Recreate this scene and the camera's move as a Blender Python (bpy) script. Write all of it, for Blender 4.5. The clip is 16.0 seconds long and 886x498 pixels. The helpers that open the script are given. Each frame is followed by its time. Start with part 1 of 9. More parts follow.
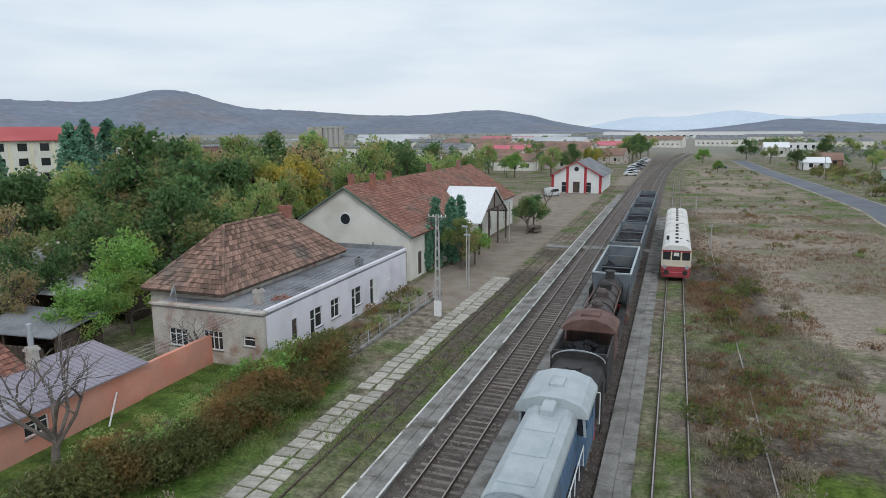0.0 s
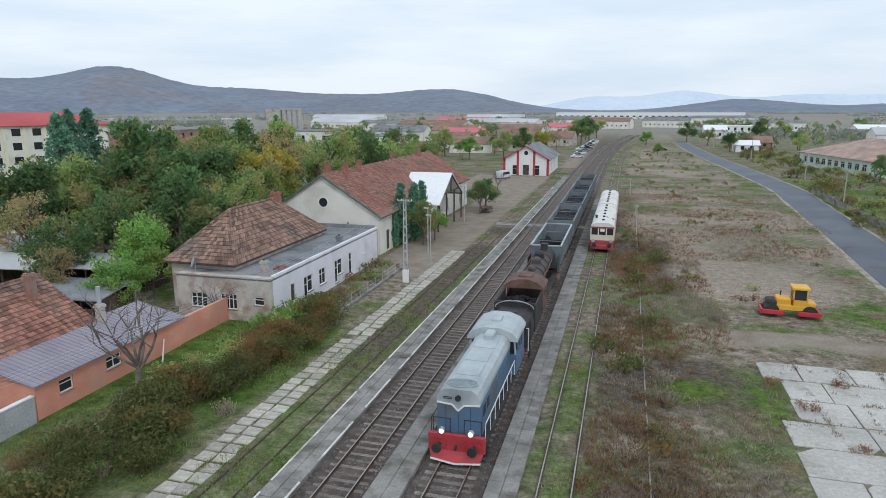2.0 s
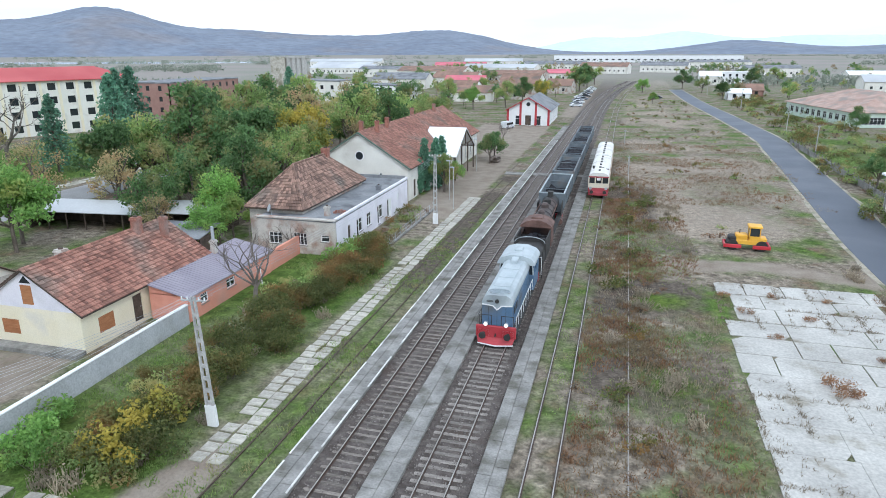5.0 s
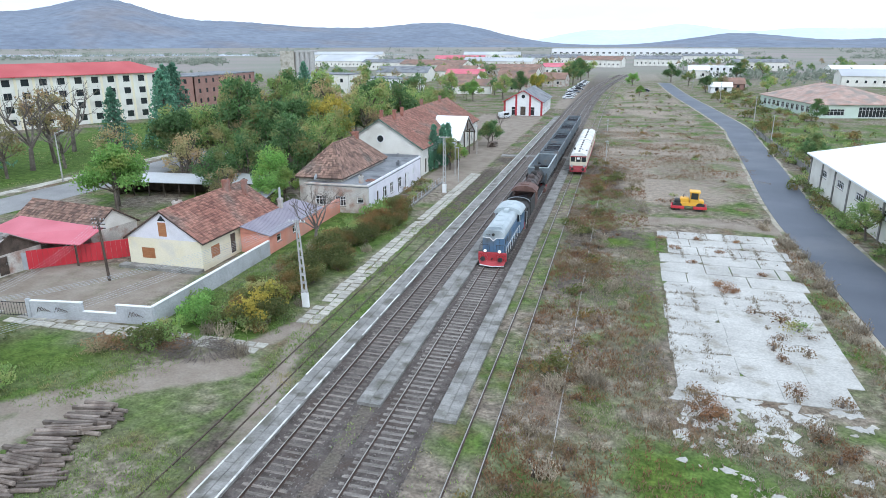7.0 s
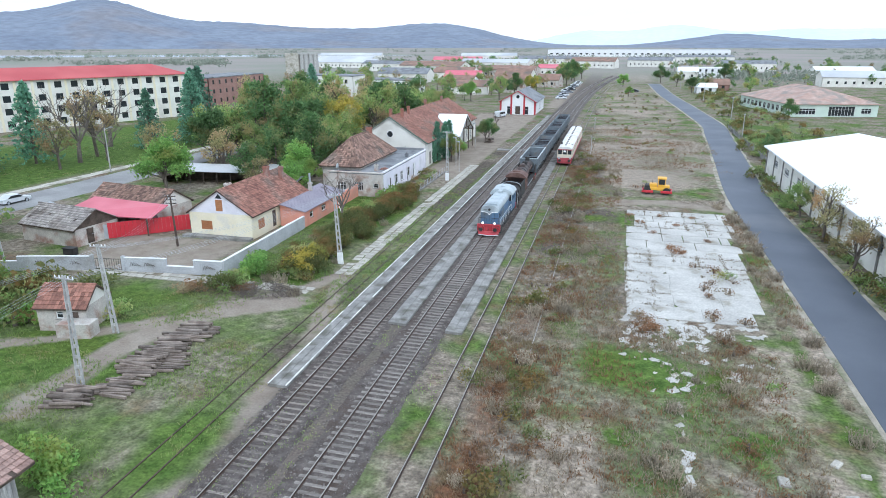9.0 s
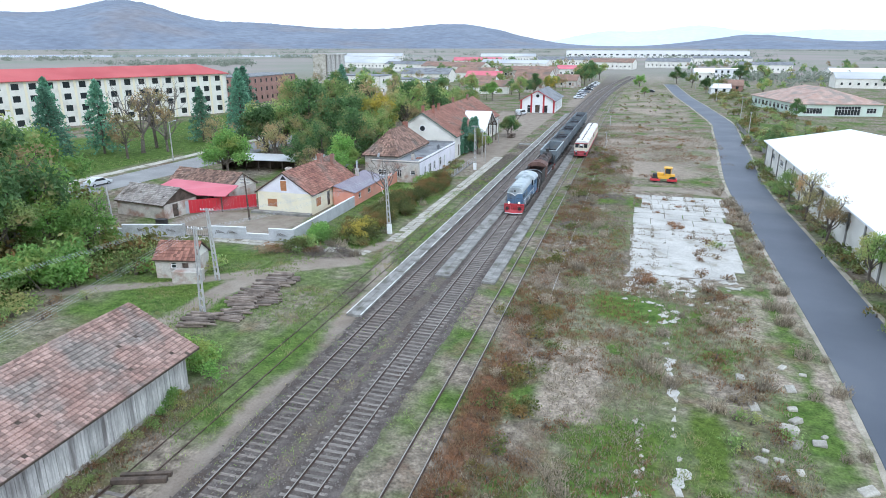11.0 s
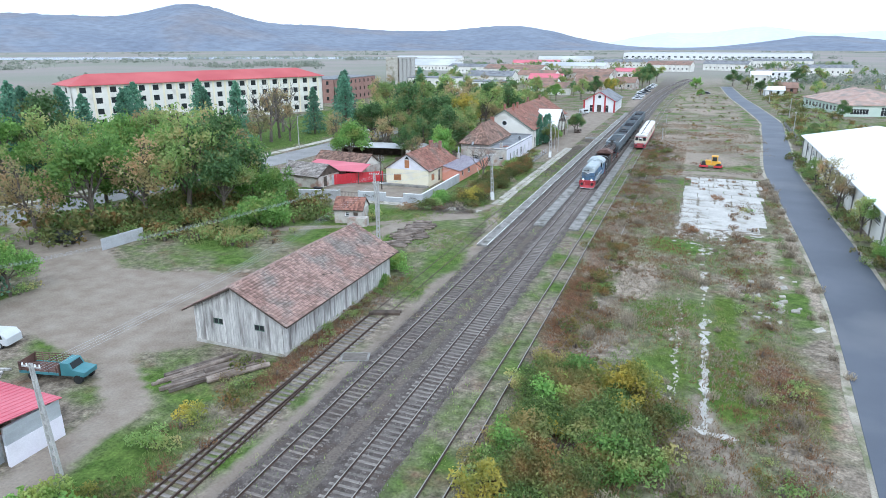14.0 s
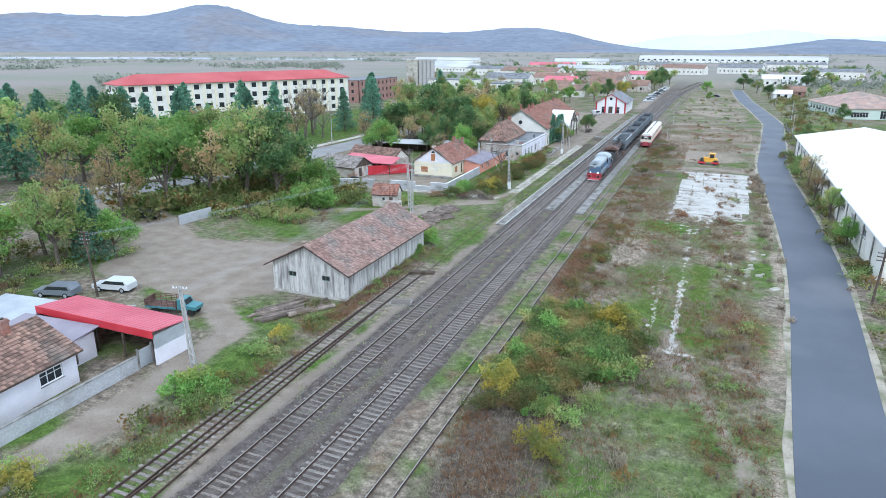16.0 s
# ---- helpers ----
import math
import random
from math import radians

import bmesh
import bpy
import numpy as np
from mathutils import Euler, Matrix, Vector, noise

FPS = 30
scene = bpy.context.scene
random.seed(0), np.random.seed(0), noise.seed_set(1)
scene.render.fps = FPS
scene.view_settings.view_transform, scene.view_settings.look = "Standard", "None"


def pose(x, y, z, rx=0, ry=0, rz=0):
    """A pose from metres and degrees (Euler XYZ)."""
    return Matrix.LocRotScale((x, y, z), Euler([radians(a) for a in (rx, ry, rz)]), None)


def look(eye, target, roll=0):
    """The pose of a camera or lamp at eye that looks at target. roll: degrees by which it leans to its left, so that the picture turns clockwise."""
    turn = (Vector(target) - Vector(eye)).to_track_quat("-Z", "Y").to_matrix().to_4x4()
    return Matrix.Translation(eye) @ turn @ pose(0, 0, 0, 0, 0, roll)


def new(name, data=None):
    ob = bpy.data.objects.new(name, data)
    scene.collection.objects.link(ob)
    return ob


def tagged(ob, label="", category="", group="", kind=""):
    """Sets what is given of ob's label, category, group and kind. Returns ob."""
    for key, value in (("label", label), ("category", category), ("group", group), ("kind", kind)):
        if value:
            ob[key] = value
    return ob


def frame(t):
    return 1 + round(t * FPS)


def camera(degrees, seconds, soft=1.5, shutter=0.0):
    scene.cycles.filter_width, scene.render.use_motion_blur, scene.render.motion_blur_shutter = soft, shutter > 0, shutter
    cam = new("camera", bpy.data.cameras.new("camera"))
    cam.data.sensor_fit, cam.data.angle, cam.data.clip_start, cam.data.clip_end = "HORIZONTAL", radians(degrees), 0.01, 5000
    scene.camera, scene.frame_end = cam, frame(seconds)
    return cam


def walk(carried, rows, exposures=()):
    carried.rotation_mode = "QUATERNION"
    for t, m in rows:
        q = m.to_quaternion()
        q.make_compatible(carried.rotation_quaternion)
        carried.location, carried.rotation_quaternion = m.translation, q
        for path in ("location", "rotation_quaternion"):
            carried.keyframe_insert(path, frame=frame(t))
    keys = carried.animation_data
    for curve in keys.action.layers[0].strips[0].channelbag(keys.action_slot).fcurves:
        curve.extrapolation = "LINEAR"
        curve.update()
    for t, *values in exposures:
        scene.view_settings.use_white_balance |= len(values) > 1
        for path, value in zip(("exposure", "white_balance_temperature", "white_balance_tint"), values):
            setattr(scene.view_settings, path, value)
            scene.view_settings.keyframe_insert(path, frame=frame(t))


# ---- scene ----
cam = camera(68.0, 16.0, 0.9)
PATH = [
    (0, (4.294, -6.847, 15.038), (3.64, -4.991, 14.68), -0.3),
    (0.5, (5.015, -9.309, 15.372), (4.41, -7.439, 15.001), -0.3),
    (1, (5.675, -12.168, 15.792), (5.13, -10.283, 15.405), -0.2),
    (1.5, (6.513, -15.29, 16.383), (5.988, -13.403, 15.98), -0.2),
    (2, (7.181, -18.123, 17.02), (6.657, -16.239, 16.6), -0.1),
    (2.5, (7.466, -20.515, 17.66), (6.941, -18.635, 17.224), -0.2),
    (3, (7.5, -22.482, 18.271), (6.982, -20.607, 17.806), -0.1),
    (3.5, (7.343, -24.033, 18.822), (6.83, -22.167, 18.32), -0.1),
    (4, (7.28, -25.943, 19.294), (6.773, -24.084, 18.758), -0.2),
    (6.5, (9.857, -45.446, 21.26), (9.361, -43.606, 20.655), -0.1),
    (7, (11.318, -51.034, 21.581), (10.824, -49.192, 20.978), -0.1),
    (7.5, (12.44, -55.888, 21.944), (11.949, -54.045, 21.342), -0.1),
    (8, (13.228, -59.686, 22.325), (12.738, -57.843, 21.722), -0.1),
    (8.5, (13.768, -62.754, 22.57), (13.284, -60.91, 21.968), -0.1),
    (11, (15.587, -79.096, 23.298), (15.053, -77.265, 22.697), -0.0),
    (11.5, (15.738, -83.426, 23.503), (15.181, -81.601, 22.902), -0.0),
    (12, (15.804, -88.134, 23.777), (15.214, -86.32, 23.176), -0.1),
    (12.5, (15.967, -93.097, 23.992), (15.344, -91.293, 23.392), -0.1),
    (13, (16.186, -97.985, 24.292), (15.544, -96.188, 23.693), -0.1),
    (13.5, (16.453, -102.643, 24.596), (15.792, -100.853, 23.997), -0.1),
    (14, (16.818, -106.888, 24.921), (16.141, -105.103, 24.324), -0.1),
    (14.5, (17.327, -110.77, 25.253), (16.636, -108.99, 24.657), 0.0),
    (15, (18.28, -114.429, 25.535), (17.579, -112.653, 24.939), 0.1),
    (15.5, (19.458, -117.958, 25.795), (18.749, -116.186, 25.199), 0.1),
    (16, (20.763, -121.394, 26.007), (20.046, -119.624, 25.413), 0.2),
]
walk(cam, [(t, look(eye, target, roll)) for t, eye, target, roll in PATH],
     [(0.0, -0.13, 6100, 7.5), (2.0, 0.0, 6000, 7.5), (4.0, 0.42, 5800, 7), (7.0, 0.6, 5600, 7), (11.0, 0.67, 5550, 7), (16.0, 0.73, 5450, 7)])

# ---- world, sun, exposure ----
world = bpy.data.worlds.new("overcast_sky")
scene.world = world
world.use_nodes = True
wn, wl = world.node_tree.nodes, world.node_tree.links
wn.clear()
w_out = wn.new("ShaderNodeOutputWorld")
w_bg = wn.new("ShaderNodeBackground")
w_sky = wn.new("ShaderNodeTexSky")
w_sky.sky_type = 'NISHITA'
w_sky.sun_disc = False
w_sky.sun_elevation = radians(38)
w_sky.sun_rotation = radians(150)
w_sky.air_density = 1.0
w_sky.dust_density = 3.0
w_scale = wn.new("ShaderNodeVectorMath")
w_scale.operation = 'SCALE'
w_scale.inputs[3].default_value = 0.11
w_tc = wn.new("ShaderNodeTexCoord")
w_map = wn.new("ShaderNodeMapping")
w_map.inputs["Scale"].default_value = (1.6, 1.6, 9.0)
w_noise = wn.new("ShaderNodeTexNoise")
w_noise.inputs["Scale"].default_value = 1.7
w_noise.inputs["Detail"].default_value = 5.0
w_ramp = wn.new("ShaderNodeValToRGB")
w_ramp.color_ramp.elements[0].position, w_ramp.color_ramp.elements[0].color = 0.36, (0.79, 0.86, 0.94, 1)
w_ramp.color_ramp.elements[1].position, w_ramp.color_ramp.elements[1].color = 0.62, (0.98, 1.0, 1.02, 1)
w_mix = wn.new("ShaderNodeMix")
w_mix.data_type = 'RGBA'
w_mix.inputs["Factor"].default_value = 0.88
wl.new(w_tc.outputs["Generated"], w_map.inputs["Vector"])
wl.new(w_map.outputs["Vector"], w_noise.inputs["Vector"])
wl.new(w_noise.outputs["Fac"], w_ramp.inputs["Fac"])
wl.new(w_sky.outputs["Color"], w_scale.inputs[0])
wl.new(w_scale.outputs["Vector"], w_mix.inputs["A"])
wl.new(w_ramp.outputs["Color"], w_mix.inputs["B"])
wl.new(w_mix.outputs["Result"], w_bg.inputs["Color"])
w_bg.inputs["Strength"].default_value = 1.0
wl.new(w_bg.outputs["Background"], w_out.inputs["Surface"])

sun_data = bpy.data.lights.new("sun", 'SUN')
sun_data.energy = 0.7
sun_data.angle = radians(18)
sun_data.color = (1.0, 0.97, 0.92)
sun = new("sun", sun_data)
sun.matrix_world = look((60, -90, 120), (0, 20, 0))


# ---- materials ----
def shader(name, rough=0.8, metal=0.0):
    m = bpy.data.materials.new(name)
    m.use_nodes = True
    b = m.node_tree.nodes["Principled BSDF"]
    b.inputs["Roughness"].default_value = rough
    b.inputs["Metallic"].default_value = metal
    return m, m.node_tree.nodes, m.node_tree.links, b


def mixc(n, l, fac, a, b, blend='MIX'):
    """A colour mix; fac, a and b are sockets or values."""
    x = n.new("ShaderNodeMix")
    x.data_type, x.blend_type = 'RGBA', blend
    for key, v in (("Factor", fac), ("A", a), ("B", b)):
        if isinstance(v, bpy.types.NodeSocket):
            l.new(v, x.inputs[key])
        elif key == "Factor":
            x.inputs[key].default_value = v
        else:
            x.inputs[key].default_value = (*v[:3], 1)
    return x.outputs["Result"]


def noise_fac(n, l, vec, scale, lo=0.35, hi=0.65, detail=4.0, stretch=None):
    t = n.new("ShaderNodeTexNoise")
    t.inputs["Scale"].default_value = scale
    t.inputs["Detail"].default_value = detail
    if stretch:
        mp = n.new("ShaderNodeMapping")
        mp.inputs["Scale"].default_value = stretch
        l.new(vec, mp.inputs["Vector"])
        vec = mp.outputs["Vector"]
    l.new(vec, t.inputs["Vector"])
    r = n.new("ShaderNodeMapRange")
    r.inputs["From Min"].default_value, r.inputs["From Max"].default_value = lo, hi
    l.new(t.outputs["Fac"], r.inputs["Value"])
    return r.outputs["Result"]


def bump(n, l, b, height, strength, distance=0.05):
    bp = n.new("ShaderNodeBump")
    bp.inputs["Strength"].default_value = strength
    bp.inputs["Distance"].default_value = distance
    l.new(height, bp.inputs["Height"])
    l.new(bp.outputs["Normal"], b.inputs["Normal"])


def mat(name, c1, c2, scale=0.8, fine=9.0, rough=0.8, metal=0.0, relief=0.3, vary=0.0, island=0.0, stain=None, stain_scale=0.35, stain_lo=0.52, stretch=None, depth=0.03):
    """Two colours in large patches, fine grain on top, stains of a third colour, and a change from piece to piece."""
    m, n, l, b = shader(name, rough, metal)
    vec = n.new("ShaderNodeNewGeometry").outputs["Position"] if not vary else n.new("ShaderNodeTexCoord").outputs["Object"]
    col = mixc(n, l, noise_fac(n, l, vec, scale, stretch=stretch), c1, c2)
    if stain:
        col = mixc(n, l, noise_fac(n, l, vec, stain_scale, stain_lo, stain_lo + 0.16, 6.0, stretch), col, stain)
    grain = noise_fac(n, l, vec, fine, 0.25, 0.75, 5.0, stretch)
    g = n.new("ShaderNodeMapRange")
    g.inputs["To Min"].default_value, g.inputs["To Max"].default_value = (0.78, 1.18) if relief > 0.15 else (0.93, 1.06)
    l.new(grain, g.inputs["Value"])
    col = mixc(n, l, 1.0, col, g.outputs["Result"], 'MULTIPLY')
    if vary or island:
        src = n.new("ShaderNodeObjectInfo").outputs["Random"] if vary else n.new("ShaderNodeNewGeometry").outputs["Random Per Island"]
        v = n.new("ShaderNodeMapRange")
        k = vary or island
        v.inputs["To Min"].default_value, v.inputs["To Max"].default_value = 1 - k, 1 + k
        l.new(src, v.inputs["Value"])
        col = mixc(n, l, 1.0, col, v.outputs["Result"], 'MULTIPLY')
    l.new(col, b.inputs["Base Color"])
    if relief:
        bump(n, l, b, grain, relief, depth)
    return m


def leaf_mat(name, c1, c2, c3=None, share=0.8):
    """Foliage: the colour changes from clump to clump and from tree to tree."""
    m, n, l, b = shader(name, 0.62)
    g = n.new("ShaderNodeNewGeometry")
    col = mixc(n, l, g.outputs["Random Per Island"], c1, c2)
    if c3:
        f = noise_fac(n, l, g.outputs["Position"], 0.35, share - 0.08, share + 0.1, 3.0)
        col = mixc(n, l, f, col, c3)
    o = n.new("ShaderNodeObjectInfo")
    v = n.new("ShaderNodeMapRange")
    v.inputs["To Min"].default_value, v.inputs["To Max"].default_value = 0.75, 1.25
    l.new(o.outputs["Random"], v.inputs["Value"])
    col = mixc(n, l, 1.0, col, v.outputs["Result"], 'MULTIPLY')
    l.new(col, b.inputs["Base Color"])
    b.inputs["Specular IOR Level"].default_value = 0.2
    # thin leaves let part of the light through
    thin = n.new("ShaderNodeBsdfTranslucent")
    l.new(col, thin.inputs["Color"])
    both = n.new("ShaderNodeAddShader")
    l.new(b.outputs[0], both.inputs[0])
    l.new(thin.outputs[0], both.inputs[1])
    out = [k for k in n if k.type == 'OUTPUT_MATERIAL'][0]
    l.new(both.outputs[0], out.inputs["Surface"])
    return m


def glass_mat(name, tint):
    m, n, l, b = shader(name, 0.12)
    b.inputs["Base Color"].default_value = (*tint, 1)
    b.inputs["Specular IOR Level"].default_value = 0.7
    return m


def ground_mat():
    m, n, l, b = shader("ground_soil_and_grass", 0.95)
    b.inputs["Specular IOR Level"].default_value = 0.1
    pos = n.new("ShaderNodeNewGeometry").outputs["Position"]
    at = n.new("ShaderNodeAttribute")
    at.attribute_name = "zone"
    sep = n.new("ShaderNodeSeparateColor")
    l.new(at.outputs["Color"], sep.inputs["Color"])
    green = mixc(n, l, noise_fac(n, l, pos, 0.9), (0.068, 0.118, 0.024), (0.135, 0.20, 0.048))
    dry = mixc(n, l, noise_fac(n, l, pos, 1.3), (0.155, 0.128, 0.10), (0.34, 0.29, 0.228))
    rust = mixc(n, l, noise_fac(n, l, pos, 1.7), (0.21, 0.135, 0.09), (0.17, 0.135, 0.10))
    patch = noise_fac(n, l, pos, 0.16, 0.36, 0.56, 8.0)
    patch2 = noise_fac(n, l, pos, 0.23, 0.55, 0.7, 8.0)
    col = mixc(n, l, patch, green, dry)
    col = mixc(n, l, patch2, col, rust)
    col = mixc(n, l, sep.outputs["Blue"], col, green)
    # plant cover: rust-brown weeds, bleached straw, wet moss, dull brown stalks
    cov = n.new("ShaderNodeAttribute")
    cov.attribute_name = "cover"
    kinds = n.new("ShaderNodeSeparateColor")
    l.new(cov.outputs["Color"], kinds.inputs["Color"])
    ragged = noise_fac(n, l, pos, 0.8, 0.25, 0.75, 8.0)
    for src, a, b_ in ((cov.outputs["Alpha"], (0.085, 0.070, 0.055), (0.17, 0.140, 0.115)), (kinds.outputs["Green"], (0.28, 0.23, 0.18), (0.42, 0.355, 0.285)),
                       (kinds.outputs["Blue"], (0.072, 0.112, 0.022), (0.135, 0.185, 0.038)), (kinds.outputs["Red"], (0.105, 0.07, 0.05), (0.235, 0.115, 0.06))):
        tone = mixc(n, l, noise_fac(n, l, pos, 1.9, 0.3, 0.7, 6.0), a, b_)
        hold = n.new("ShaderNodeMath")
        hold.operation = 'MULTIPLY_ADD'
        hold.use_clamp = True
        l.new(src, hold.inputs[0])
        hold.inputs[1].default_value = 1.8
        less = n.new("ShaderNodeMath")
        less.operation = 'SUBTRACT'
        l.new(ragged, less.inputs[0])
        less.inputs[1].default_value = 1.0
        l.new(less.outputs[0], hold.inputs[2])
        col = mixc(n, l, hold.outputs[0], col, tone)
    fine = noise_fac(n, l, pos, 5.0, 0.2, 0.8, 8.0)
    v = n.new("ShaderNodeMapRange")
    v.inputs["To Min"].default_value, v.inputs["To Max"].default_value = 0.42, 1.4
    l.new(fine, v.inputs["Value"])
    col = mixc(n, l, 1.0, col, v.outputs["Result"], 'MULTIPLY')
    clump = n.new("ShaderNodeMapRange")
    clump.inputs["To Min"].default_value, clump.inputs["To Max"].default_value = 0.72, 1.25
    l.new(noise_fac(n, l, pos, 1.5, 0.3, 0.7, 7.0), clump.inputs["Value"])
    col = mixc(n, l, 1.0, col, clump.outputs["Result"], 'MULTIPLY')
    dirt = mixc(n, l, noise_fac(n, l, pos, 0.5, 0.3, 0.7, 6.0), (0.245, 0.20, 0.16), (0.335, 0.29, 0.24))
    soil = n.new("ShaderNodeMapRange")
    soil.inputs["To Min"].default_value, soil.inputs["To Max"].default_value = 0.82, 1.12
    l.new(fine, soil.inputs["Value"])
    dirt = mixc(n, l, 1.0, dirt, soil.outputs["Result"], 'MULTIPLY')
    edge = noise_fac(n, l, pos, 1.1, 0.3, 0.7, 6.0)
    gate = n.new("ShaderNodeMath")
    gate.operation = 'MULTIPLY_ADD'
    l.new(edge, gate.inputs[0])
    gate.inputs[1].default_value = 0.6
    add = n.new("ShaderNodeMath")
    add.operation = 'MULTIPLY_ADD'
    l.new(sep.outputs["Red"], add.inputs[0])
    add.inputs[1].default_value = 2.0
    add.inputs[2].default_value = -0.8
    l.new(add.outputs[0], gate.inputs[2])
    gate.use_clamp = True
    clampred = n.new("ShaderNodeMath")
    clampred.operation = 'MULTIPLY'
    clampred.use_clamp = True
    l.new(gate.outputs[0], clampred.inputs[0])
    step = n.new("ShaderNodeMath")
    step.operation = 'MULTIPLY'
    step.use_clamp = True
    l.new(sep.outputs["Red"], step.inputs[0])
    step.inputs[1].default_value = 4.0
    l.new(step.outputs[0], clampred.inputs[1])
    col = mixc(n, l, clampred.outputs[0], col, dirt)
    gravel = mixc(n, l, noise_fac(n, l, pos, 6.0, 0.3, 0.7, 6.0), (0.088, 0.071, 0.062), (0.19, 0.162, 0.143))
    col = mixc(n, l, sep.outputs["Green"], col, gravel)
    # colour of the far plain, lightened and greyed to hold the distance haze
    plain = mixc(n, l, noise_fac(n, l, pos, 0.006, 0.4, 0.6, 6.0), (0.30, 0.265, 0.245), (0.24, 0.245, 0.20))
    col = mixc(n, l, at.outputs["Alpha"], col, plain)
    l.new(col, b.inputs["Base Color"])
    bump(n, l, b, fine, 0.6, 0.12)
    return m


GROUND = ground_mat()
BALLAST = mat("ballast_stone", (0.070, 0.056, 0.049), (0.155, 0.131, 0.118), 1.2, 7.0, 0.95, relief=1.0, stain=(0.085, 0.062, 0.05), depth=0.08)
RAIL = mat("rail_steel", (0.058, 0.038, 0.03), (0.10, 0.064, 0.048), 3.0, 25.0, 0.6, 0.3, 0.1)
RAIL_TOP = mat("polished_rail_head", (0.30, 0.275, 0.25), (0.44, 0.41, 0.38), 0.7, 20.0, 0.4, 0.6, 0.05)
SLEEPER_C = mat("concrete_sleeper", (0.165, 0.145, 0.127), (0.29, 0.262, 0.235), 2.0, 14.0, 0.9, vary=0.25, relief=0.4, stain=(0.10, 0.075, 0.06))
SLEEPER_W = mat("weathered_wooden_sleeper", (0.15, 0.127, 0.108), (0.28, 0.247, 0.217), 2.0, 14.0, 0.9, vary=0.3, relief=0.5, stretch=(1, 6, 1))
CONCRETE = mat("old_concrete", (0.20, 0.193, 0.18), (0.32, 0.308, 0.288), 0.9, 8.0, 0.9, relief=0.4, stain=(0.125, 0.117, 0.097), stain_scale=0.7, stain_lo=0.5)
SLABWHITE = mat("pale_weathered_concrete_slab", (0.41, 0.392, 0.362), (0.54, 0.52, 0.482), 0.25, 6.0, 0.9, relief=0.2, stain=(0.30, 0.275, 0.225), stain_scale=0.45, stain_lo=0.56)
FLAG = mat("worn_flagstone", (0.36, 0.335, 0.29), (0.52, 0.49, 0.43), 1.5, 9.0, 0.9, vary=0.18, relief=0.35, stain=(0.2, 0.19, 0.13))
WHITELINE = mat("worn_white_edge_paint", (0.62, 0.61, 0.58), (0.75, 0.74, 0.71), 1.0, 8.0, 0.8, relief=0.2, stain=(0.36, 0.35, 0.33), stain_scale=0.8)
# blue sky reflection is partly mixed into the asphalt's base colour
ASPHALT = mat("dark_sky_tinted_asphalt", (0.072, 0.083, 0.108), (0.098, 0.11, 0.138), 0.12, 14.0, 0.6, relief=0.12, stain=(0.125, 0.132, 0.15), stain_scale=0.06)
STREET = mat("pale_street_asphalt", (0.24, 0.235, 0.235), (0.32, 0.315, 0.31), 0.2, 9.0, 0.9, relief=0.2)
TILE = mat("red_clay_roof_tile", (0.25, 0.115, 0.085), (0.34, 0.175, 0.13), 0.25, 8.0, 0.9, relief=0.3, island=0.42, stain=(0.19, 0.135, 0.11), stain_scale=0.25, stain_lo=0.55)
TILE_OLD = mat("weathered_brown_roof_tile", (0.21, 0.13, 0.10), (0.30, 0.185, 0.14), 0.3, 8.0, 0.9, relief=0.3, island=0.5, stain=(0.15, 0.125, 0.105), stain_scale=0.25, stain_lo=0.52)
TILE_PALE = mat("pale_pinkish_roof_tile", (0.36, 0.235, 0.19), (0.46, 0.33, 0.275), 0.4, 8.0, 0.9, relief=0.3, island=0.3, stain=(0.27, 0.23, 0.20), stain_scale=0.3, stain_lo=0.48)
TILE_SHED = mat("bleached_shed_tile", (0.27, 0.168, 0.138), (0.37, 0.255, 0.215), 0.5, 8.0, 0.9, relief=0.3, island=0.34, stain=(0.24, 0.205, 0.18), stain_scale=0.35, stain_lo=0.5)
TILE_GREY = mat("lichen_grey_roof_tile", (0.30, 0.27, 0.25), (0.40, 0.36, 0.33), 0.4, 8.0, 0.9, relief=0.3, island=0.3, stain=(0.2, 0.17, 0.15), stain_scale=0.4)
PLASTER_W = mat("white_plaster", (0.74, 0.72, 0.78), (0.80, 0.78, 0.83), 0.6, 12.0, 0.9, relief=0.1, stain=(0.66, 0.64, 0.68))
PLASTER_OLD = mat("peeling_old_plaster", (0.44, 0.41, 0.375), (0.58, 0.54, 0.49), 0.7, 8.0, 0.95, relief=0.3, stain=(0.33, 0.21, 0.165), stain_scale=0.6, stain_lo=0.5)
PLASTER_CREAM = mat("cream_plaster", (0.72, 0.70, 0.64), (0.79, 0.77, 0.71), 0.4, 10.0, 0.9, relief=0.1, stain=(0.62, 0.59, 0.53), stain_scale=0.3)
PLASTER_Y = mat("pale_yellow_plaster", (0.78, 0.71, 0.52), (0.82, 0.76, 0.60), 0.5, 12.0, 0.9, relief=0.1, stain=(0.66, 0.63, 0.56), stain_lo=0.6)
PLASTER_O = mat("salmon_orange_plaster", (0.68, 0.28, 0.20), (0.75, 0.35, 0.26), 0.6, 12.0, 0.9, relief=0.1, stain=(0.6, 0.31, 0.24))
PLASTER_GREEN = mat("pale_green_plaster", (0.55, 0.64, 0.56), (0.62, 0.70, 0.62), 0.3, 10.0, 0.9, relief=0.1)
BLUEWALL = mat("turquoise_painted_plaster", (0.36, 0.62, 0.70), (0.44, 0.70, 0.76), 0.6, 10.0, 0.9, relief=0.1)
WALLGREY = mat("grey_rendered_wall", (0.42, 0.43, 0.45), (0.50, 0.51, 0.53), 0.6, 8.0, 0.9, relief=0.25, stain=(0.34, 0.335, 0.33))
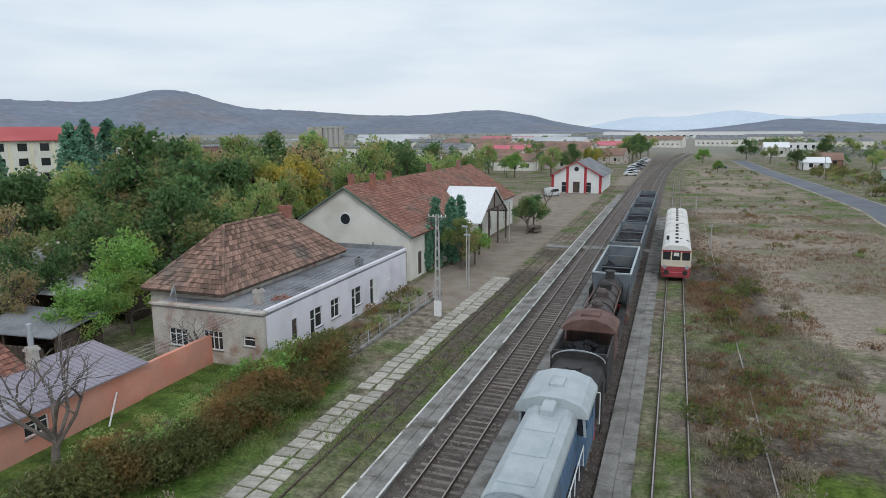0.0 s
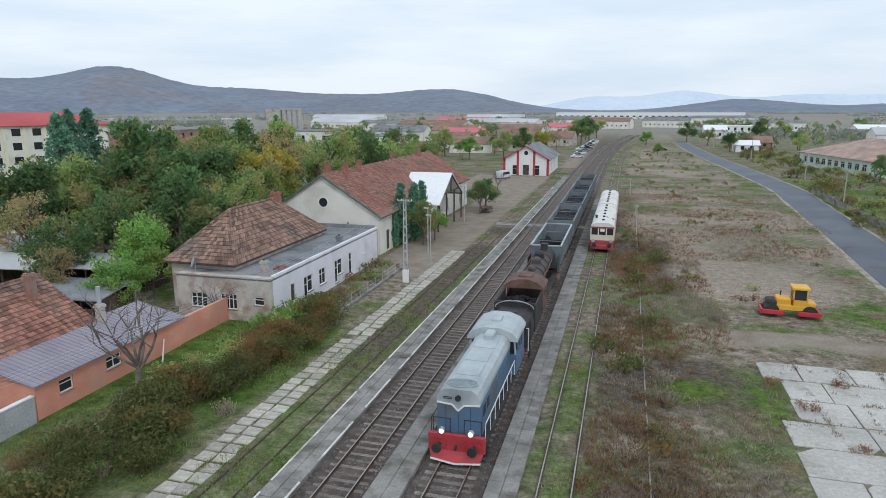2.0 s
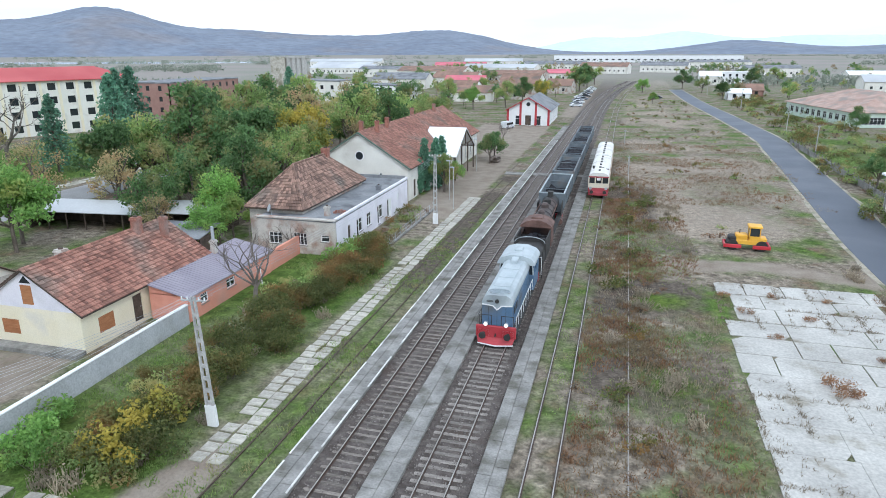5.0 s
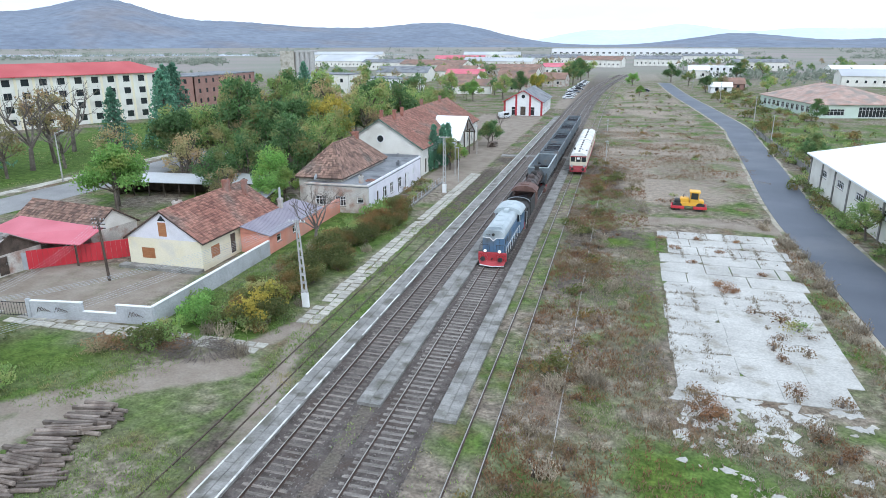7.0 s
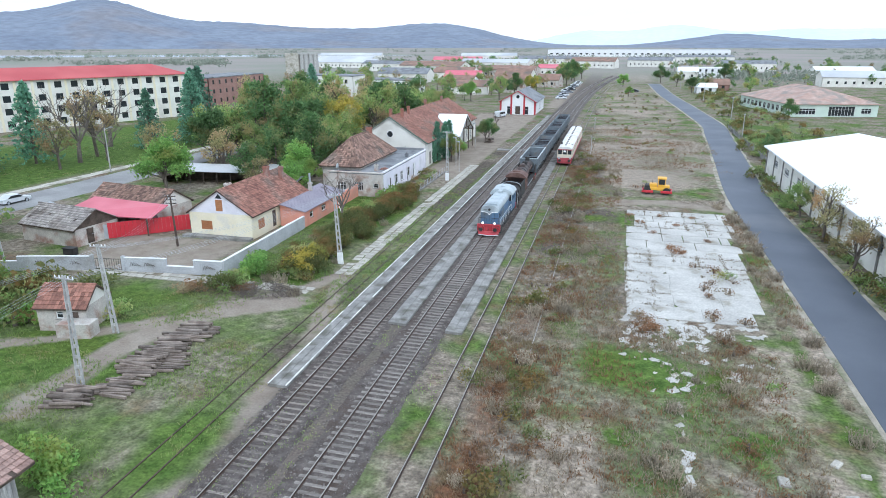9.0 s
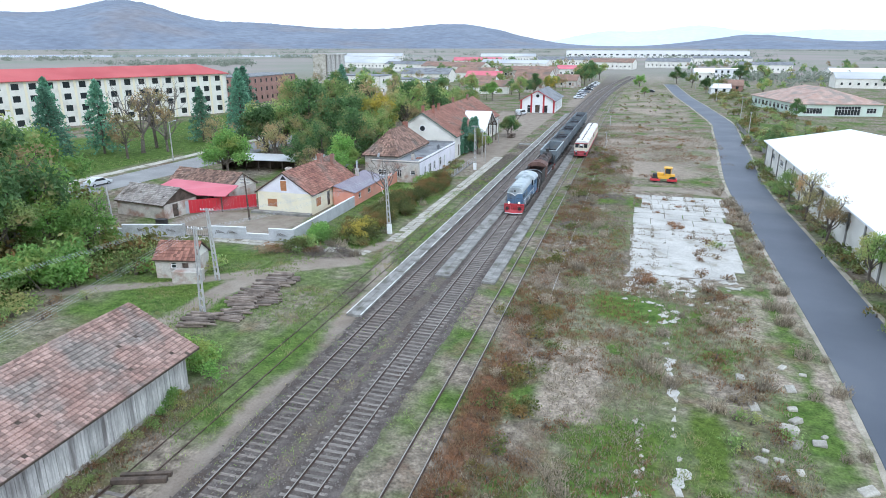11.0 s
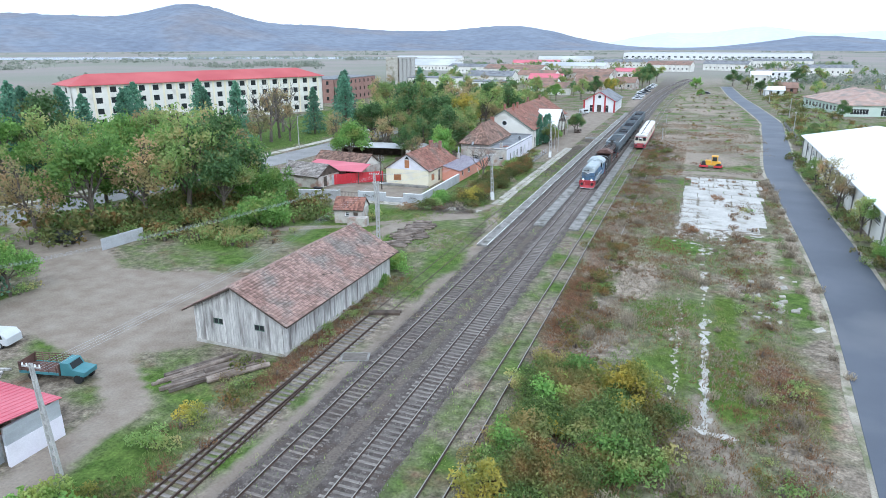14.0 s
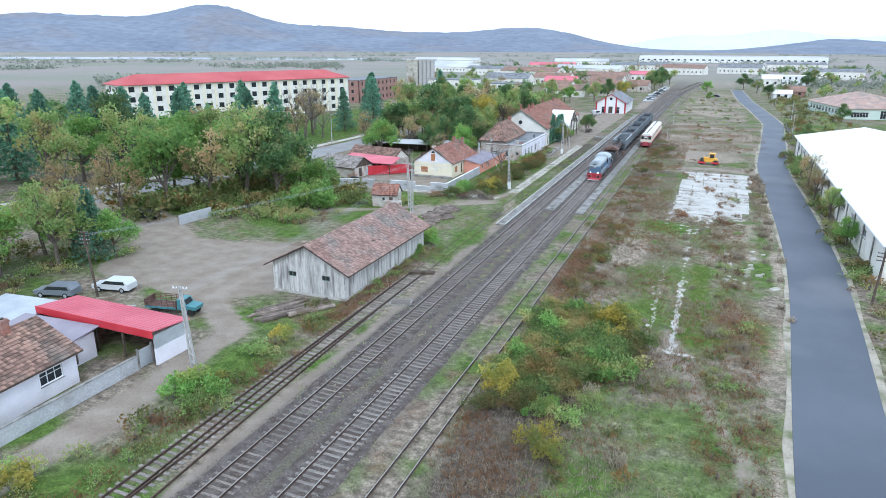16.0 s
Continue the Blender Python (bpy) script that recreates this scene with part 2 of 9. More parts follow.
WHITE = mat("white_paint", (0.76, 0.76, 0.76), (0.82, 0.82, 0.82), 1.0, 15.0, 0.6, relief=0.05)
REDPAINT = mat("dark_red_paint", (0.36, 0.03, 0.04), (0.45, 0.05, 0.06), 1.0, 12.0, 0.5, relief=0.05)
REDMETAL = mat("bright_red_sheet_metal", (0.50, 0.025, 0.04), (0.58, 0.045, 0.06), 0.5, 10.0, 0.45, relief=0.05)
REDROOF = mat("rose_red_metal_roof", (0.52, 0.10, 0.14), (0.60, 0.15, 0.19), 0.25, 10.0, 0.5, relief=0.05)
REDROOF2 = mat("light_red_roof_sheet", (0.42, 0.07, 0.075), (0.50, 0.11, 0.11), 0.1, 4.0, 0.7, relief=0.05)
PURPLE = mat("grey_violet_metal_roof", (0.26, 0.235, 0.28), (0.32, 0.29, 0.335), 0.4, 8.0, 0.5, relief=0.1)
TARROOF = mat("grey_bitumen_roof", (0.17, 0.18, 0.195), (0.26, 0.265, 0.275), 0.4, 6.0, 0.9, relief=0.2, stain=(0.10, 0.10, 0.11))
WOODGREY = mat("silver_weathered_boards", (0.46, 0.445, 0.425), (0.66, 0.64, 0.615), 1.5, 12.0, 0.95, vary=0.2, relief=0.4, stretch=(5, 5, 0.7), stain=(0.24, 0.22, 0.21))
WOODDARK = mat("dark_old_wood", (0.06, 0.045, 0.035), (0.12, 0.09, 0.07), 1.5, 12.0, 0.9, relief=0.3)
WOODORANGE = mat("orange_brown_shutter_wood", (0.36, 0.15, 0.06), (0.44, 0.20, 0.09), 2.0, 14.0, 0.7, relief=0.15, stretch=(1, 1, 6))
LOG = mat("cut_log_wood", (0.125, 0.095, 0.078), (0.25, 0.205, 0.172), 1.2, 10.0, 0.9, vary=0.38, relief=0.4)
BRICK = mat("red_chimney_brick", (0.27, 0.11, 0.08), (0.36, 0.17, 0.125), 3.0, 12.0, 0.9, relief=0.3, stain=(0.3, 0.25, 0.22))
BRICKWALL = mat("dull_red_brick_facade", (0.30, 0.17, 0.14), (0.36, 0.215, 0.18), 0.5, 10.0, 0.9, relief=0.2)
GLASS = glass_mat("dark_window_glass", (0.03, 0.035, 0.04))
GREYMETAL = mat("galvanised_metal", (0.40, 0.43, 0.46), (0.52, 0.55, 0.58), 0.5, 10.0, 0.5, 0.3, 0.1)
WHITEROOF = mat("white_metal_hall_roof", (0.80, 0.81, 0.83), (0.85, 0.86, 0.88), 0.1, 3.0, 0.6, relief=0.05)
LOCO_BLUE = mat("faded_blue_loco_paint", (0.085, 0.155, 0.26), (0.12, 0.20, 0.31), 1.0, 9.0, 0.5, relief=0.08, stain=(0.12, 0.13, 0.14))
LOCO_GREY = mat("light_grey_roof_paint", (0.38, 0.43, 0.455), (0.47, 0.515, 0.535), 0.8, 9.0, 0.5, relief=0.08, stain=(0.27, 0.30, 0.315))
BLACK = mat("sooty_black_iron", (0.022, 0.021, 0.021), (0.045, 0.042, 0.04), 1.2, 9.0, 0.7, relief=0.2)
RUST = mat("rust_brown_iron", (0.11, 0.058, 0.045), (0.19, 0.11, 0.09), 1.0, 9.0, 0.75, relief=0.2, stain=(0.05, 0.04, 0.04))
WAGON = mat("blue_grey_wagon_paint", (0.125, 0.15, 0.172), (0.205, 0.235, 0.257), 0.6, 8.0, 0.7, relief=0.1, stain=(0.20, 0.17, 0.15), stain_scale=0.6, stain_lo=0.55)
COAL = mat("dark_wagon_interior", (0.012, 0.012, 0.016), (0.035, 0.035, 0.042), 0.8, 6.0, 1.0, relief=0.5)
CREAM = mat("cream_railcar_paint", (0.66, 0.58, 0.46), (0.72, 0.65, 0.53), 0.8, 9.0, 0.55, relief=0.05)
CARRED = mat("carmine_railcar_paint", (0.34, 0.045, 0.06), (0.42, 0.07, 0.085), 0.8, 9.0, 0.5, relief=0.05)
RAILROOF = mat("whitish_railcar_roof", (0.66, 0.64, 0.60), (0.74, 0.72, 0.69), 0.5, 7.0, 0.7, relief=0.08, stain=(0.52, 0.48, 0.43))
YELLOW = mat("roller_yellow_paint", (0.75, 0.38, 0.03), (0.80, 0.45, 0.05), 1.0, 10.0, 0.5, relief=0.05)
RUBBER = mat("black_rubber", (0.02, 0.02, 0.02), (0.035, 0.035, 0.035), 2.0, 12.0, 0.9, relief=0.1)
CARWHITE = mat("silver_white_car_paint", (0.60, 0.62, 0.64), (0.66, 0.68, 0.70), 1.0, 15.0, 0.35, relief=0.0)
CARGREY = mat("grey_blue_car_paint", (0.16, 0.18, 0.21), (0.20, 0.22, 0.25), 1.0, 15.0, 0.35, relief=0.0)
CARDARK = mat("dark_car_paint", (0.02, 0.022, 0.03), (0.03, 0.032, 0.04), 1.0, 15.0, 0.3, relief=0.0)
TRUCKTEAL = mat("teal_truck_paint", (0.06, 0.20, 0.23), (0.09, 0.25, 0.28), 1.0, 10.0, 0.5, relief=0.05)
POLE = mat("pole_concrete", (0.38, 0.37, 0.36), (0.48, 0.47, 0.45), 1.5, 10.0, 0.9, relief=0.2)
BARK = mat("grey_brown_bark", (0.10, 0.08, 0.065), (0.19, 0.16, 0.135), 2.0, 12.0, 0.95, relief=0.5, stretch=(3, 3, 0.6))
TWIG = mat("dry_twigs", (0.12, 0.10, 0.088), (0.21, 0.18, 0.155), 2.0, 12.0, 0.95, relief=0.2)
LEAF_DARK = leaf_mat("dark_green_leaves", (0.036, 0.072, 0.026), (0.088, 0.145, 0.055), (0.15, 0.145, 0.06), 0.6)
LEAF_MID = leaf_mat("autumn_green_leaves", (0.10, 0.155, 0.05), (0.19, 0.25, 0.085), (0.25, 0.215, 0.095), 0.55)
LEAF_BRIGHT = leaf_mat("fresh_green_leaves", (0.075, 0.145, 0.036), (0.16, 0.255, 0.07), (0.20, 0.22, 0.065), 0.6)
LEAF_YELLOW = leaf_mat("yellow_autumn_leaves", (0.22, 0.18, 0.035), (0.33, 0.27, 0.055), (0.13, 0.15, 0.04), 0.52)
LEAF_OLIVE = leaf_mat("olive_brown_leaves", (0.13, 0.125, 0.06), (0.23, 0.205, 0.10), (0.24, 0.165, 0.09), 0.52)
LEAF_FIR = leaf_mat("dark_fir_needles", (0.048, 0.112, 0.074), (0.115, 0.215, 0.142))
LEAF_BUSH = leaf_mat("brown_green_hedge_leaves", (0.042, 0.056, 0.018), (0.105, 0.11, 0.038), (0.145, 0.088, 0.034), 0.56)
LEAF_DRY = leaf_mat("dry_straw_weeds", (0.14, 0.118, 0.09), (0.255, 0.218, 0.165))
LEAF_BRAMBLE = leaf_mat("dark_bramble_leaves", (0.05, 0.08, 0.026), (0.125, 0.17, 0.052), (0.19, 0.15, 0.06), 0.55)
LEAF_RUST = leaf_mat("rust_brown_weeds", (0.105, 0.062, 0.036), (0.195, 0.108, 0.056), (0.165, 0.13, 0.08), 0.54)
GRASS_G = leaf_mat("green_grass_blades", (0.085, 0.135, 0.035), (0.155, 0.21, 0.06), (0.22, 0.19, 0.1), 0.56)
# distance haze is put into this leaf colour as a muted grey-green
LEAF_FAR = leaf_mat("haze_greyed_far_trees", (0.11, 0.125, 0.10), (0.17, 0.18, 0.145))
SAND = mat("sandy_road_verge", (0.30, 0.265, 0.21), (0.42, 0.375, 0.30), 0.6, 9.0, 0.95, relief=0.3, stain=(0.16, 0.17, 0.09), stain_scale=0.5, stain_lo=0.5)
# hill backdrops: aerial haze is painted in as blue, paler on the far ridge
HILL = mat("haze_blued_forested_hill", (0.155, 0.18, 0.235), (0.20, 0.23, 0.285), 0.004, 0.03, 1.0, relief=0.5, stain=(0.2, 0.2, 0.225), stain_scale=0.003, depth=6.0)
HILL_FAR = mat("haze_paled_far_hill", (0.58, 0.66, 0.76), (0.62, 0.70, 0.79), 0.004, 0.03, 1.0, relief=0.0)
FARROOF = mat("pale_grey_sheet_roof", (0.42, 0.43, 0.45), (0.56, 0.57, 0.58), 0.05, 3.0, 0.7, relief=0.05)
BOILER = mat("sooty_brown_boiler", (0.05, 0.038, 0.036), (0.10, 0.075, 0.068), 1.0, 9.0, 0.7, relief=0.2, stain=(0.025, 0.022, 0.022))
WATER = glass_mat("still_water", (0.70, 0.74, 0.78))


# ---- building blocks ----
class Mesh:
    """Vertices and faces, gathered before they become one mesh."""

    def __init__(self):
        self.v, self.f, self.mi = [], [], []

    def add(self, verts, faces, mi=0):
        k = len(self.v)
        self.v += [tuple(p) for p in verts]
        self.f += [tuple(i + k for i in f) for f in faces]
        self.mi += [mi] * len(faces)
        return self

    def box(self, x0, y0, z0, x1, y1, z1, mi=0):
        return self.add([(x0, y0, z0), (x1, y0, z0), (x1, y1, z0), (x0, y1, z0), (x0, y0, z1), (x1, y0, z1), (x1, y1, z1), (x0, y1, z1)],
                        [(0, 3, 2, 1), (4, 5, 6, 7), (0, 1, 5, 4), (1, 2, 6, 5), (2, 3, 7, 6), (3, 0, 4, 7)], mi)

    def cbox(self, x0, y0, z0, x1, y1, z1, c=0.05, mi=0):
        """A box whose upright and top edges are chamfered."""
        def ring(z, i):
            return [(x0 + c + i, y0 + i, z), (x1 - c - i, y0 + i, z), (x1 - i, y0 + c + i, z), (x1 - i, y1 - c - i, z), (x1 - c - i, y1 - i, z), (x0 + c + i, y1 - i, z), (x0 + i, y1 - c - i, z), (x0 + i, y0 + c + i, z)]
        return self.loft([ring(z0, 0), ring(z1 - c, 0), ring(z1, c * 0.8)], mi)

    def loft(self, rings, mi=0, caps=True):
        n = len(rings[0])
        verts = [p for r in rings for p in r]
        faces = []
        for a in range(len(rings) - 1):
            for i in range(n):
                j = (i + 1) % n
                faces.append((a * n + i, a * n + j, (a + 1) * n + j, (a + 1) * n + i))
        if caps:
            faces.append(tuple(reversed(range(n))))
            faces.append(tuple(range((len(rings) - 1) * n, len(rings) * n)))
        return self.add(verts, faces, mi)

    def along_y(self, profile, y0, y1, mi=0):
        """An (x, z) outline, drawn anticlockwise, pulled from y0 to y1."""
        return self.loft([[(x, y1, z) for x, z in profile], [(x, y0, z) for x, z in profile]], mi)

    def cyl(self, a, b, r0, r1=None, n=10, mi=0):
        a, b = Vector(a), Vector(b)
        r1 = r0 if r1 is None else r1
        d = (b - a).normalized()
        u = d.orthogonal().normalized()
        w = d.cross(u)
        rings = []
        for p, r in ((a, r0), (b, r1)):
            rings.append([p + (u * math.cos(2 * math.pi * i / n) + w * math.sin(2 * math.pi * i / n)) * r for i in range(n)])
        return self.loft(rings, mi)

    def beam(self, a, b, w, h=None, mi=0):
        """A square bar from a to b."""
        return self.cyl(a, b, (w if h is None else max(w, h)) * 0.707, None, 4, mi)

    def data(self, name, mats, smooth=False):
        me = bpy.data.meshes.new(name)
        me.from_pydata(self.v, [], self.f)
        for m in mats:
            me.materials.append(m)
        if len(mats) > 1:
            me.polygons.foreach_set("material_index", self.mi)
        if smooth:
            me.polygons.foreach_set("use_smooth", [True] * len(me.polygons))
        me.update()
        return me


def part(name, mesh, material, parent, label="", smooth=False, at=None):
    """One mesh object under a thing or under a part."""
    me = mesh if isinstance(mesh, bpy.types.Mesh) else mesh.data(name, material if isinstance(material, (list, tuple)) else [material], smooth)
    ob = new(name, me)
    ob.parent = parent
    if at is not None:
        ob.matrix_basis = at
    if label:
        tagged(ob, label)
    return ob


def thing(name, m, label, category, group="", kind=""):
    ob = new(name)
    ob.empty_display_size = 0.3
    ob.matrix_basis = m
    return tagged(ob, label, category, group, kind)


def solo(name, mesh, material, label, category, m=None, group="", kind="", smooth=False):
    ob = new(name, mesh.data(name, material if isinstance(material, (list, tuple)) else [material], smooth))
    if m is not None:
        ob.matrix_basis = m
    return tagged(ob, label, category, group, kind)


def bend(y):
    """How far the tracks swing to the right in the distance."""
    return 0.00022 * max(0.0, y - 170.0) ** 2 if y < 420 else 13.75 + (y - 420) * 0.11


# ---- ground ----
def seg_dist(px, py, pts):
    """Distance of grid points from a line of points."""
    best = np.full(px.shape, 1e9)
    for (ax, ay), (bx, by) in zip(pts[:-1], pts[1:]):
        dx, dy = bx - ax, by - ay
        t = np.clip(((px - ax) * dx + (py - ay) * dy) / (dx * dx + dy * dy), 0, 1)
        best = np.minimum(best, np.hypot(px - ax - t * dx, py - ay - t * dy))
    return best


def soft_box(px, py, x0, y0, x1, y1, e=1.5):
    fx = np.clip(np.minimum(px - x0, x1 - px) / e + 0.5, 0, 1)
    fy = np.clip(np.minimum(py - y0, y1 - py) / e + 0.5, 0, 1)
    return np.minimum(fx, fy)


def spread(lo, hi, step, far):
    mid = list(np.arange(lo, hi + 0.01, step))
    out, d, p = [], step * 1.6, hi
    while p < far:
        p += d
        d *= 1.35
        out.append(p)
    neg, d, p = [], step * 1.6, lo
    while p > -far:
        p -= d
        d *= 1.35
        neg.append(p)
    return np.array(neg[::-1] + mid + out)


LANE = [(-17.6, -125), (-17.8, -90), (-19.0, -76), (-27, -70), (-36, -62)]
FOOTPATH = [(-12.3, -8), (-14.5, -13), (-20, -20), (-28, -27), (-40, -33)]
GRAVELWAY = [(-13.5, -15.2), (-18.5, -18.6), (-21.2, -22.5), (-22.3, -28.5), (-21.6, -36)]
TRODDEN = [(-12.0, -6), (-8.6, -20), (-7.3, -32), (-7.2, -52), (-7.0, -75), (-6.6, -110)]
ENTRY = [(-36, -62), (-46, -56), (-58, -48), (-72, -40)]

gx, gy = spread(-100, 62, 1.0, 4300), spread(-132, 190, 1.0, 4300)
X, Y = np.meshgrid(gx, gy)
wob = np.array([noise.noise((x * 0.12, y * 0.12, 3.3)) for x, y in zip(X.ravel(), Y.ravel())]).reshape(X.shape)
wob2 = np.array([noise.noise((x * 0.05, y * 0.05, 9.1)) for x, y in zip(X.ravel(), Y.ravel())]).reshape(X.shape)


def strip(d, w, e=0.9):
    return np.clip((w - d) / e + 0.5, 0, 1)


red = np.zeros(X.shape)
for pts, w in ((LANE, 1.7), (FOOTPATH, 1.0), (GRAVELWAY, 1.5), (TRODDEN, 0.75), (ENTRY, 4.2)):
    red = np.maximum(red, strip(seg_dist(X, Y, pts) + wob * 0.8, w))
red = np.maximum(red, np.clip((1 - np.hypot((X + 35) / 12.5, (Y + 61) / 10.5)) * 6 + wob * 2 + 0.5, 0, 1))
red = np.maximum(red, 0.75 * soft_box(X, Y, -44, -12, -27, 1))
red = np.maximum(red, soft_box(X, Y, -19.5, 44, -11.4, 150, 1.0) * 0.95)
red = np.maximum(red, soft_box(X, Y, -30, 112, -11.4, 150, 2.0) * 0.95)
red = np.maximum(red, soft_box(X, Y, -12, 175, -5.5, 330, 3.0) * 0.9)
red = np.maximum(red, strip(seg_dist(X, Y, [(14, 33), (22, 34), (31, 31)]) + wob, 1.8) * 0.8)
red = np.maximum(red, strip(seg_dist(X, Y, [(19, -60), (21.6, -70.6), (25.2, -80), (26.5, -92), (26, -125)]) + wob * 0.7, 0.8) * 0.75)
red = np.maximum(red, np.clip((1 - np.hypot((X - 24) / 14, (Y - 75) / 35)) * 2 + wob * 1.5, 0, 1) * 0.5)
grn = np.maximum(soft_box(X, Y, -6.9, -400, 1.9, 420, 0.8), 0) * 0.85
blu = np.clip(soft_box(X, Y, -25, -12, -13.2, 27, 1.0) * (0.9 + wob * 0.7), 0, 1)
blu = np.maximum(blu, np.clip(soft_box(X, Y, -118, -20, -79, 130, 4.0), 0, 1))
blu = np.maximum(blu, np.clip(soft_box(X, Y, -64, -44, -13, -13, 3.0) * (0.62 + wob * 1.5), 0, 1))
blu = np.maximum(blu, np.clip(soft_box(X, Y, -60, -80, -42, -50, 3.0) * (0.3 + wob * 1.2), 0, 1))
blu = np.maximum(blu, np.clip(soft_box(X, Y, 12, -110, 30, -14, 3.0) * (0.1 + wob * 2.0), 0, 1))
blu = np.maximum(blu, np.clip(soft_box(X, Y, 5.8, -20, 16, 45, 2.0) * (0.05 + wob2 * 1.6 + wob), 0, 1))
blu = np.maximum(blu, np.clip(soft_box(X, Y, -11.2, -48, -7.9, 60, 0.8) * (0.7 + wob), 0, 1))
blu = np.maximum(blu, np.clip(soft_box(X, Y, -17, -120, -11.2, -66, 1.5) * (0.4 + wob * 1.5), 0, 1))
blu = np.maximum(blu, np.clip(soft_box(X, Y, 42, 95, 75, 150, 5.0) * (0.5 + wob), 0, 1))
# weight of the haze-lightened ground colour, rising with distance
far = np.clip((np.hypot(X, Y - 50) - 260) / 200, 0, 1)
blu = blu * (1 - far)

# plant cover of the yard, in strips along the tracks
c_rust = soft_box(X, Y, 5.9, -58, 8.7, -24, 1.2) * (0.85 + wob * 0.7)
c_rust = np.maximum(c_rust, soft_box(X, Y, 6.2, -24, 10.6, 62, 2.0) * (0.35 + wob * 1.1 + wob2))
c_rust = np.maximum(c_rust, soft_box(X, Y, 23, -70, 28.5, -40, 3.0) * (0.25 + wob * 1.2))
c_rust = np.maximum(c_rust, soft_box(X, Y, -13.4, -74, -10.6, -44, 1.0) * (0.6 + wob))
c_rust = np.maximum(c_rust, soft_box(X, Y, -22.5, -6, -18.5, 18, 1.5) * (0.3 + wob * 1.2))
c_straw = soft_box(X, Y, 10.4, -41.5, 14.9, -28.5, 1.2) * (0.85 + wob * 0.4)
road_edge = np.interp(Y, [-140, -100, -80, -36, 5, 39, 75], [30, 30.6, 31.2, 34.2, 34.4, 34.2, 36.5]) - 3.1
c_straw = np.maximum(c_straw, np.clip(1.3 - np.abs(X - road_edge + 0.8), 0, 1) * (Y < 75) * (0.6 + wob))
c_straw = np.maximum(c_straw, soft_box(X, Y, 23.5, -34, 28.5, -14, 2.0) * (0.45 + wob))
c_straw = np.maximum(c_straw, soft_box(X, Y, 13, 42, 30, 75, 4.0) * (0.4 + wob + wob2))
c_straw = np.maximum(c_straw, soft_box(X, Y, 7, 70, 33, 420, 4.0) * (0.45 + wob * 0.8 + wob2 * 0.6))
c_straw = np.maximum(c_straw, soft_box(X, Y, 9, -66, 13, -52, 2.0) * (0.3 + wob))
c_moss = soft_box(X, Y, 20.3, -63, 22.7, -37, 1.0) * (0.8 + wob * 0.8)
c_moss = np.maximum(c_moss, soft_box(X, Y, 21.2, -23, 23.6, -19, 0.8) * 0.9)
c_moss = np.maximum(c_moss, soft_box(X, Y, 15.2, -60, 18.6, -41, 1.2) * (0.45 + wob))
c_moss = np.maximum(c_moss, soft_box(X, Y, 9.5, -56, 15, -42, 1.5) * (0.25 + wob * 1.4))
c_moss = np.maximum(c_moss, soft_box(X, Y, 9.5, -24, 15.6, 24, 2.0) * (0.2 + wob * 1.7))
c_moss = np.maximum(c_moss, soft_box(X, Y, 3.4, -30, 6.4, 50, 0.8) * (0.1 + wob * 0.9))
c_moss = np.maximum(c_moss, soft_box(X, Y, -24.5, -9.5, -19, 5, 1.5) * (0.5 + wob))
c_moss = np.maximum(c_moss, soft_box(X, Y, -33, -30, -22, -15, 3.0) * (0.3 + wob * 1.3))
c_brown = soft_box(X, Y, 5.9, -66, 12, -48, 1.5) * (0.55 + wob)
c_brown = np.maximum(c_brown, soft_box(X, Y, 5.8, -10, 15.8, 60, 2.0) * (0.6 + wob * 1.3))
c_brown = np.maximum(c_brown, soft_box(X, Y, 6.0, 40, 14, 170, 3.0) * (0.5 + wob + wob2))
c_brown = np.maximum(c_brown, soft_box(X, Y, 6.5, -100, 14, -64, 2.0) * (0.6 + wob))
c_brown = np.maximum(c_brown, soft_box(X, Y, 15, -76, 19, -58, 1.5) * (0.4 + wob))
c_brown = np.maximum(c_brown, soft_box(X, Y, -11.2, -30, -8.0, 75, 0.6) * (0.5 + wob))
cover = [np.clip(c, 0, 1) for c in (c_rust, c_straw, c_moss, c_brown)]

ny, nx = X.shape
gverts = np.stack([X.ravel(), Y.ravel(), np.zeros(X.size)], 1)
idx = np.arange(X.size).reshape(ny, nx)
gf = np.stack([idx[:-1, :-1].ravel(), idx[:-1, 1:].ravel(), idx[1:, 1:].ravel(), idx[1:, :-1].ravel()], 1)
gme = bpy.data.meshes.new("ground")
gme.from_pydata(gverts.tolist(), [], gf.tolist())
zone = gme.color_attributes.new("zone", 'FLOAT_COLOR', 'POINT')
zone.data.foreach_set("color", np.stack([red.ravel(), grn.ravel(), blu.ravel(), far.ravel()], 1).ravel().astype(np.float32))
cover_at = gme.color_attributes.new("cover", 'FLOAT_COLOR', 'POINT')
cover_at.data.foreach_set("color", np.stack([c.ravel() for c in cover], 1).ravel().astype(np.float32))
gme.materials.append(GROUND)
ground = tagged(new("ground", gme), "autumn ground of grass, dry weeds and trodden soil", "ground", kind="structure")


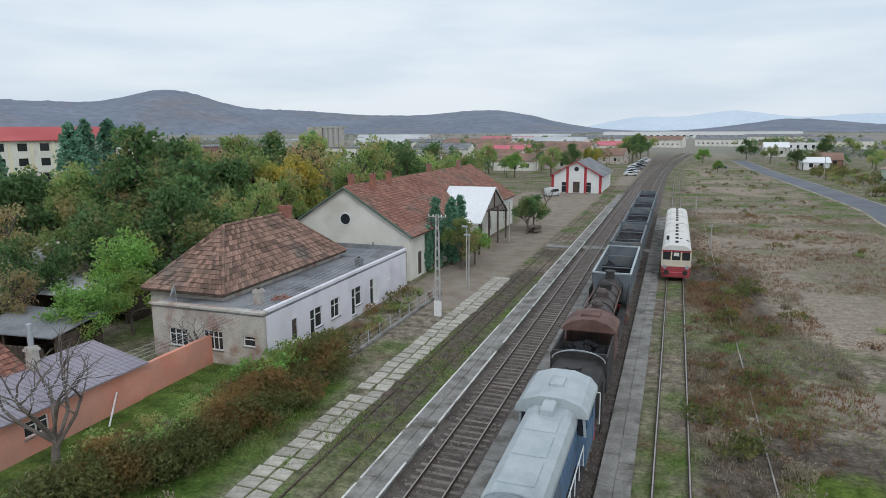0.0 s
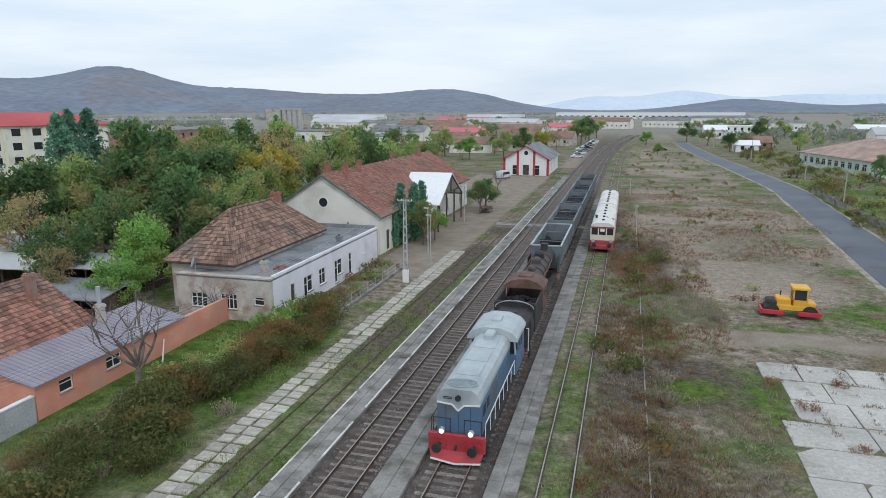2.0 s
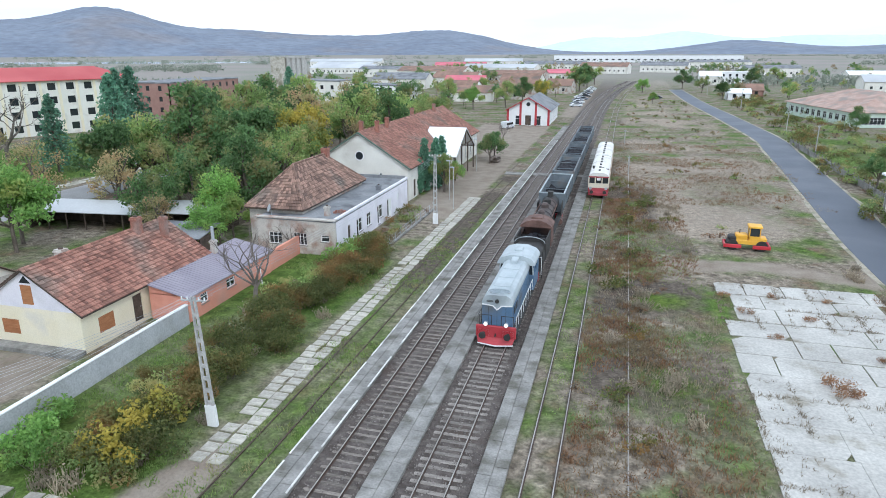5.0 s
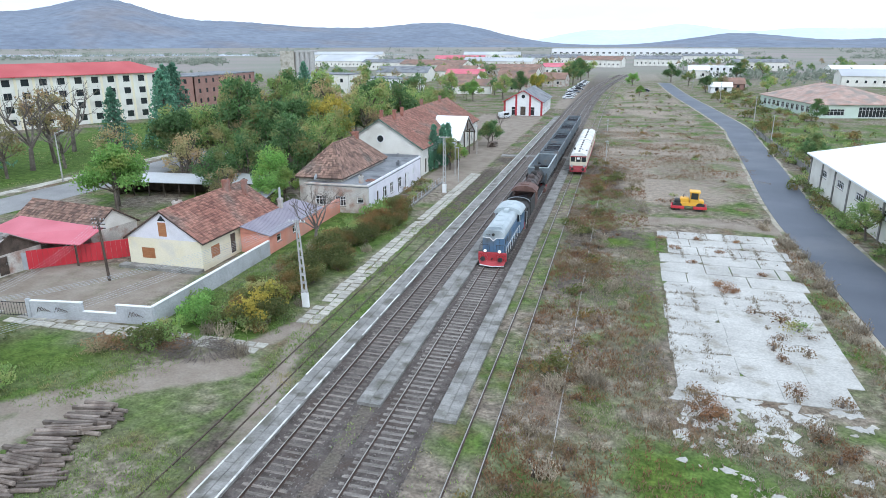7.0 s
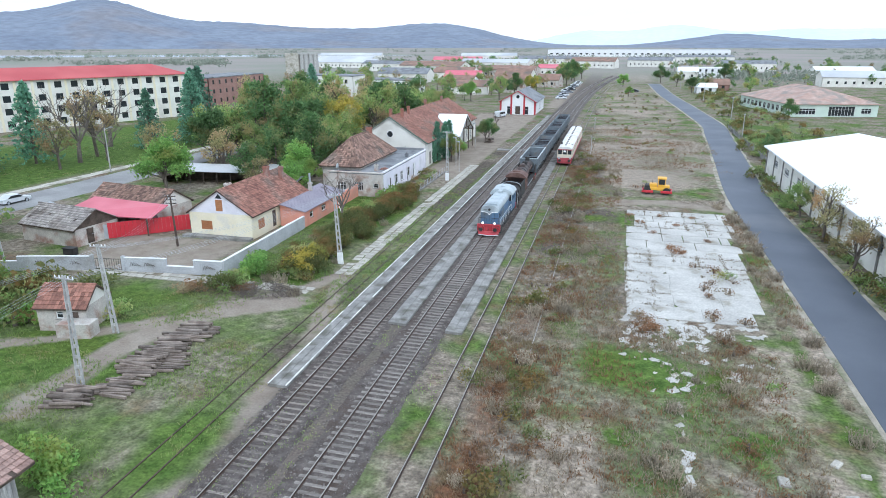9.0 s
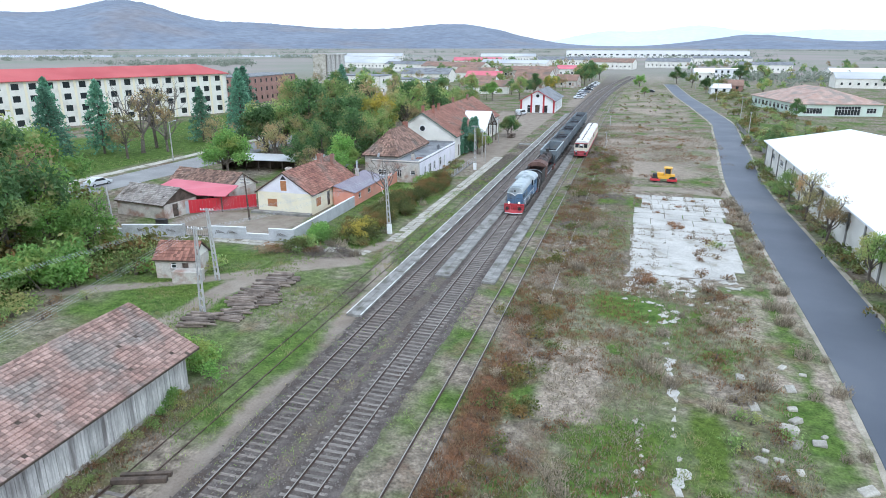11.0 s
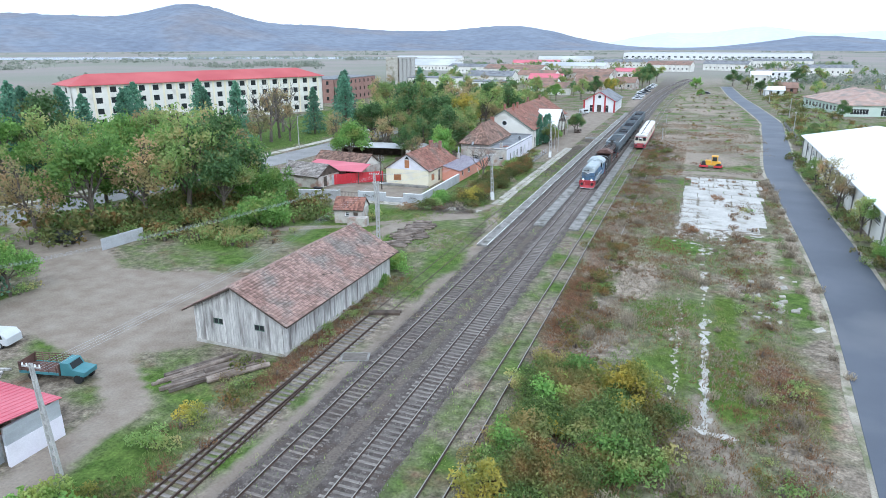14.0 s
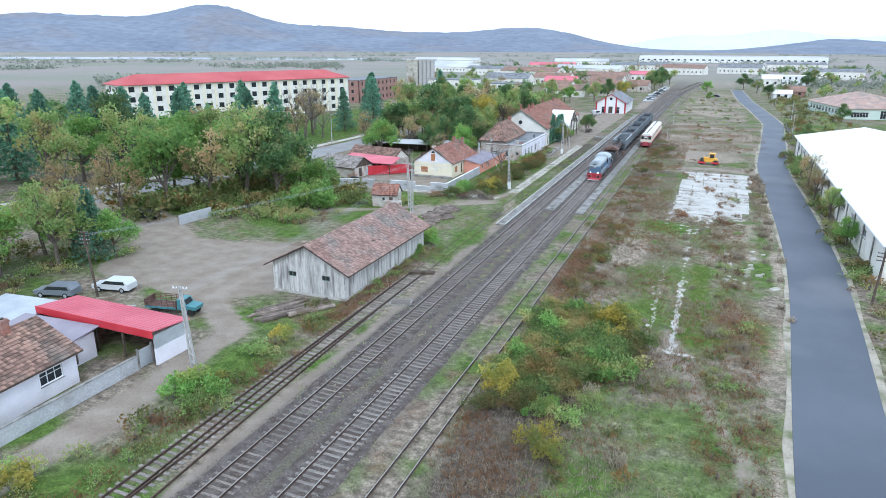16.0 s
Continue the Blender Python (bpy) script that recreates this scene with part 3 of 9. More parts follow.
# ---- hills on the horizon ----
def hill_ring(name, material, r0, r1, bumps, base, label):
    """Forested ridges as a land surface in polar steps; each bump: bearing, width, height at its crest."""
    az = np.radians(np.arange(-75, 45, 0.4))
    rr = np.linspace(r0, r1, 14)
    m = Mesh()
    verts = []
    for r in rr:
        k = math.sin(math.pi * 0.5 * (r - r0) / (r1 - r0))
        for a in az:
            d = math.degrees(a)
            h = sum(ht * math.exp(-((d - c) / w) ** 2) for c, w, ht in bumps) + base
            n3 = noise.noise((math.sin(a) * r * 0.004, math.cos(a) * r * 0.004, 1.0)) * 9 + noise.noise((math.sin(a) * r * 0.03, math.cos(a) * r * 0.03, 2.0)) * 5
            verts.append((math.sin(a) * r, math.cos(a) * r, -2 + k * max(0.0, h + n3 * min(1, h / 60))))
    na = len(az)
    faces = [(i * na + j, i * na + j + 1, (i + 1) * na + j + 1, (i + 1) * na + j) for i in range(len(rr) - 1) for j in range(na - 1)]
    m.add(verts, faces)
    return solo(name, m, material, label, "hill", kind="structure", smooth=True)


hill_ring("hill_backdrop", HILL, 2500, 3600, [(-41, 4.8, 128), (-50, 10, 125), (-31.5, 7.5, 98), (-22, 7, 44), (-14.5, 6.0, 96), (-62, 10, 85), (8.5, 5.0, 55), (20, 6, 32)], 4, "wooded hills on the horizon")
hill_ring("far_hill_backdrop", HILL_FAR, 3700, 4200, [(-3, 4, 75), (4, 4, 90), (14, 8, 80), (28, 8, 80)], 6, "far hills paled by haze behind the plain")


# ---- tracks ----
def rail_pair(parent, x, y0, y1, shine, material=RAIL, steps=6.0, dz=0.0):
    """Two rails with foot, web and head; the head carries a bright top where trains run."""
    for side in (-0.75, 0.75):
        m = Mesh()
        n = max(1, int((y1 - y0) / steps))
        ys = [y0 + (y1 - y0) * i / n for i in range(n + 1)]
        prof = [(-0.075, 0.05), (0.075, 0.05), (0.02, 0.08), (0.02, 0.16), (0.042, 0.17), (0.042, 0.205), (-0.042, 0.205), (-0.042, 0.17), (-0.02, 0.16), (-0.02, 0.08)]
        m.loft([[(x + side + bend(y) + px_, y, pz_ + dz) for px_, pz_ in prof][::-1] for y in ys])
        r = part("rail", m, material, parent)
        if shine:
            t = Mesh()
            t.loft([[(x + side + bend(y) + px_, y, pz_) for px_, pz_ in ((-0.03, 0.204), (0.03, 0.204), (0.03, 0.212), (-0.03, 0.212))][::-1] for y in ys])
            part("rail_head", t, RAIL_TOP, r, "worn bright rail head")


def sleeper_mesh(w, length, h):
    m = Mesh()
    m.cbox(-length / 2, -w / 2, -0.1, length / 2, w / 2, h, 0.025)
    return m


def lay_sleepers(parent, x, y0, y1, step, mesh_list, lo, hi, seed, material, skip=0.0):
    """Sleepers near the path singly, the rest joined."""
    rnd = random.Random(seed)
    rest = Mesh()
    y = y0
    while y < y1:
        yy = y + rnd.uniform(-0.04, 0.04)
        a = rnd.uniform(-1.5, 1.5)
        gone = rnd.random() < skip
        if not gone and lo <= y <= hi:
            part("sleeper", rnd.choice(mesh_list), None, parent, at=pose(x + bend(yy) + rnd.uniform(-0.05, 0.05), yy, rnd.uniform(-0.015, 0.01), 0, 0, a))
        elif not gone:
            c = x + bend(yy)
            rest.box(c - 1.25, yy - 0.13, -0.1, c + 1.25, yy + 0.13, 0.06)
        y += step
    if rest.v:
        tagged(part("sleeper_run", rest, material, parent), kind="stuff")


def bed(parent, x, y0, y1, w, h=0.035):
    m = Mesh()
    n = int((y1 - y0) / 1.5)
    rnd = random.Random(int(x * 10) + 50)
    rings = []
    for i in range(n + 1):
        y = y0 + (y1 - y0) * i / n
        l, r = w + rnd.uniform(-0.15, 0.15), w + rnd.uniform(-0.15, 0.15)
        c = x + bend(y)
        rings.append([(c + r + 0.35, y, -0.05), (c + r, y, h), (c - l, y, h), (c - l - 0.35, y, -0.05)])
    m.loft(rings)
    part("ballast_bed", m, BALLAST, parent, "brown crushed stone ballast")


conc = [sleeper_mesh(0.26, 2.5, 0.06).data("sleeper", [SLEEPER_C])]
wood = [sleeper_mesh(0.24, 2.5, 0.055).data("sleeper", [SLEEPER_W]), sleeper_mesh(0.22, 2.4, 0.05).data("sleeper", [SLEEPER_W])]
long_wood = [sleeper_mesh(0.24, 3.6, 0.05).data("sleeper", [SLEEPER_W])]

track_a = thing("railway_track", pose(-4.72, 0, 0), "ballasted railway track with weathered sleepers beside the main platform", "railway track", kind="structure")
track_b = thing("railway_track", pose(0, 0, 0), "ballasted railway track under the coal train", "railway track", kind="structure")
track_c = thing("railway_track", pose(4.87, 0, 0), "grown-over siding with two bare shiny rails", "railway track", kind="structure")
track_d = thing("railway_track", pose(-9.7, 0, 0), "disused siding half buried in grass", "railway track", kind="structure")


# ---- platforms and paths of slabs ----
def slab_mesh(w, d, h, c=0.02, material=CONCRETE):
    m = Mesh()
    m.cbox(-w / 2, -d / 2, -0.1, w / 2, d / 2, h, c)
    return m.data("slab", [material])


def platform(name, x0, x1, y0, y1, h, rows, step, seed, label, lo, hi, line_sides=()):
    rnd = random.Random(seed)
    p = thing(name, pose(0, 0, 0), label, "platform", kind="structure")
    body = Mesh()
    body.box(x0 + 0.03, y0 + 0.03, -0.1, x1 - 0.03, y1, h - 0.04)
    part("platform_core", body, CONCRETE, p)
    w = (x1 - x0) / rows
    kinds = [slab_mesh(w - 0.03, step - 0.03, 0.1 + 0.005 * k) for k in range(3)]
    rest = Mesh()
    for r in range(rows):
        y = y0 + step / 2 + (step * 0.5 if r % 2 else 0)
        while y < y1:
            if lo <= y <= hi:
                part("slab", rnd.choice(kinds), None, p, at=pose(x0 + w * (r + 0.5), y, h - 0.1 + rnd.uniform(-0.012, 0.012), rnd.uniform(-0.4, 0.4), rnd.uniform(-0.6, 0.6), rnd.uniform(-0.4, 0.4)))
            else:
                rest.box(x0 + w * r + 0.015, y - step / 2 + 0.015, h - 0.06, x0 + w * (r + 1) - 0.015, y + step / 2 - 0.015, h + 0.003)
            y += step
    if rest.v:
        tagged(part("slab_run", rest, CONCRETE, p), kind="stuff")
    for s in line_sides:
        m = Mesh()
        y = y0
        while y < min(y1, 120):
            ln = rnd.uniform(2.5, 6)
            m.box(s - 0.05, y, h - 0.03, s + 0.05, min(y + ln, y1), h + 0.022)
            y += ln + (rnd.uniform(0.3, 2.0) if rnd.random() < 0.4 else 0.03)
        part("edge_line", m, WHITELINE, p, "worn white painted platform edge")
    return p


platform("platform_1", -7.85, -6.4, -29.6, 150, 0.26, 2, 1.5, 1, "long cracked concrete slab platform with a white edge", -30, 75, (-7.79, -6.46))
platform("platform_2", -3.25, -1.65, -17.6, 110, 0.26, 2, 1.5, 2, "narrow crumbling concrete slab platform between two tracks", -30, 75)
platform("platform_3", 1.85, 3.3, -18.2, 110, 0.26, 2, 1.5, 3, "narrow worn concrete slab platform beside the siding", -30, 75)


def flag_path(name, rows, x_of, y0, y1, step, w, seed, label, gone=0.06):
    rnd = random.Random(seed)
    p = thing(name, pose(0, 0, 0), label, "footpath", kind="structure")
    kinds = []
    for k in range(5):
        m = Mesh()
        q = [(-w / 2 + rnd.uniform(0, 0.12), -step / 2 + rnd.uniform(0.02, 0.1)), (w / 2 - rnd.uniform(0, 0.1), -step / 2 + rnd.uniform(0.02, 0.1)), (w / 2 - rnd.uniform(0, 0.12), step / 2 - rnd.uniform(0.02, 0.1)), (-w / 2 + rnd.uniform(0, 0.1), step / 2 - rnd.uniform(0.02, 0.1))]
        m.loft([[(a, b, -0.05) for a, b in q], [(a, b, 0.045) for a, b in q], [(a * 0.96, b * 0.96, 0.06) for a, b in q]])
        kinds.append(m.data("flagstone", [FLAG]))
    for r in range(rows):
        y = y0 + rnd.uniform(0, step)
        while y < y1:
            if rnd.random() > gone:
                x, yy, a = x_of(r, y)
                part("flagstone", rnd.choice(kinds), None, p, at=pose(x + rnd.uniform(-0.05, 0.05), yy, rnd.uniform(-0.02, 0.012), rnd.uniform(-2, 2), rnd.uniform(-2, 2), a + rnd.uniform(-3, 3)))
            y += step
    return p


flag_path("footpath_1", 2, lambda r, y: (-12.35 + r * 0.98, y, 0), -7.0, 57, 0.95, 0.95, 11, "double row of worn pale flagstones in the grass")
flag_path("footpath_2", 2, lambda r, y: (y, -11.6 - r * 0.95, 0), -45, -12.8, 0.95, 0.92, 12, "flagstone pavement along the garden wall", 0.1)

# ---- right-hand yard: concrete pad, road ----
pad = thing("concrete_pad", pose(0, 0, 0), "large broken pale concrete pad with weeds in its joints", "concrete pad", kind="structure")
rnd = random.Random(5)
pd = 3.0
for j in range(13):
    whole = j < 7
    x = 16.0 + rnd.uniform(0, 0.35) + (1.2 if j in (10, 11) else 0)
    end = (27.4, 27.9, 28.3, 28.6, 28.2, 28.7, 29.2, 29.0, 28.4, 29.3, 29.6, 29.2, 29.5)[j] - rnd.uniform(0, 0.7)
    while x < end - 0.6:
        w = min(rnd.choice((4.2, 5.6, 6.4) if whole else (2.4, 3.1, 4.2, 5.4)), end - x)
        y = -10.6 + pd * (j + 0.5)
        g = rnd.uniform(0.004, 0.014) if whole else 0.02 + rnd.random() * 0.05
        q = [(-w / 2 + g, -pd / 2 + g), (w / 2 - g, -pd / 2 + g), (w / 2 - g, pd / 2 - g), (-w / 2 + g, pd / 2 - g)]
        c = rnd.randrange(4)
        pts = []
        for n_, (a, b) in enumerate(q):
            if (n_ == c and rnd.random() < (0.2 if whole else 0.55)):
                a0, b0 = q[n_ - 1]
                a1, b1 = q[(n_ + 1) % 4]
                k0, k1 = rnd.uniform(0.05, 0.28), rnd.uniform(0.05, 0.28)
                pts += [(a + (a0 - a) * k0, b + (b0 - b) * k0), (a + (a1 - a) * k1, b + (b1 - b) * k1)]
            else:
                pts.append((a, b))
        m = Mesh()
        m.loft([[(a, b, -0.05) for a, b in pts], [(a, b, 0.05) for a, b in pts], [(a * 0.995, b * 0.995, 0.056) for a, b in pts]])
        part("slab", m, SLABWHITE, pad, at=pose(x + w / 2, y, rnd.uniform(-0.004, 0.004) if whole else rnd.uniform(-0.012, 0.008), 0 if whole else rnd.uniform(-0.3, 0.3), 0 if whole else rnd.uniform(-0.3, 0.3), 0 if whole else rnd.uniform(-0.4, 0.4)))
        x += w


def fragment(x, y, s, long, turn):
    q = [(s * math.cos(a) * rnd.uniform(0.45, 1.1), s * long * math.sin(a) * rnd.uniform(0.45, 1.1)) for a in sorted(rnd.uniform(0, 6.28) for _ in range(8))]
    m = Mesh()
    m.loft([[(a, b, -0.05) for a, b in q], [(a, b, 0.015) for a, b in q]])
    part("slab_fragment", m, FLAG if s < 0.33 else SLABWHITE, pad, at=pose(x, y, rnd.uniform(0, 0.008), rnd.uniform(-0.5, 0.5), rnd.uniform(-0.5, 0.5), turn))


# broken remains south of the pad, then two strips of old kerb foundations
for k in range(110):
    y = -10.8 - 13 * rnd.random() ** 1.7
    x = rnd.uniform(16, 27) if y > -14 else rnd.choice((rnd.gauss(17.3, 0.9), rnd.gauss(20.2, 0.9), rnd.gauss(24.5, 1.4)))
    fragment(x, y, rnd.uniform(0.1, 0.8) * (1.15 if y > -15 else 0.75), rnd.uniform(0.7, 1.3), rnd.uniform(0, 180))
for k in range(55):
    fragment(rnd.uniform(16, 22.5), -10.9 - 5.5 * rnd.random() ** 1.3, rnd.uniform(0.25, 0.8), rnd.uniform(0.7, 1.3), rnd.uniform(0, 180))
y = -20.0
while y > -65:
    solid = -64 < y < -44 or -36 < y < -30
    fragment(19.55 + rnd.gauss(0, 0.1), y, rnd.uniform(0.32, 0.55) if solid else rnd.uniform(0.1, 0.4), rnd.uniform(1.4, 2.2), rnd.uniform(-10, 10))
    y -= rnd.uniform(0.6, 1.0) if solid else rnd.uniform(0.7, 2.4)
y = -40.0
while y > -61:
    fragment(17.35 + rnd.gauss(0, 0.18), y, rnd.uniform(0.08, 0.32), rnd.uniform(1.2, 2.4), rnd.uniform(-20, 20))
    y -= rnd.uniform(0.2, 0.75)
for x, y, s_ in ((19.4, -64.6, 0.9), (20.6, -64.9, 0.8), (21.3, -65.0, 0.5)):
    fragment(x, y, s_, 0.6, rnd.uniform(-10, 10))


def ribbon(name, pts, half, z, material, label, category, n_sub=12, jitter=0.0, seed=1):
    """A road strip along a smooth line with a real edge."""
    rnd = random.Random(seed)
    P = [Vector((x, y, 0)) for x, y in pts]
    line = []
    for i in range(len(P) - 1):
        p0, p1, p2, p3 = P[max(i - 1, 0)], P[i], P[i + 1], P[min(i + 2, len(P) - 1)]
        for k in range(n_sub):
            t = k / n_sub
            line.append(0.5 * ((2 * p1) + (p2 - p0) * t + (2 * p0 - 5 * p1 + 4 * p2 - p3) * t * t + (3 * p1 - p0 - 3 * p2 + p3) * t ** 3))
    line.append(P[-1])
    m = Mesh()
    rings = []
    for i, p in enumerate(line):
        d = (line[min(i + 1, len(line) - 1)] - line[max(i - 1, 0)]).normalized()
        s = Vector((d.y, -d.x, 0))
        a, b = half + rnd.uniform(-jitter, jitter), half + rnd.uniform(-jitter, jitter)
        rings.append([tuple(p + s * (b + 0.1) + Vector((0, 0, -0.05))), tuple(p + s * b + Vector((0, 0, z))), tuple(p + Vector((0, 0, z + 0.03))), tuple(p - s * a + Vector((0, 0, z))), tuple(p - s * (a + 0.1) + Vector((0, 0, -0.05)))])
    m.loft(rings)
    return solo(name, m, material, label, category, kind="structure")


ROADLINE = [(30, -140), (30.6, -100), (31.2, -80), (34.2, -36), (34.4, 5), (34.2, 39), (36.5, 75), (39, 115), (40, 137), (37.5, 190), (34.5, 240), (33, 290), (32, 330)]
ribbon("road", ROADLINE, 3.05, 0.07, ASPHALT, "newly laid dark asphalt road curving past the yard", "road", n_sub=10)
ribbon("road_verge", ROADLINE, 3.55, 0.03, SAND, "pale sandy shoulder along the new road", "road verge", n_sub=10, jitter=0.22, seed=8)
ribbon("street", [(-110, -150), (-92, -95), (-81, -50), (-75, -18), (-71, 10), (-69, 40), (-68, 75), (-66, 120), (-62, 180)], 4.2, 0.05, STREET, "pale grey town street with verge", "street")
ribbon("pavement", [(-117, -148), (-99, -93), (-88, -48), (-82, -16), (-78, 12), (-76, 40), (-75, 75), (-73, 120)], 0.9, 0.09, FLAG, "narrow concrete pavement beside the street", "pavement")


# ---- buildings ----
def wall_panel(length, height, openings, thick=0.3):
    """A wall along +x from 0, its outer face at y = 0, with openings (x0, z0, x1, z1) right through it."""
    m = Mesh()
    xs = sorted({0.0, length, *[o[0] for o in openings], *[o[2] for o in openings]})
    for a, b in zip(xs[:-1], xs[1:]):
        holes = sorted((o[1], o[3]) for o in openings if o[0] <= a + 1e-6 and o[2] >= b - 1e-6)
        z = 0.0
        for lo, hi in holes:
            if lo > z:
                m.box(a, 0, z, b, thick, lo)
            z = hi
        if z < height:
            m.box(a, 0, z, b, thick, height)
    return m


def add_window(parent, base, x0, z0, x1, z1, frame_mat=WHITE, bars=2, name="window", pane=GLASS, cross=True, sill=True):
    """A window set into an opening of a wall: frame, mullions, panes, sill."""
    w = new(name)
    w.parent = parent
    w.matrix_basis = base
    t = 0.06
    fm = Mesh()
    for a in ((x0, z0, x0 + t, z1), (x1 - t, z0, x1, z1), (x0 + t, z0, x1 - t, z0 + t), (x0 + t, z1 - t, x1 - t, z1)):
        fm.box(a[0], 0.08, a[1], a[2], 0.16, a[3])
    for i in range(1, bars):
        c = x0 + (x1 - x0) * i / bars
        fm.box(c - 0.03, 0.085, z0 + t, c + 0.03, 0.155, z1 - t)
    if cross:
        c = z0 + (z1 - z0) * 0.66
        fm.box(x0 + t, 0.088, c - 0.025, x1 - t, 0.15, c + 0.025)
    part("frame", fm, frame_mat, w)
    part("pane", Mesh().box(x0 + 0.02, 0.12, z0 + 0.02, x1 - 0.02, 0.13, z1 - 0.02), pane, w)
    if sill:
        part("sill", Mesh().box(x0 - 0.06, -0.07, z0 - 0.06, x1 + 0.06, 0.1, z0 - 0.005), CONCRETE, w)
    return w


def add_door(parent, base, x0, z0, x1, z1, material, name="door"):
    d = part(name, Mesh().box(x0 + 0.03, 0.08, z0, x1 - 0.03, 0.14, z1 - 0.03), material, parent, at=base)
    part("handle", Mesh().box(x1 - 0.2, 0.03, z0 + 1.0, x1 - 0.12, 0.08, z0 + 1.05), GREYMETAL, d)
    return d


SIDES = {"s": lambda w, d: pose(-w / 2, -d / 2, 0), "e": lambda w, d: pose(w / 2, -d / 2, 0, 0, 0, 90), "n": lambda w, d: pose(w / 2, d / 2, 0, 0, 0, 180), "w": lambda w, d: pose(-w / 2, d / 2, 0, 0, 0, -90)}


def walls(parent, w, d, h, openings, mats, thick=0.3, frame_mat=WHITE, bars=2, boards=()):
    """Four walls round a plan w by d, each with its openings ('win' or a material for a door)."""
    for s in "senw":
        base = SIDES[s](w, d)
        length = w if s in "sn" else d
        ops = openings.get(s, [])
        mt = mats[s] if isinstance(mats, dict) else mats
        trim = thick if s in "ew" else 0.0
        wl_ = wall_panel(length, h, [o[:4] for o in ops], thick)
        if trim:
            for i, v in enumerate(wl_.v):
                if v[0] < 1e-6:
                    wl_.v[i] = (trim, v[1], v[2])
                elif v[0] > length - 1e-6:
                    wl_.v[i] = (length - trim, v[1], v[2])
        part("wall", wl_, mt, parent, at=base)
        for o in ops:
            if o[4] == 'win':
                add_window(parent, base, *o[:4], frame_mat, o[5] if len(o) > 5 else bars)
            elif o[4] == 'shut':
                sh = part("shutter", Mesh().box(o[0], 0.02, o[1], o[2], 0.1, o[3]), WOODORANGE, parent, "closed orange-brown wooden shutter", at=base)
                sl = Mesh()
                z = o[1] + 0.08
                while z < o[3] - 0.08:
                    sl.box(o[0] + 0.05, -0.005, z, o[2] - 0.05, 0.03, z + 0.07)
                    z += 0.11
                part("louvre", sl, WOODORANGE, sh)
            else:
                add_door(parent, base, *o[:4], o[4])


def tile_slope(m, el, er, rl, rr, tw=0.3, course=0.36, thick=0.075, seed=0, gaps=0.0):
    """Courses of single overlapping tiles between an eave (el to er) and a ridge (rl to rr)."""
    rnd = random.Random(seed)
    el, er, rl, rr = (Vector(p) for p in (el, er, rl, rr))
    rise = ((rl + rr) / 2 - (el + er) / 2)
    n = max(1, int(rise.length / course))
    up = (er - el).cross(rl - el)
    if up.length < 1e-6:
        up = (er - el).cross(rr - el)
    up.normalize()
    if up.z < 0:
        up = -up
    for i in range(n):
        a, b = i / n, min(1.0, (i + 1.25) / n)
        l0, r0, l1, r1 = el.lerp(rl, a), er.lerp(rr, a), el.lerp(rl, b), er.lerp(rr, b)
        k = max(1, int(round((r0 - l0).length / tw)))
        off = 0.5 / k if i % 2 else 0
        for j in range(k):
            if gaps and rnd.random() < gaps:
                continue
            s0, s1 = j / k + 0.02 / k, (j + 1) / k - 0.02 / k
            lift = thick + rnd.uniform(-0.012, 0.02)
            p = [l0.lerp(r0, s0), l0.lerp(r0, s1), l1.lerp(r1, s1), l1.lerp(r1, s0)]
            top = [p[0] + up * lift, p[1] + up * lift, p[2] + up * 0.012, p[3] + up * 0.012]
            mid = (top[0] + top[1]) / 2 + up * 0.02
            midb = (top[2] + top[3]) / 2 + up * 0.02
            m.add([*top, p[0], p[1], mid, midb], [(0, 6, 7, 3), (6, 1, 2, 7), (4, 5, 1, 6, 0)])


def roof_shell(m, el, er, rl, rr, t=0.1):
    """A solid slab under the tiles."""
    pts = [Vector(p) for p in (el, er, rr, rl)]
    low = [p - Vector((0, 0, t)) for p in pts]
    m.add([*low, *pts], [(3, 2, 1, 0), (4, 5, 6, 7), (0, 1, 5, 4), (1, 2, 6, 5), (2, 3, 7, 6), (3, 0, 4, 7)])


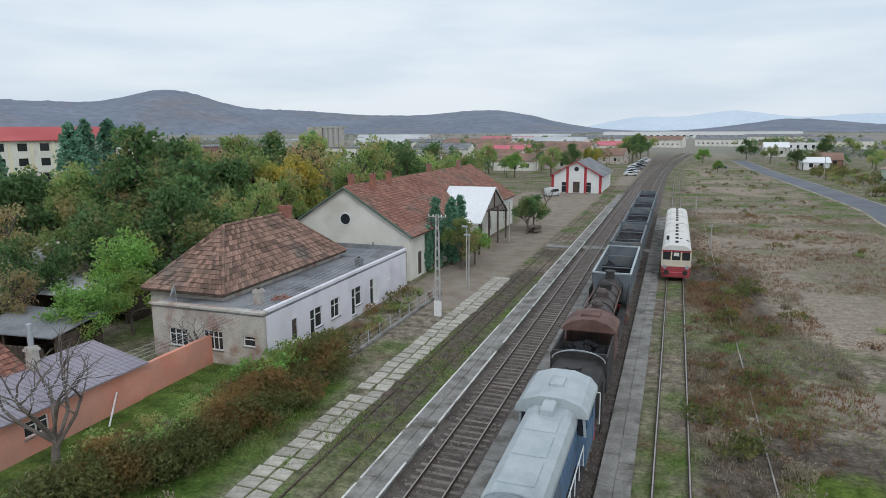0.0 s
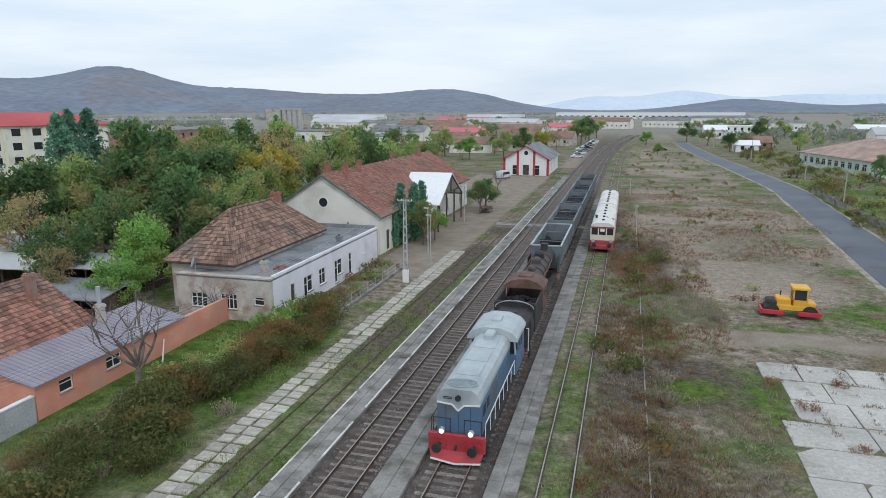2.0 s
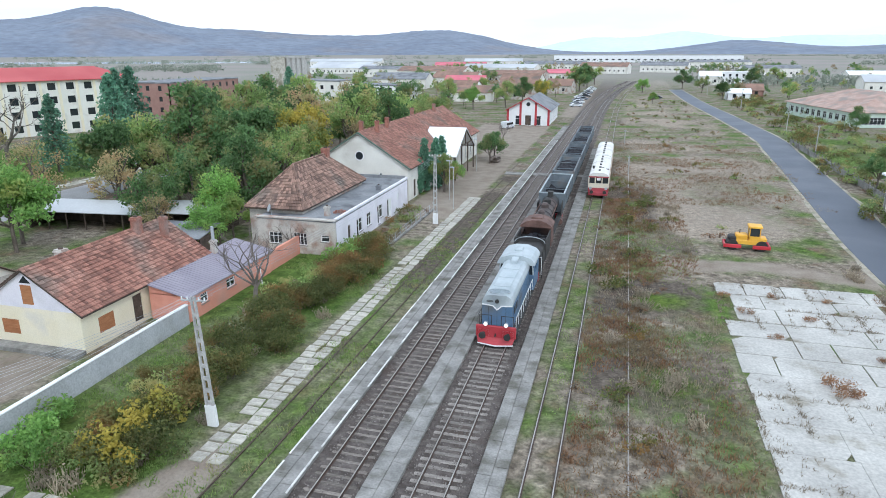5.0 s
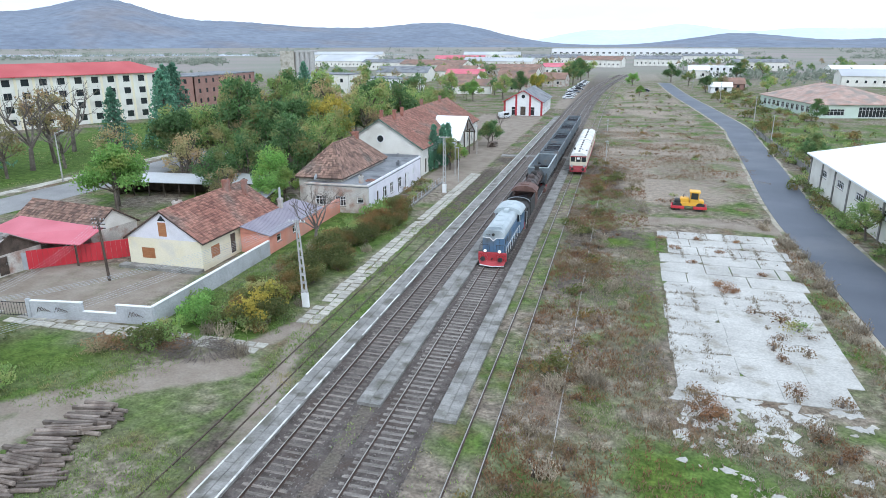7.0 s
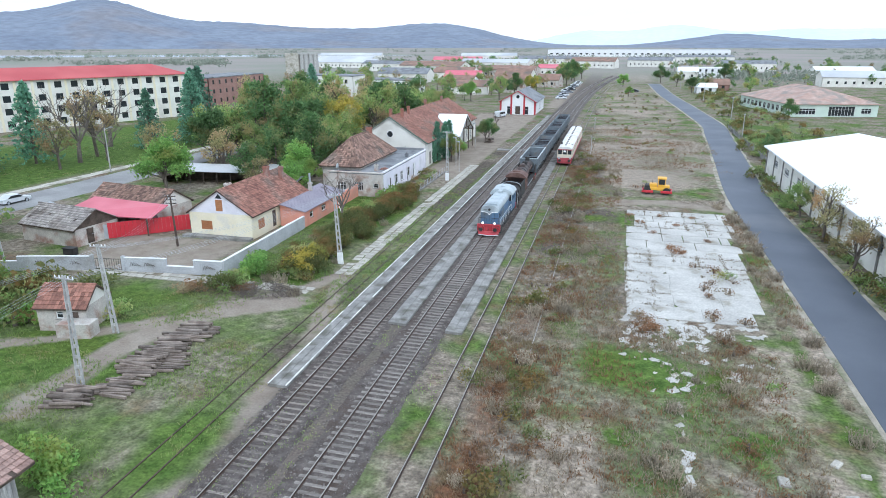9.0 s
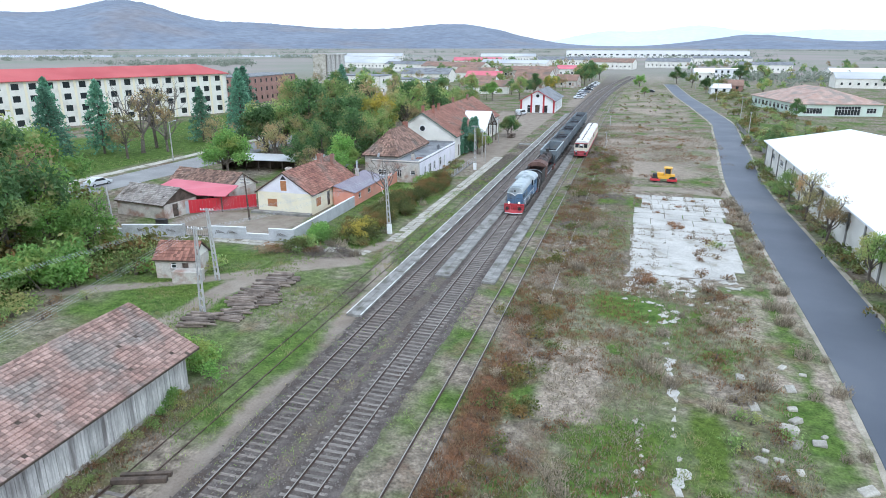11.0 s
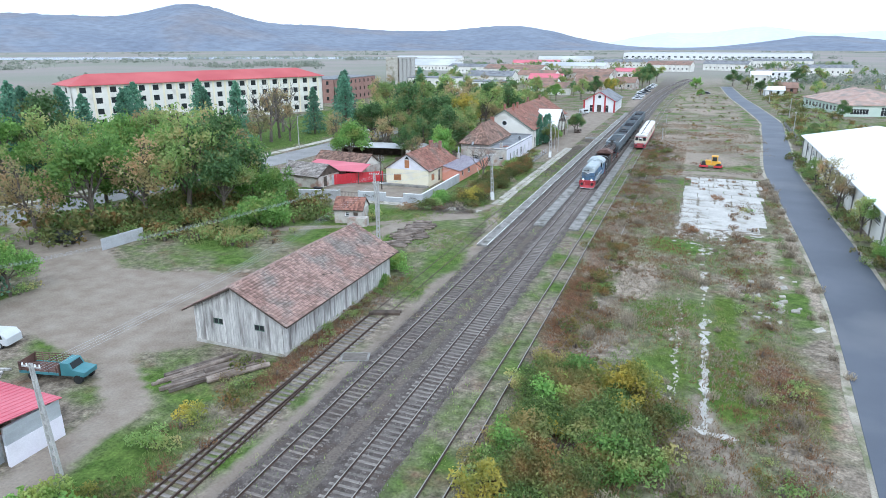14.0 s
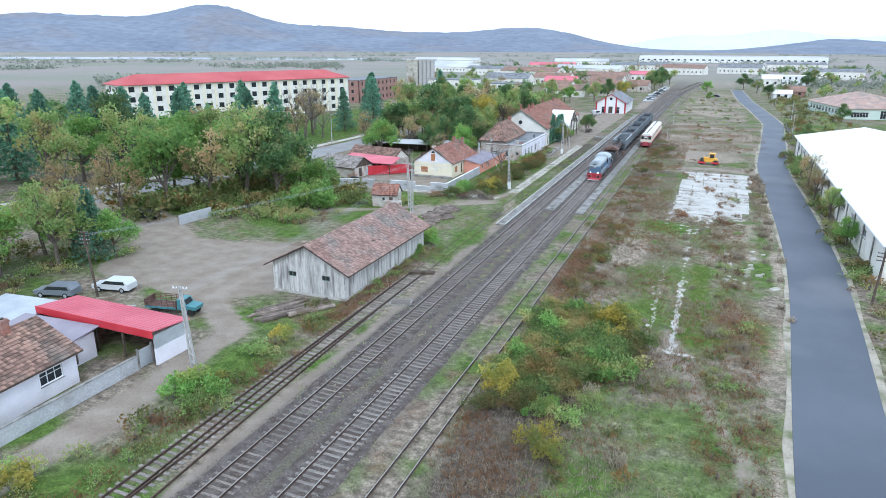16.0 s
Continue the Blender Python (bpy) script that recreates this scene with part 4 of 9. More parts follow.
def gable_roof(parent, w, d, h, rise, over, axis, tile_mat, tiles=True, tw=0.3, course=0.36, seed=0, under=WOODDARK, gaps=0.0, end_mat=None):
    """A gable roof over a plan w by d; axis: the direction of its ridge."""
    W, D = (w, d) if axis == 'y' else (d, w)
    rot = pose(0, 0, 0) if axis == 'y' else pose(0, 0, 0, 0, 0, 90)
    drop = rise / (W / 2) * over
    e = W / 2 + over
    y0, y1 = -D / 2 - over * 0.7, D / 2 + over * 0.7
    sh, tl = Mesh(), Mesh()
    for k, (el, er, rl, rr) in enumerate((((e, y0, h - drop), (e, y1, h - drop), (0, y0, h + rise), (0, y1, h + rise)), ((-e, y1, h - drop), (-e, y0, h - drop), (0, y1, h + rise), (0, y0, h + rise)))):
        up = Vector((0, 0, 0.12))
        el, er, rl, rr = (Vector(p) + up for p in (el, er, rl, rr))
        roof_shell(sh, el, er, rl, rr, 0.12)
        if tiles:
            tile_slope(tl, el, er, rl, rr, tw, course, seed=seed + k, gaps=gaps)
    r = part("roof", sh, under if tiles else tile_mat, parent, at=rot)
    if tiles:
        tagged(part("roof_tiles", tl, tile_mat, r), kind="stuff")
        ridge = Mesh()
        y = y0
        while y < y1 - 0.2:
            ridge.cyl((0, y, h + rise + 0.1), (0, y + 0.42, h + rise + 0.13), 0.13, 0.11, 8)
            y += 0.4
        part("ridge_tiles", ridge, tile_mat, r)
    # gable walls
    for y, s in ((-D / 2, 1), (D / 2 - 0.3, 1)):
        g = Mesh()
        g.loft([[(-W / 2, y + 0.3, h), (W / 2, y + 0.3, h), (0, y + 0.3, h + rise)], [(-W / 2, y, h), (W / 2, y, h), (0, y, h + rise)]][::1])
        part("gable", g, end_mat or PLASTER_CREAM, parent, at=rot)
    return r


def hip_roof(parent, w, d, h, rise, over, tile_mat, ridge=None, tiles=True, tw=0.3, course=0.36, seed=0, at=None):
    a, b = w / 2 + over, d / 2 + over
    rl = (ridge if ridge is not None else max(0.0, d - w)) / 2
    sw, se, ne, nw = (Vector(p) for p in ((-a, -b, h), (a, -b, h), (a, b, h), (-a, b, h)))
    r0, r1 = Vector((0, -rl, h + rise)), Vector((0, rl, h + rise))
    sh, tl = Mesh(), Mesh()
    lo = Vector((0, 0, -0.15))
    sh.add([sw, se, ne, nw, r0, r1, sw + lo, se + lo, ne + lo, nw + lo], [(0, 1, 4), (1, 2, 5, 4), (2, 3, 5), (3, 0, 4, 5), (9, 8, 7, 6), (0, 6, 7, 1), (1, 7, 8, 2), (2, 8, 9, 3), (3, 9, 6, 0)])
    r = part("roof", sh, WOODDARK if tiles else tile_mat, parent, at=at)
    if tiles:
        for k, q in enumerate(((sw, se, r0, r0), (se, ne, r0, r1), (ne, nw, r1, r1), (nw, sw, r1, r0))):
            tile_slope(tl, *q, tw, course, seed=seed + k)
        tagged(part("roof_tiles", tl, tile_mat, r), kind="stuff")
        hm = Mesh()
        for p, q in ((sw, r0), (se, r0), (ne, r1), (nw, r1), (r0, r1)):
            n = max(1, int((q - p).length / 0.4))
            for i in range(n):
                hm.cyl(p.lerp(q, i / n) + Vector((0, 0, 0.05)), p.lerp(q, (i + 1.05) / n) + Vector((0, 0, 0.07)), 0.13, 0.11, 7)
        part("ridge_tiles", hm, tile_mat, r)
    return r


def chimney(parent, x, y, z0, z1, w=0.46, material=BRICK):
    m = Mesh()
    m.box(x - w / 2, y - w / 2, z0, x + w / 2, y + w / 2, z1 - 0.25)
    m.box(x - w / 2 - 0.06, y - w / 2 - 0.06, z1 - 0.25, x + w / 2 + 0.06, y + w / 2 + 0.06, z1 - 0.1)
    m.box(x - w / 2, y - w / 2, z1 - 0.1, x + w / 2, y + w / 2, z1)
    c = part("chimney", m, material, parent)
    part("flue", Mesh().cyl((x, y, z1 - 0.02), (x, y, z1 + 0.12), w * 0.26, w * 0.24, 8), WOODDARK, c)
    return c


# low flat-roofed house with a hipped tile roof behind
h1 = thing("house", pose(-24.05, 38.8, 0), "run-down house with white front, flat roof and brown hipped tiles", "house")
W1, D1, H1 = 8.8, 23.6, 3.45
walls(h1, W1, D1, H1, {
    "e": [(3.2, 0.9, 3.9, 2.4, bpy.data.materials["dark_old_wood"]), (5.6, 0.25, 6.35, 2.4, 'win', 1), (6.35, 0.9, 7.3, 2.4, 'win', 1), (8.6, 0.9, 10.0, 2.4, 'win'), (12.0, 0.25, 12.75, 2.45, 'win', 1), (12.75, 0.9, 13.8, 2.45, 'win', 1), (15.4, 0.25, 16.2, 2.5, 'win', 1), (16.2, 0.25, 17.0, 2.5, WHITE), (19.0, 1.7, 19.9, 2.5, WHITE)],
    "s": [(1.3, 0.9, 2.8, 2.1, 'win', 3), (4.1, 0.9, 5.6, 2.2, 'win', 4), (7.2, 1.4, 8.1, 2.1, 'win', 1)]},
    {"s": PLASTER_OLD, "e": PLASTER_W, "n": PLASTER_OLD, "w": PLASTER_OLD}, frame_mat=WHITE)
roofm = Mesh().box(-W1 / 2 + 0.02, -D1 / 2 + 0.02, H1, W1 / 2 - 0.02, D1 / 2 - 0.02, H1 + 0.16)
part("flat_roof", roofm, TARROOF, h1, "grey bitumen flat roof")
part("cornice", Mesh().box(-W1 / 2 - 0.12, -D1 / 2 - 0.12, H1 + 0.16, W1 / 2 + 0.03, -D1 / 2 + 0.5, H1 + 0.3), PLASTER_OLD, h1)
part("parapet", Mesh().box(W1 / 2 - 0.32, -D1 / 2 + 0.5, H1 + 0.16, W1 / 2 - 0.01, D1 / 2, H1 + 0.36), PLASTER_W, h1)
part("parapet", Mesh().box(-W1 / 2 + 1, D1 / 2 - 0.3, H1 + 0.16, W1 / 2 - 0.32, D1 / 2, H1 + 0.55), TARROOF, h1)
hip_roof(h1, 6.3, 17.0, 0, 3.85, 0.3, TILE_OLD, ridge=7.8, tw=0.33, course=0.4, seed=20, at=pose(-3.25, -1.4, H1 + 0.7))
part("wing", Mesh().box(-6.4, -9.7, 0, -4.42, 7.0, H1 + 0.55), PLASTER_OLD, h1)
part("eave_wall", Mesh().box(-4.4, -9.75, H1 + 0.16, -0.15, 6.95, H1 + 0.6), PLASTER_OLD, h1)
chimney(h1, -3.2, 3.0, 6.4, 8.7, 0.8)
chimney(h1, 2.6, -9.6, H1 + 0.1, H1 + 1.2, 0.5, PLASTER_OLD)
chimney(h1, 3.2, 4.0, H1 + 0.1, H1 + 0.8, 0.5, TARROOF)
rub = Mesh()
rnd = random.Random(31)
for k in range(26):
    x, y, s = 3.2 + rnd.gauss(0, 0.35), -8.1 + rnd.gauss(0, 0.3), rnd.uniform(0.08, 0.16)
    rub.box(x, y, H1 + 0.14, x + s * 2, y + s, H1 + 0.2 + rnd.uniform(0.02, 0.35) * math.exp(-((x - 3.2) ** 2 + (y + 8.1) ** 2) * 3))
tagged(part("brick_rubble", rub, BRICK, h1, "heap of loose bricks on the flat roof"), kind="stuff")
part("satellite_dish", Mesh().cyl((-3.2, -10.8, H1 + 0.9), (-3.35, -10.95, H1 + 0.98), 0.05, 0.42, 14).cyl((-3.2, -10.8, H1), (-3.2, -10.8, H1 + 0.9), 0.03, 0.03, 6), GREYMETAL, h1)

# station building
st = thing("station_building", pose(-27.4, 75, 0), "long cream station building with red tile roof", "station building")
WS, DS, HS = 14.2, 44.0, 4.7
walls(st, WS, DS, HS, {
    "e": [(2.2, 0.2, 3.3, 2.6, WOODDARK), (5.0, 1.0, 6.1, 2.9, 'win'), (8.4, 1.0, 9.5, 2.9, 'win'), (12.0, 0.2, 13.2, 2.8, WOODDARK), (16, 1.0, 17.1, 2.9, 'win'), (25, 0.2, 26.4, 2.8, WOODDARK), (30, 1.0, 31.1, 2.9, 'win'), (34, 1.0, 35.1, 2.9, 'win'), (38, 1.0, 39.1, 2.9, 'win')],
    "s": [(9.9, 3.3, 10.3, 3.8, 'win', 1)], "n": [(4, 1, 5.2, 2.9, 'win'), (9, 1, 10.2, 2.9, 'win')]}, PLASTER_CREAM)
gable_roof(st, WS, DS, HS, 4.5, 0.45, 'y', TILE, seed=40, tw=0.3, course=0.38)
for bx in (-1, 1):
    part("bargeboard", Mesh().beam((bx * 7.55, -22.4, HS - 0.25), (0, -22.4, HS + 4.58), 0.16), mat("green_bargeboard", (0.10, 0.16, 0.12), (0.13, 0.19, 0.15)) if bx < 0 else bpy.data.materials["green_bargeboard"], st)
ring = Mesh()
for i in range(16):
    a, b = 2 * math.pi * i / 16, 2 * math.pi * (i + 1) / 16
    ring.beam((0.62 * math.cos(a), -22.06, 6.05 + 0.62 * math.sin(a)), (0.62 * math.cos(b), -22.06, 6.05 + 0.62 * math.sin(b)), 0.1)
rw = part("round_window", ring, WHITE, st, "small round gable window")
part("pane", Mesh().cyl((0, -22.03, 6.05), (0, -22.05, 6.05), 0.55, 0.55, 20), GLASS, rw)
for cx, cy in ((-1.0, -18.5), (0.9, -17.2), (0.7, -12.5), (-0.6, 4), (0.5, 14)):
    chimney(st, cx, cy, 8.2, 10.4, 0.52)
cp = new("canopy")
cp.parent = st
cp.matrix_basis = pose(7.1, 0.5, 0)
cm = Mesh()
roof_shell(cm, (-3.5, -7.0, 3.9), (2.9, -7.0, 3.9), (-3.5, 0, 7.7), (2.9, 0, 7.7), 0.1)
roof_shell(cm, (2.9, 7.0, 3.9), (-3.5, 7.0, 3.9), (2.9, 0, 7.7), (-3.5, 0, 7.7), 0.1)
part("canopy_roof", cm, WHITEROOF, cp, "white sheet metal porch roof")
tm = Mesh()
for a, b in (((2.7, -6.8, 3.85), (2.7, 0, 7.55)), ((2.7, 6.8, 3.85), (2.7, 0, 7.55)), ((2.7, -4.6, 5.0), (2.7, 4.6, 5.0)), ((2.7, 0, 5.0), (2.7, 0, 7.5)), ((2.7, -6.6, 3.85), (0.2, -6.6, 3.85)), ((2.7, 6.6, 3.85), (0.2, 6.6, 3.85))):
    tm.beam(a, b, 0.16)
part("truss", tm, WOODDARK, cp)
for y in (-6.6, -2.2, 2.2, 6.6):
    part("post", Mesh().box(2.5, y - 0.1, 0, 2.7, y + 0.1, 3.9 if abs(y) > 3 else 4.95), WOODDARK, cp)

# yellow gabled house
yh = thing("house", pose(-31.4, 9.1, 0), "pale yellow house with red tile gable roof and orange shutters", "house")
walls(yh, 8.4, 14.6, 3.0, {"s": [(1.5, 0.9, 3.0, 2.0, 'shut')], "e": [(1.5, 0.9, 3.0, 2.1, 'shut'), (5.0, 0.3, 6.0, 2.4, WOODDARK)], "w": [(4, 0.9, 5.2, 2.1, 'win')], "n": [(3, 0.9, 4.2, 2.1, 'win')]}, PLASTER_Y)
gable_roof(yh, 8.4, 14.6, 3.0, 2.75, 0.35, 'y', TILE, seed=60, tw=0.28, course=0.34, end_mat=PLASTER_W)
part("shutter", Mesh().box(-0.45, -7.34, 3.3, 0.45, -7.27, 4.7), WOODORANGE, yh, "narrow wooden attic shutter")
part("attic_window", Mesh().add([(-0.5, -7.32, 4.85), (0.5, -7.32, 4.85), (0, -7.32, 5.4)], [(0, 1, 2)]), GLASS, yh)
chimney(yh, 0.4, 3.6, 5.2, 6.9, 0.65)
chimney(yh, 1.6, 5.4, 4.6, 6.6, 0.5)
chimney(yh, -2.0, -2.0, 4.0, 5.6, 0.7, PLASTER_OLD)
part("plinth_terrace", Mesh().box(-4.9, -8.3, 0, 4.25, -7.33, 0.3), CONCRETE, yh)
part("porch_roof", Mesh().box(-5.0, -2.5, 2.6, -4.22, 3.5, 2.75), WOODDARK, yh)

# salmon outbuilding with a violet sheet roof, and its wall
oh = thing("outbuilding", pose(-25.3, 14.6, 0), "salmon orange outbuilding with low violet metal roof", "outbuilding")
walls(oh, 3.4, 12.4, 2.15, {"e": [(1.6, 0.9, 2.6, 1.7, 'win', 1), (5.2, 0.9, 6.5, 1.7, 'win', 2)]}, PLASTER_O)
rm = Mesh()
roof_shell(rm, (2.0, -6.5, 2.15), (2.0, 6.5, 2.15), (-2.0, -6.5, 3.05), (-2.0, 6.5, 3.05), 0.08)
rf = part("roof", rm, PURPLE, oh, "violet-grey corrugated sheet roof")
for i in range(38):
    y = -6.4 + i * 0.345
    part("roof_rib", Mesh().beam((1.98, y, 2.165), (-1.98, y, 3.065), 0.035), PURPLE, rf)
part("upper_wall", Mesh().add([(1.7, -6.2, 2.1), (-1.7, -6.2, 2.1), (-1.7, -6.2, 2.9), (1.7, -5.95, 2.1), (-1.7, -5.95, 2.1), (-1.7, -5.95, 2.9)], [(0, 2, 1), (3, 4, 5), (0, 3, 5, 2)]), PLASTER_O, oh)
ch = chimney(oh, -1.4, 2.2, 2.7, 4.1, 0.45, PLASTER_OLD)
part("flue_pipe", Mesh().cyl((-1.4, 2.2, 4.0), (-1.4, 2.2, 5.3), 0.14, 0.14, 10), GREYMETAL, ch, "silver spiral flue pipe")
solo("garden_wall", Mesh().box(-23.95, 20.85, 0, -23.7, 27.0, 1.9), PLASTER_O, "salmon orange boundary wall beside the old house", "wall", kind="structure")
solo("timber_prop", Mesh().beam((-23.6, 19.0, 1.1), (-22.5, 17.3, 0.06), 0.07), WHITE, "white pole leaning on the salmon wall", "pole")


def garden_wall(pts, h, material=WALLGREY, t=0.22, cope=WHITE, lows=(), label="grey rendered garden wall with white coping"):
    w = thing("garden_wall", pose(0, 0, 0), label, "wall", kind="structure")
    for k, (a, b) in enumerate(zip(pts[:-1], pts[1:])):
        a, b = Vector((*a, 0)), Vector((*b, 0))
        d = (b - a).normalized()
        n = Vector((-d.y, d.x, 0)) * t / 2
        hh = lows[k] if k < len(lows) else h
        q = [a - n, b - n, b + n, a + n]
        part("wall_panel", Mesh().loft([[tuple(p) for p in q], [tuple(p + Vector((0, 0, hh))) for p in q]]), material, w)
        q = [a - n * 1.4, b - n * 1.4, b + n * 1.4, a + n * 1.4]
        part("coping", Mesh().loft([[tuple(p + Vector((0, 0, hh))) for p in q], [tuple(p + Vector((0, 0, hh + 0.06))) for p in q]]), cope, w)
    return w


garden_wall([(-23.6, 8.2), (-23.6, 4), (-23.55, 0), (-23.5, -5), (-23.45, -10.4)], 1.55)
garden_wall([(-23.45, -10.4), (-26.6, -10.7), (-29.6, -11.0), (-34.2, -11.7)], 1.5, lows=(1.5, 0.75, 1.5))
garden_wall([(-37.6, -12.2), (-41, -13.0), (-45.2, -14.2)], 1.5)
garden_wall([(-45.2, -14.2), (-52, -16), (-58, -18)], 1.0)
# painted sprigs on the wall
sp = Mesh()
for cx, cy in ((-25.0, -10.65), (-31.5, -11.35), (-33.0, -11.6), (-39.4, -12.7), (-43, -13.65)):
    for k in range(4):
        a = k * 0.5 + 0.4
        sp.beam((cx - 0.55 + k * 0.3, cy - 0.13, 0.55 + 0.1 * k), (cx - 0.3 + k * 0.3, cy - 0.14, 0.95 + 0.14 * math.sin(a * 2)), 0.03)
        sp.beam((cx - 0.3 + k * 0.3, cy - 0.14, 0.95 + 0.14 * math.sin(a * 2)), (cx + 0.05 + k * 0.28, cy - 0.18, 0.75), 0.03)
solo("wall_sprig_ornament", sp, WOODDARK, "dark sprig ornaments on the grey garden wall", "ornament")
gate = thing("yard_gate", pose(-35.9, -12.0, 0, 0, 0, 8), "thin dark metal gate between wall posts", "gate")
for x in (-1.75, 1.7):
    part("post", Mesh().box(x - 0.15, -0.15, 0, x + 0.15, 0.15, 1.7), WALLGREY, gate)
for i in range(12):
    part("bar", Mesh().cyl((-1.4 + i * 0.255, 0, 0.15), (-1.4 + i * 0.255, 0, 1.35), 0.018, None, 5), BLACK, gate)
for z in (0.2, 1.3):
    part("rail", Mesh().box(-1.5, -0.02, z, 1.5, 0.02, z + 0.05), BLACK, gate)

# neighbour's yard: collapsing shed, rose roof, red fence
sk = thing("shed", pose(-49.3, -2.6, 0, 0, 0, -8), "collapsing plaster shed with holes in its grey tile roof", "shed")
walls(sk, 9.0, 6.0, 2.1, {"e": [(1.5, 0.1, 2.5, 1.9, WOODDARK)], "s": []}, PLASTER_OLD)
gable_roof(sk, 9.0, 6.0, 2.1, 1.7, 0.3, 'x', TILE_GREY, seed=80, gaps=0.02, end_mat=WOODDARK)
part("broken_sheet", Mesh().add([(-5.2, -1.2, 2.4), (-4.4, 1.0, 3.9), (-4.0, 1.6, 3.5), (-4.9, -0.4, 2.2), (-5.2, -1.2, 2.34), (-4.4, 1.0, 3.84), (-4.0, 1.6, 3.44), (-4.9, -0.4, 2.14)], [(0, 1, 2, 3), (7, 6, 5, 4)]), GREYMETAL, sk)
nh = thing("house", pose(-46.5, 6.5, 0, 0, 0, -8), "low house with weathered tiles and a rose-red lean-to roof", "house")
walls(nh, 12.0, 6.0, 2.6, {"s": [(2, 0.9, 3, 2, 'win'), (8, 0.1, 9, 2.1, WOODDARK)]}, PLASTER_OLD)
gable_roof(nh, 12.0, 6.0, 2.6, 1.9, 0.3, 'x', TILE_OLD, seed=90)
lm = Mesh()
roof_shell(lm, (-5.0, -8.2, 2.35), (7.6, -5.6, 2.35), (-5.0, -2.6, 3.35), (7.6, -2.6, 3.35), 0.08)
part("lean_to_roof", lm, REDROOF, nh, "rose-red sheet metal roof")
for x, y in ((-4.6, -7.8), (0, -6.9), (6.8, -5.5)):
    part("post", Mesh().box(x - 0.07, y - 0.07, 0, x + 0.07, y + 0.07, 2.4), WOODDARK, nh)
rfence = thing("sheet_fence", pose(-40.9, 1.0, 0, 0, 0, 42), "bright red sheet metal fence", "fence")
for i in range(20):
    part("panel", Mesh().box(-4.7 + i * 0.47, -0.03 - 0.02 * (i % 2), 0.05, -4.25 + i * 0.47, 0.03, 1.95), REDMETAL, rfence)
gfence = thing("sheet_fence", pose(-46.2, -2.9, 0, 0, 0, 20), "pale blue-grey sheet metal fence", "fence")
for i in range(8):
    part("panel", Mesh().box(-2 + i * 0.5, -0.03 - 0.02 * (i % 2), 0.05, -1.52 + i * 0.5, 0.03, 1.8), GREYMETAL, gfence)

# dark open sheds behind the gardens
for x, y, w, a, lab in ((-52.5, 31.0, 15.0, 6, "row of dark open sheds under pale sheet roof"), (-40.5, 33.5, 9.0, 6, "dark open lean-to with pale metal roof edge"), (-36.0, 24.5, 7.0, 4, "low dark garden shed with brown fence")):
    os_ = thing("open_shed", pose(x, y, 0, 0, 0, a), lab, "shed", "garden sheds")
    om = Mesh()
    roof_shell(om, (-w / 2, -2.2, 2.15), (w / 2, -2.2, 2.15), (-w / 2, 2.2, 2.7), (w / 2, 2.2, 2.7), 0.08)
    part("roof", om, FARROOF if y > 30 else TARROOF, os_)
    part("back_wall", Mesh().box(-w / 2 + 0.1, 1.9, 0, w / 2 - 0.1, 2.05, 2.5), WOODDARK, os_)
    for s in (-1, 1):
        part("side_wall", Mesh().box(s * (w / 2 - 0.15) - 0.06, -1.9, 0, s * (w / 2 - 0.15) + 0.06, 1.9, 2.1), WOODDARK, os_)
    for i in range(int(w / 2.5) + 1):
        part("post", Mesh().box(-w / 2 + 0.3 + i * 2.4, -2.0, 0, -w / 2 + 0.42 + i * 2.4, -1.88, 2.15), WOODDARK, os_)
back = thing("board_fence", pose(-37.5, 21.5, 0, 0, 0, 4), "dark brown board fence behind the houses", "fence")
for i in range(26):
    part("board", Mesh().box(-5.2 + i * 0.4, -0.03, 0.05, -4.84 + i * 0.4, 0.03, 1.7), WOODDARK, back)

# little roofed hut
hut = thing("hut", pose(-29.0, -23.9, 0, 0, 0, 12), "small crumbling white hut with red tiles", "hut")
walls(hut, 4.2, 3.4, 2.1, {"s": [(1.6, 1.1, 2.2, 1.7, 'win', 1), (2.8, 0.9, 3.5, 1.7, WOODDARK)]}, PLASTER_OLD)
gable_roof(hut, 4.2, 3.4, 2.1, 1.3, 0.25, 'x', TILE, seed=100)
part("annex", Mesh().box(0.2, -3.1, 0, 3.0, -1.71, 1.2), PLASTER_OLD, hut)

# wooden goods shed
bn = thing("goods_shed", pose(-17.6, -54.9, 0), "silver-grey wooden goods shed with pale weathered tiles", "shed")
WB, DB, HB = 8.9, 20.6, 3.35
for s in "sn":
    base = SIDES[s](WB, DB) @ pose(0, -0.06, 0)
    n = 36
    wdt = WB / n
    for i in range(n):
        x = (i + 0.5) * wdt
        top = HB + 2.25 * (1 - abs(x - WB / 2) / (WB / 2)) - 0.05
        if s == "s" and ((2.0 < x < 3.0) or (6.1 < x < 7.1)):
            part("board", Mesh().box(x - wdt / 2 + 0.008, 0, 0.25, x + wdt / 2 - 0.008, 0.05, 2.0), WOODGREY, bn, at=base)
            part("board", Mesh().box(x - wdt / 2 + 0.008, 0, 2.55, x + wdt / 2 - 0.008, 0.05, top), WOODGREY, bn, at=base)
        else:
            rr_ = random.Random(i * 7 + ord(s))
            part("board", Mesh().box(x - wdt / 2 + 0.006 + rr_.uniform(0, 0.012), rr_.uniform(-0.015, 0.015), 0.22 + rr_.uniform(-0.04, 0.05), x + wdt / 2 - 0.006, 0.05, top), WOODGREY, bn, at=base)
    if s == "s":
        for x0 in (2.0, 6.15):
            add_window(bn, base @ pose(0, -0.05, 0), x0, 2.0, x0 + 1.0, 2.55, bpy.data.materials["green_bargeboard"], 2, cross=False, sill=False)
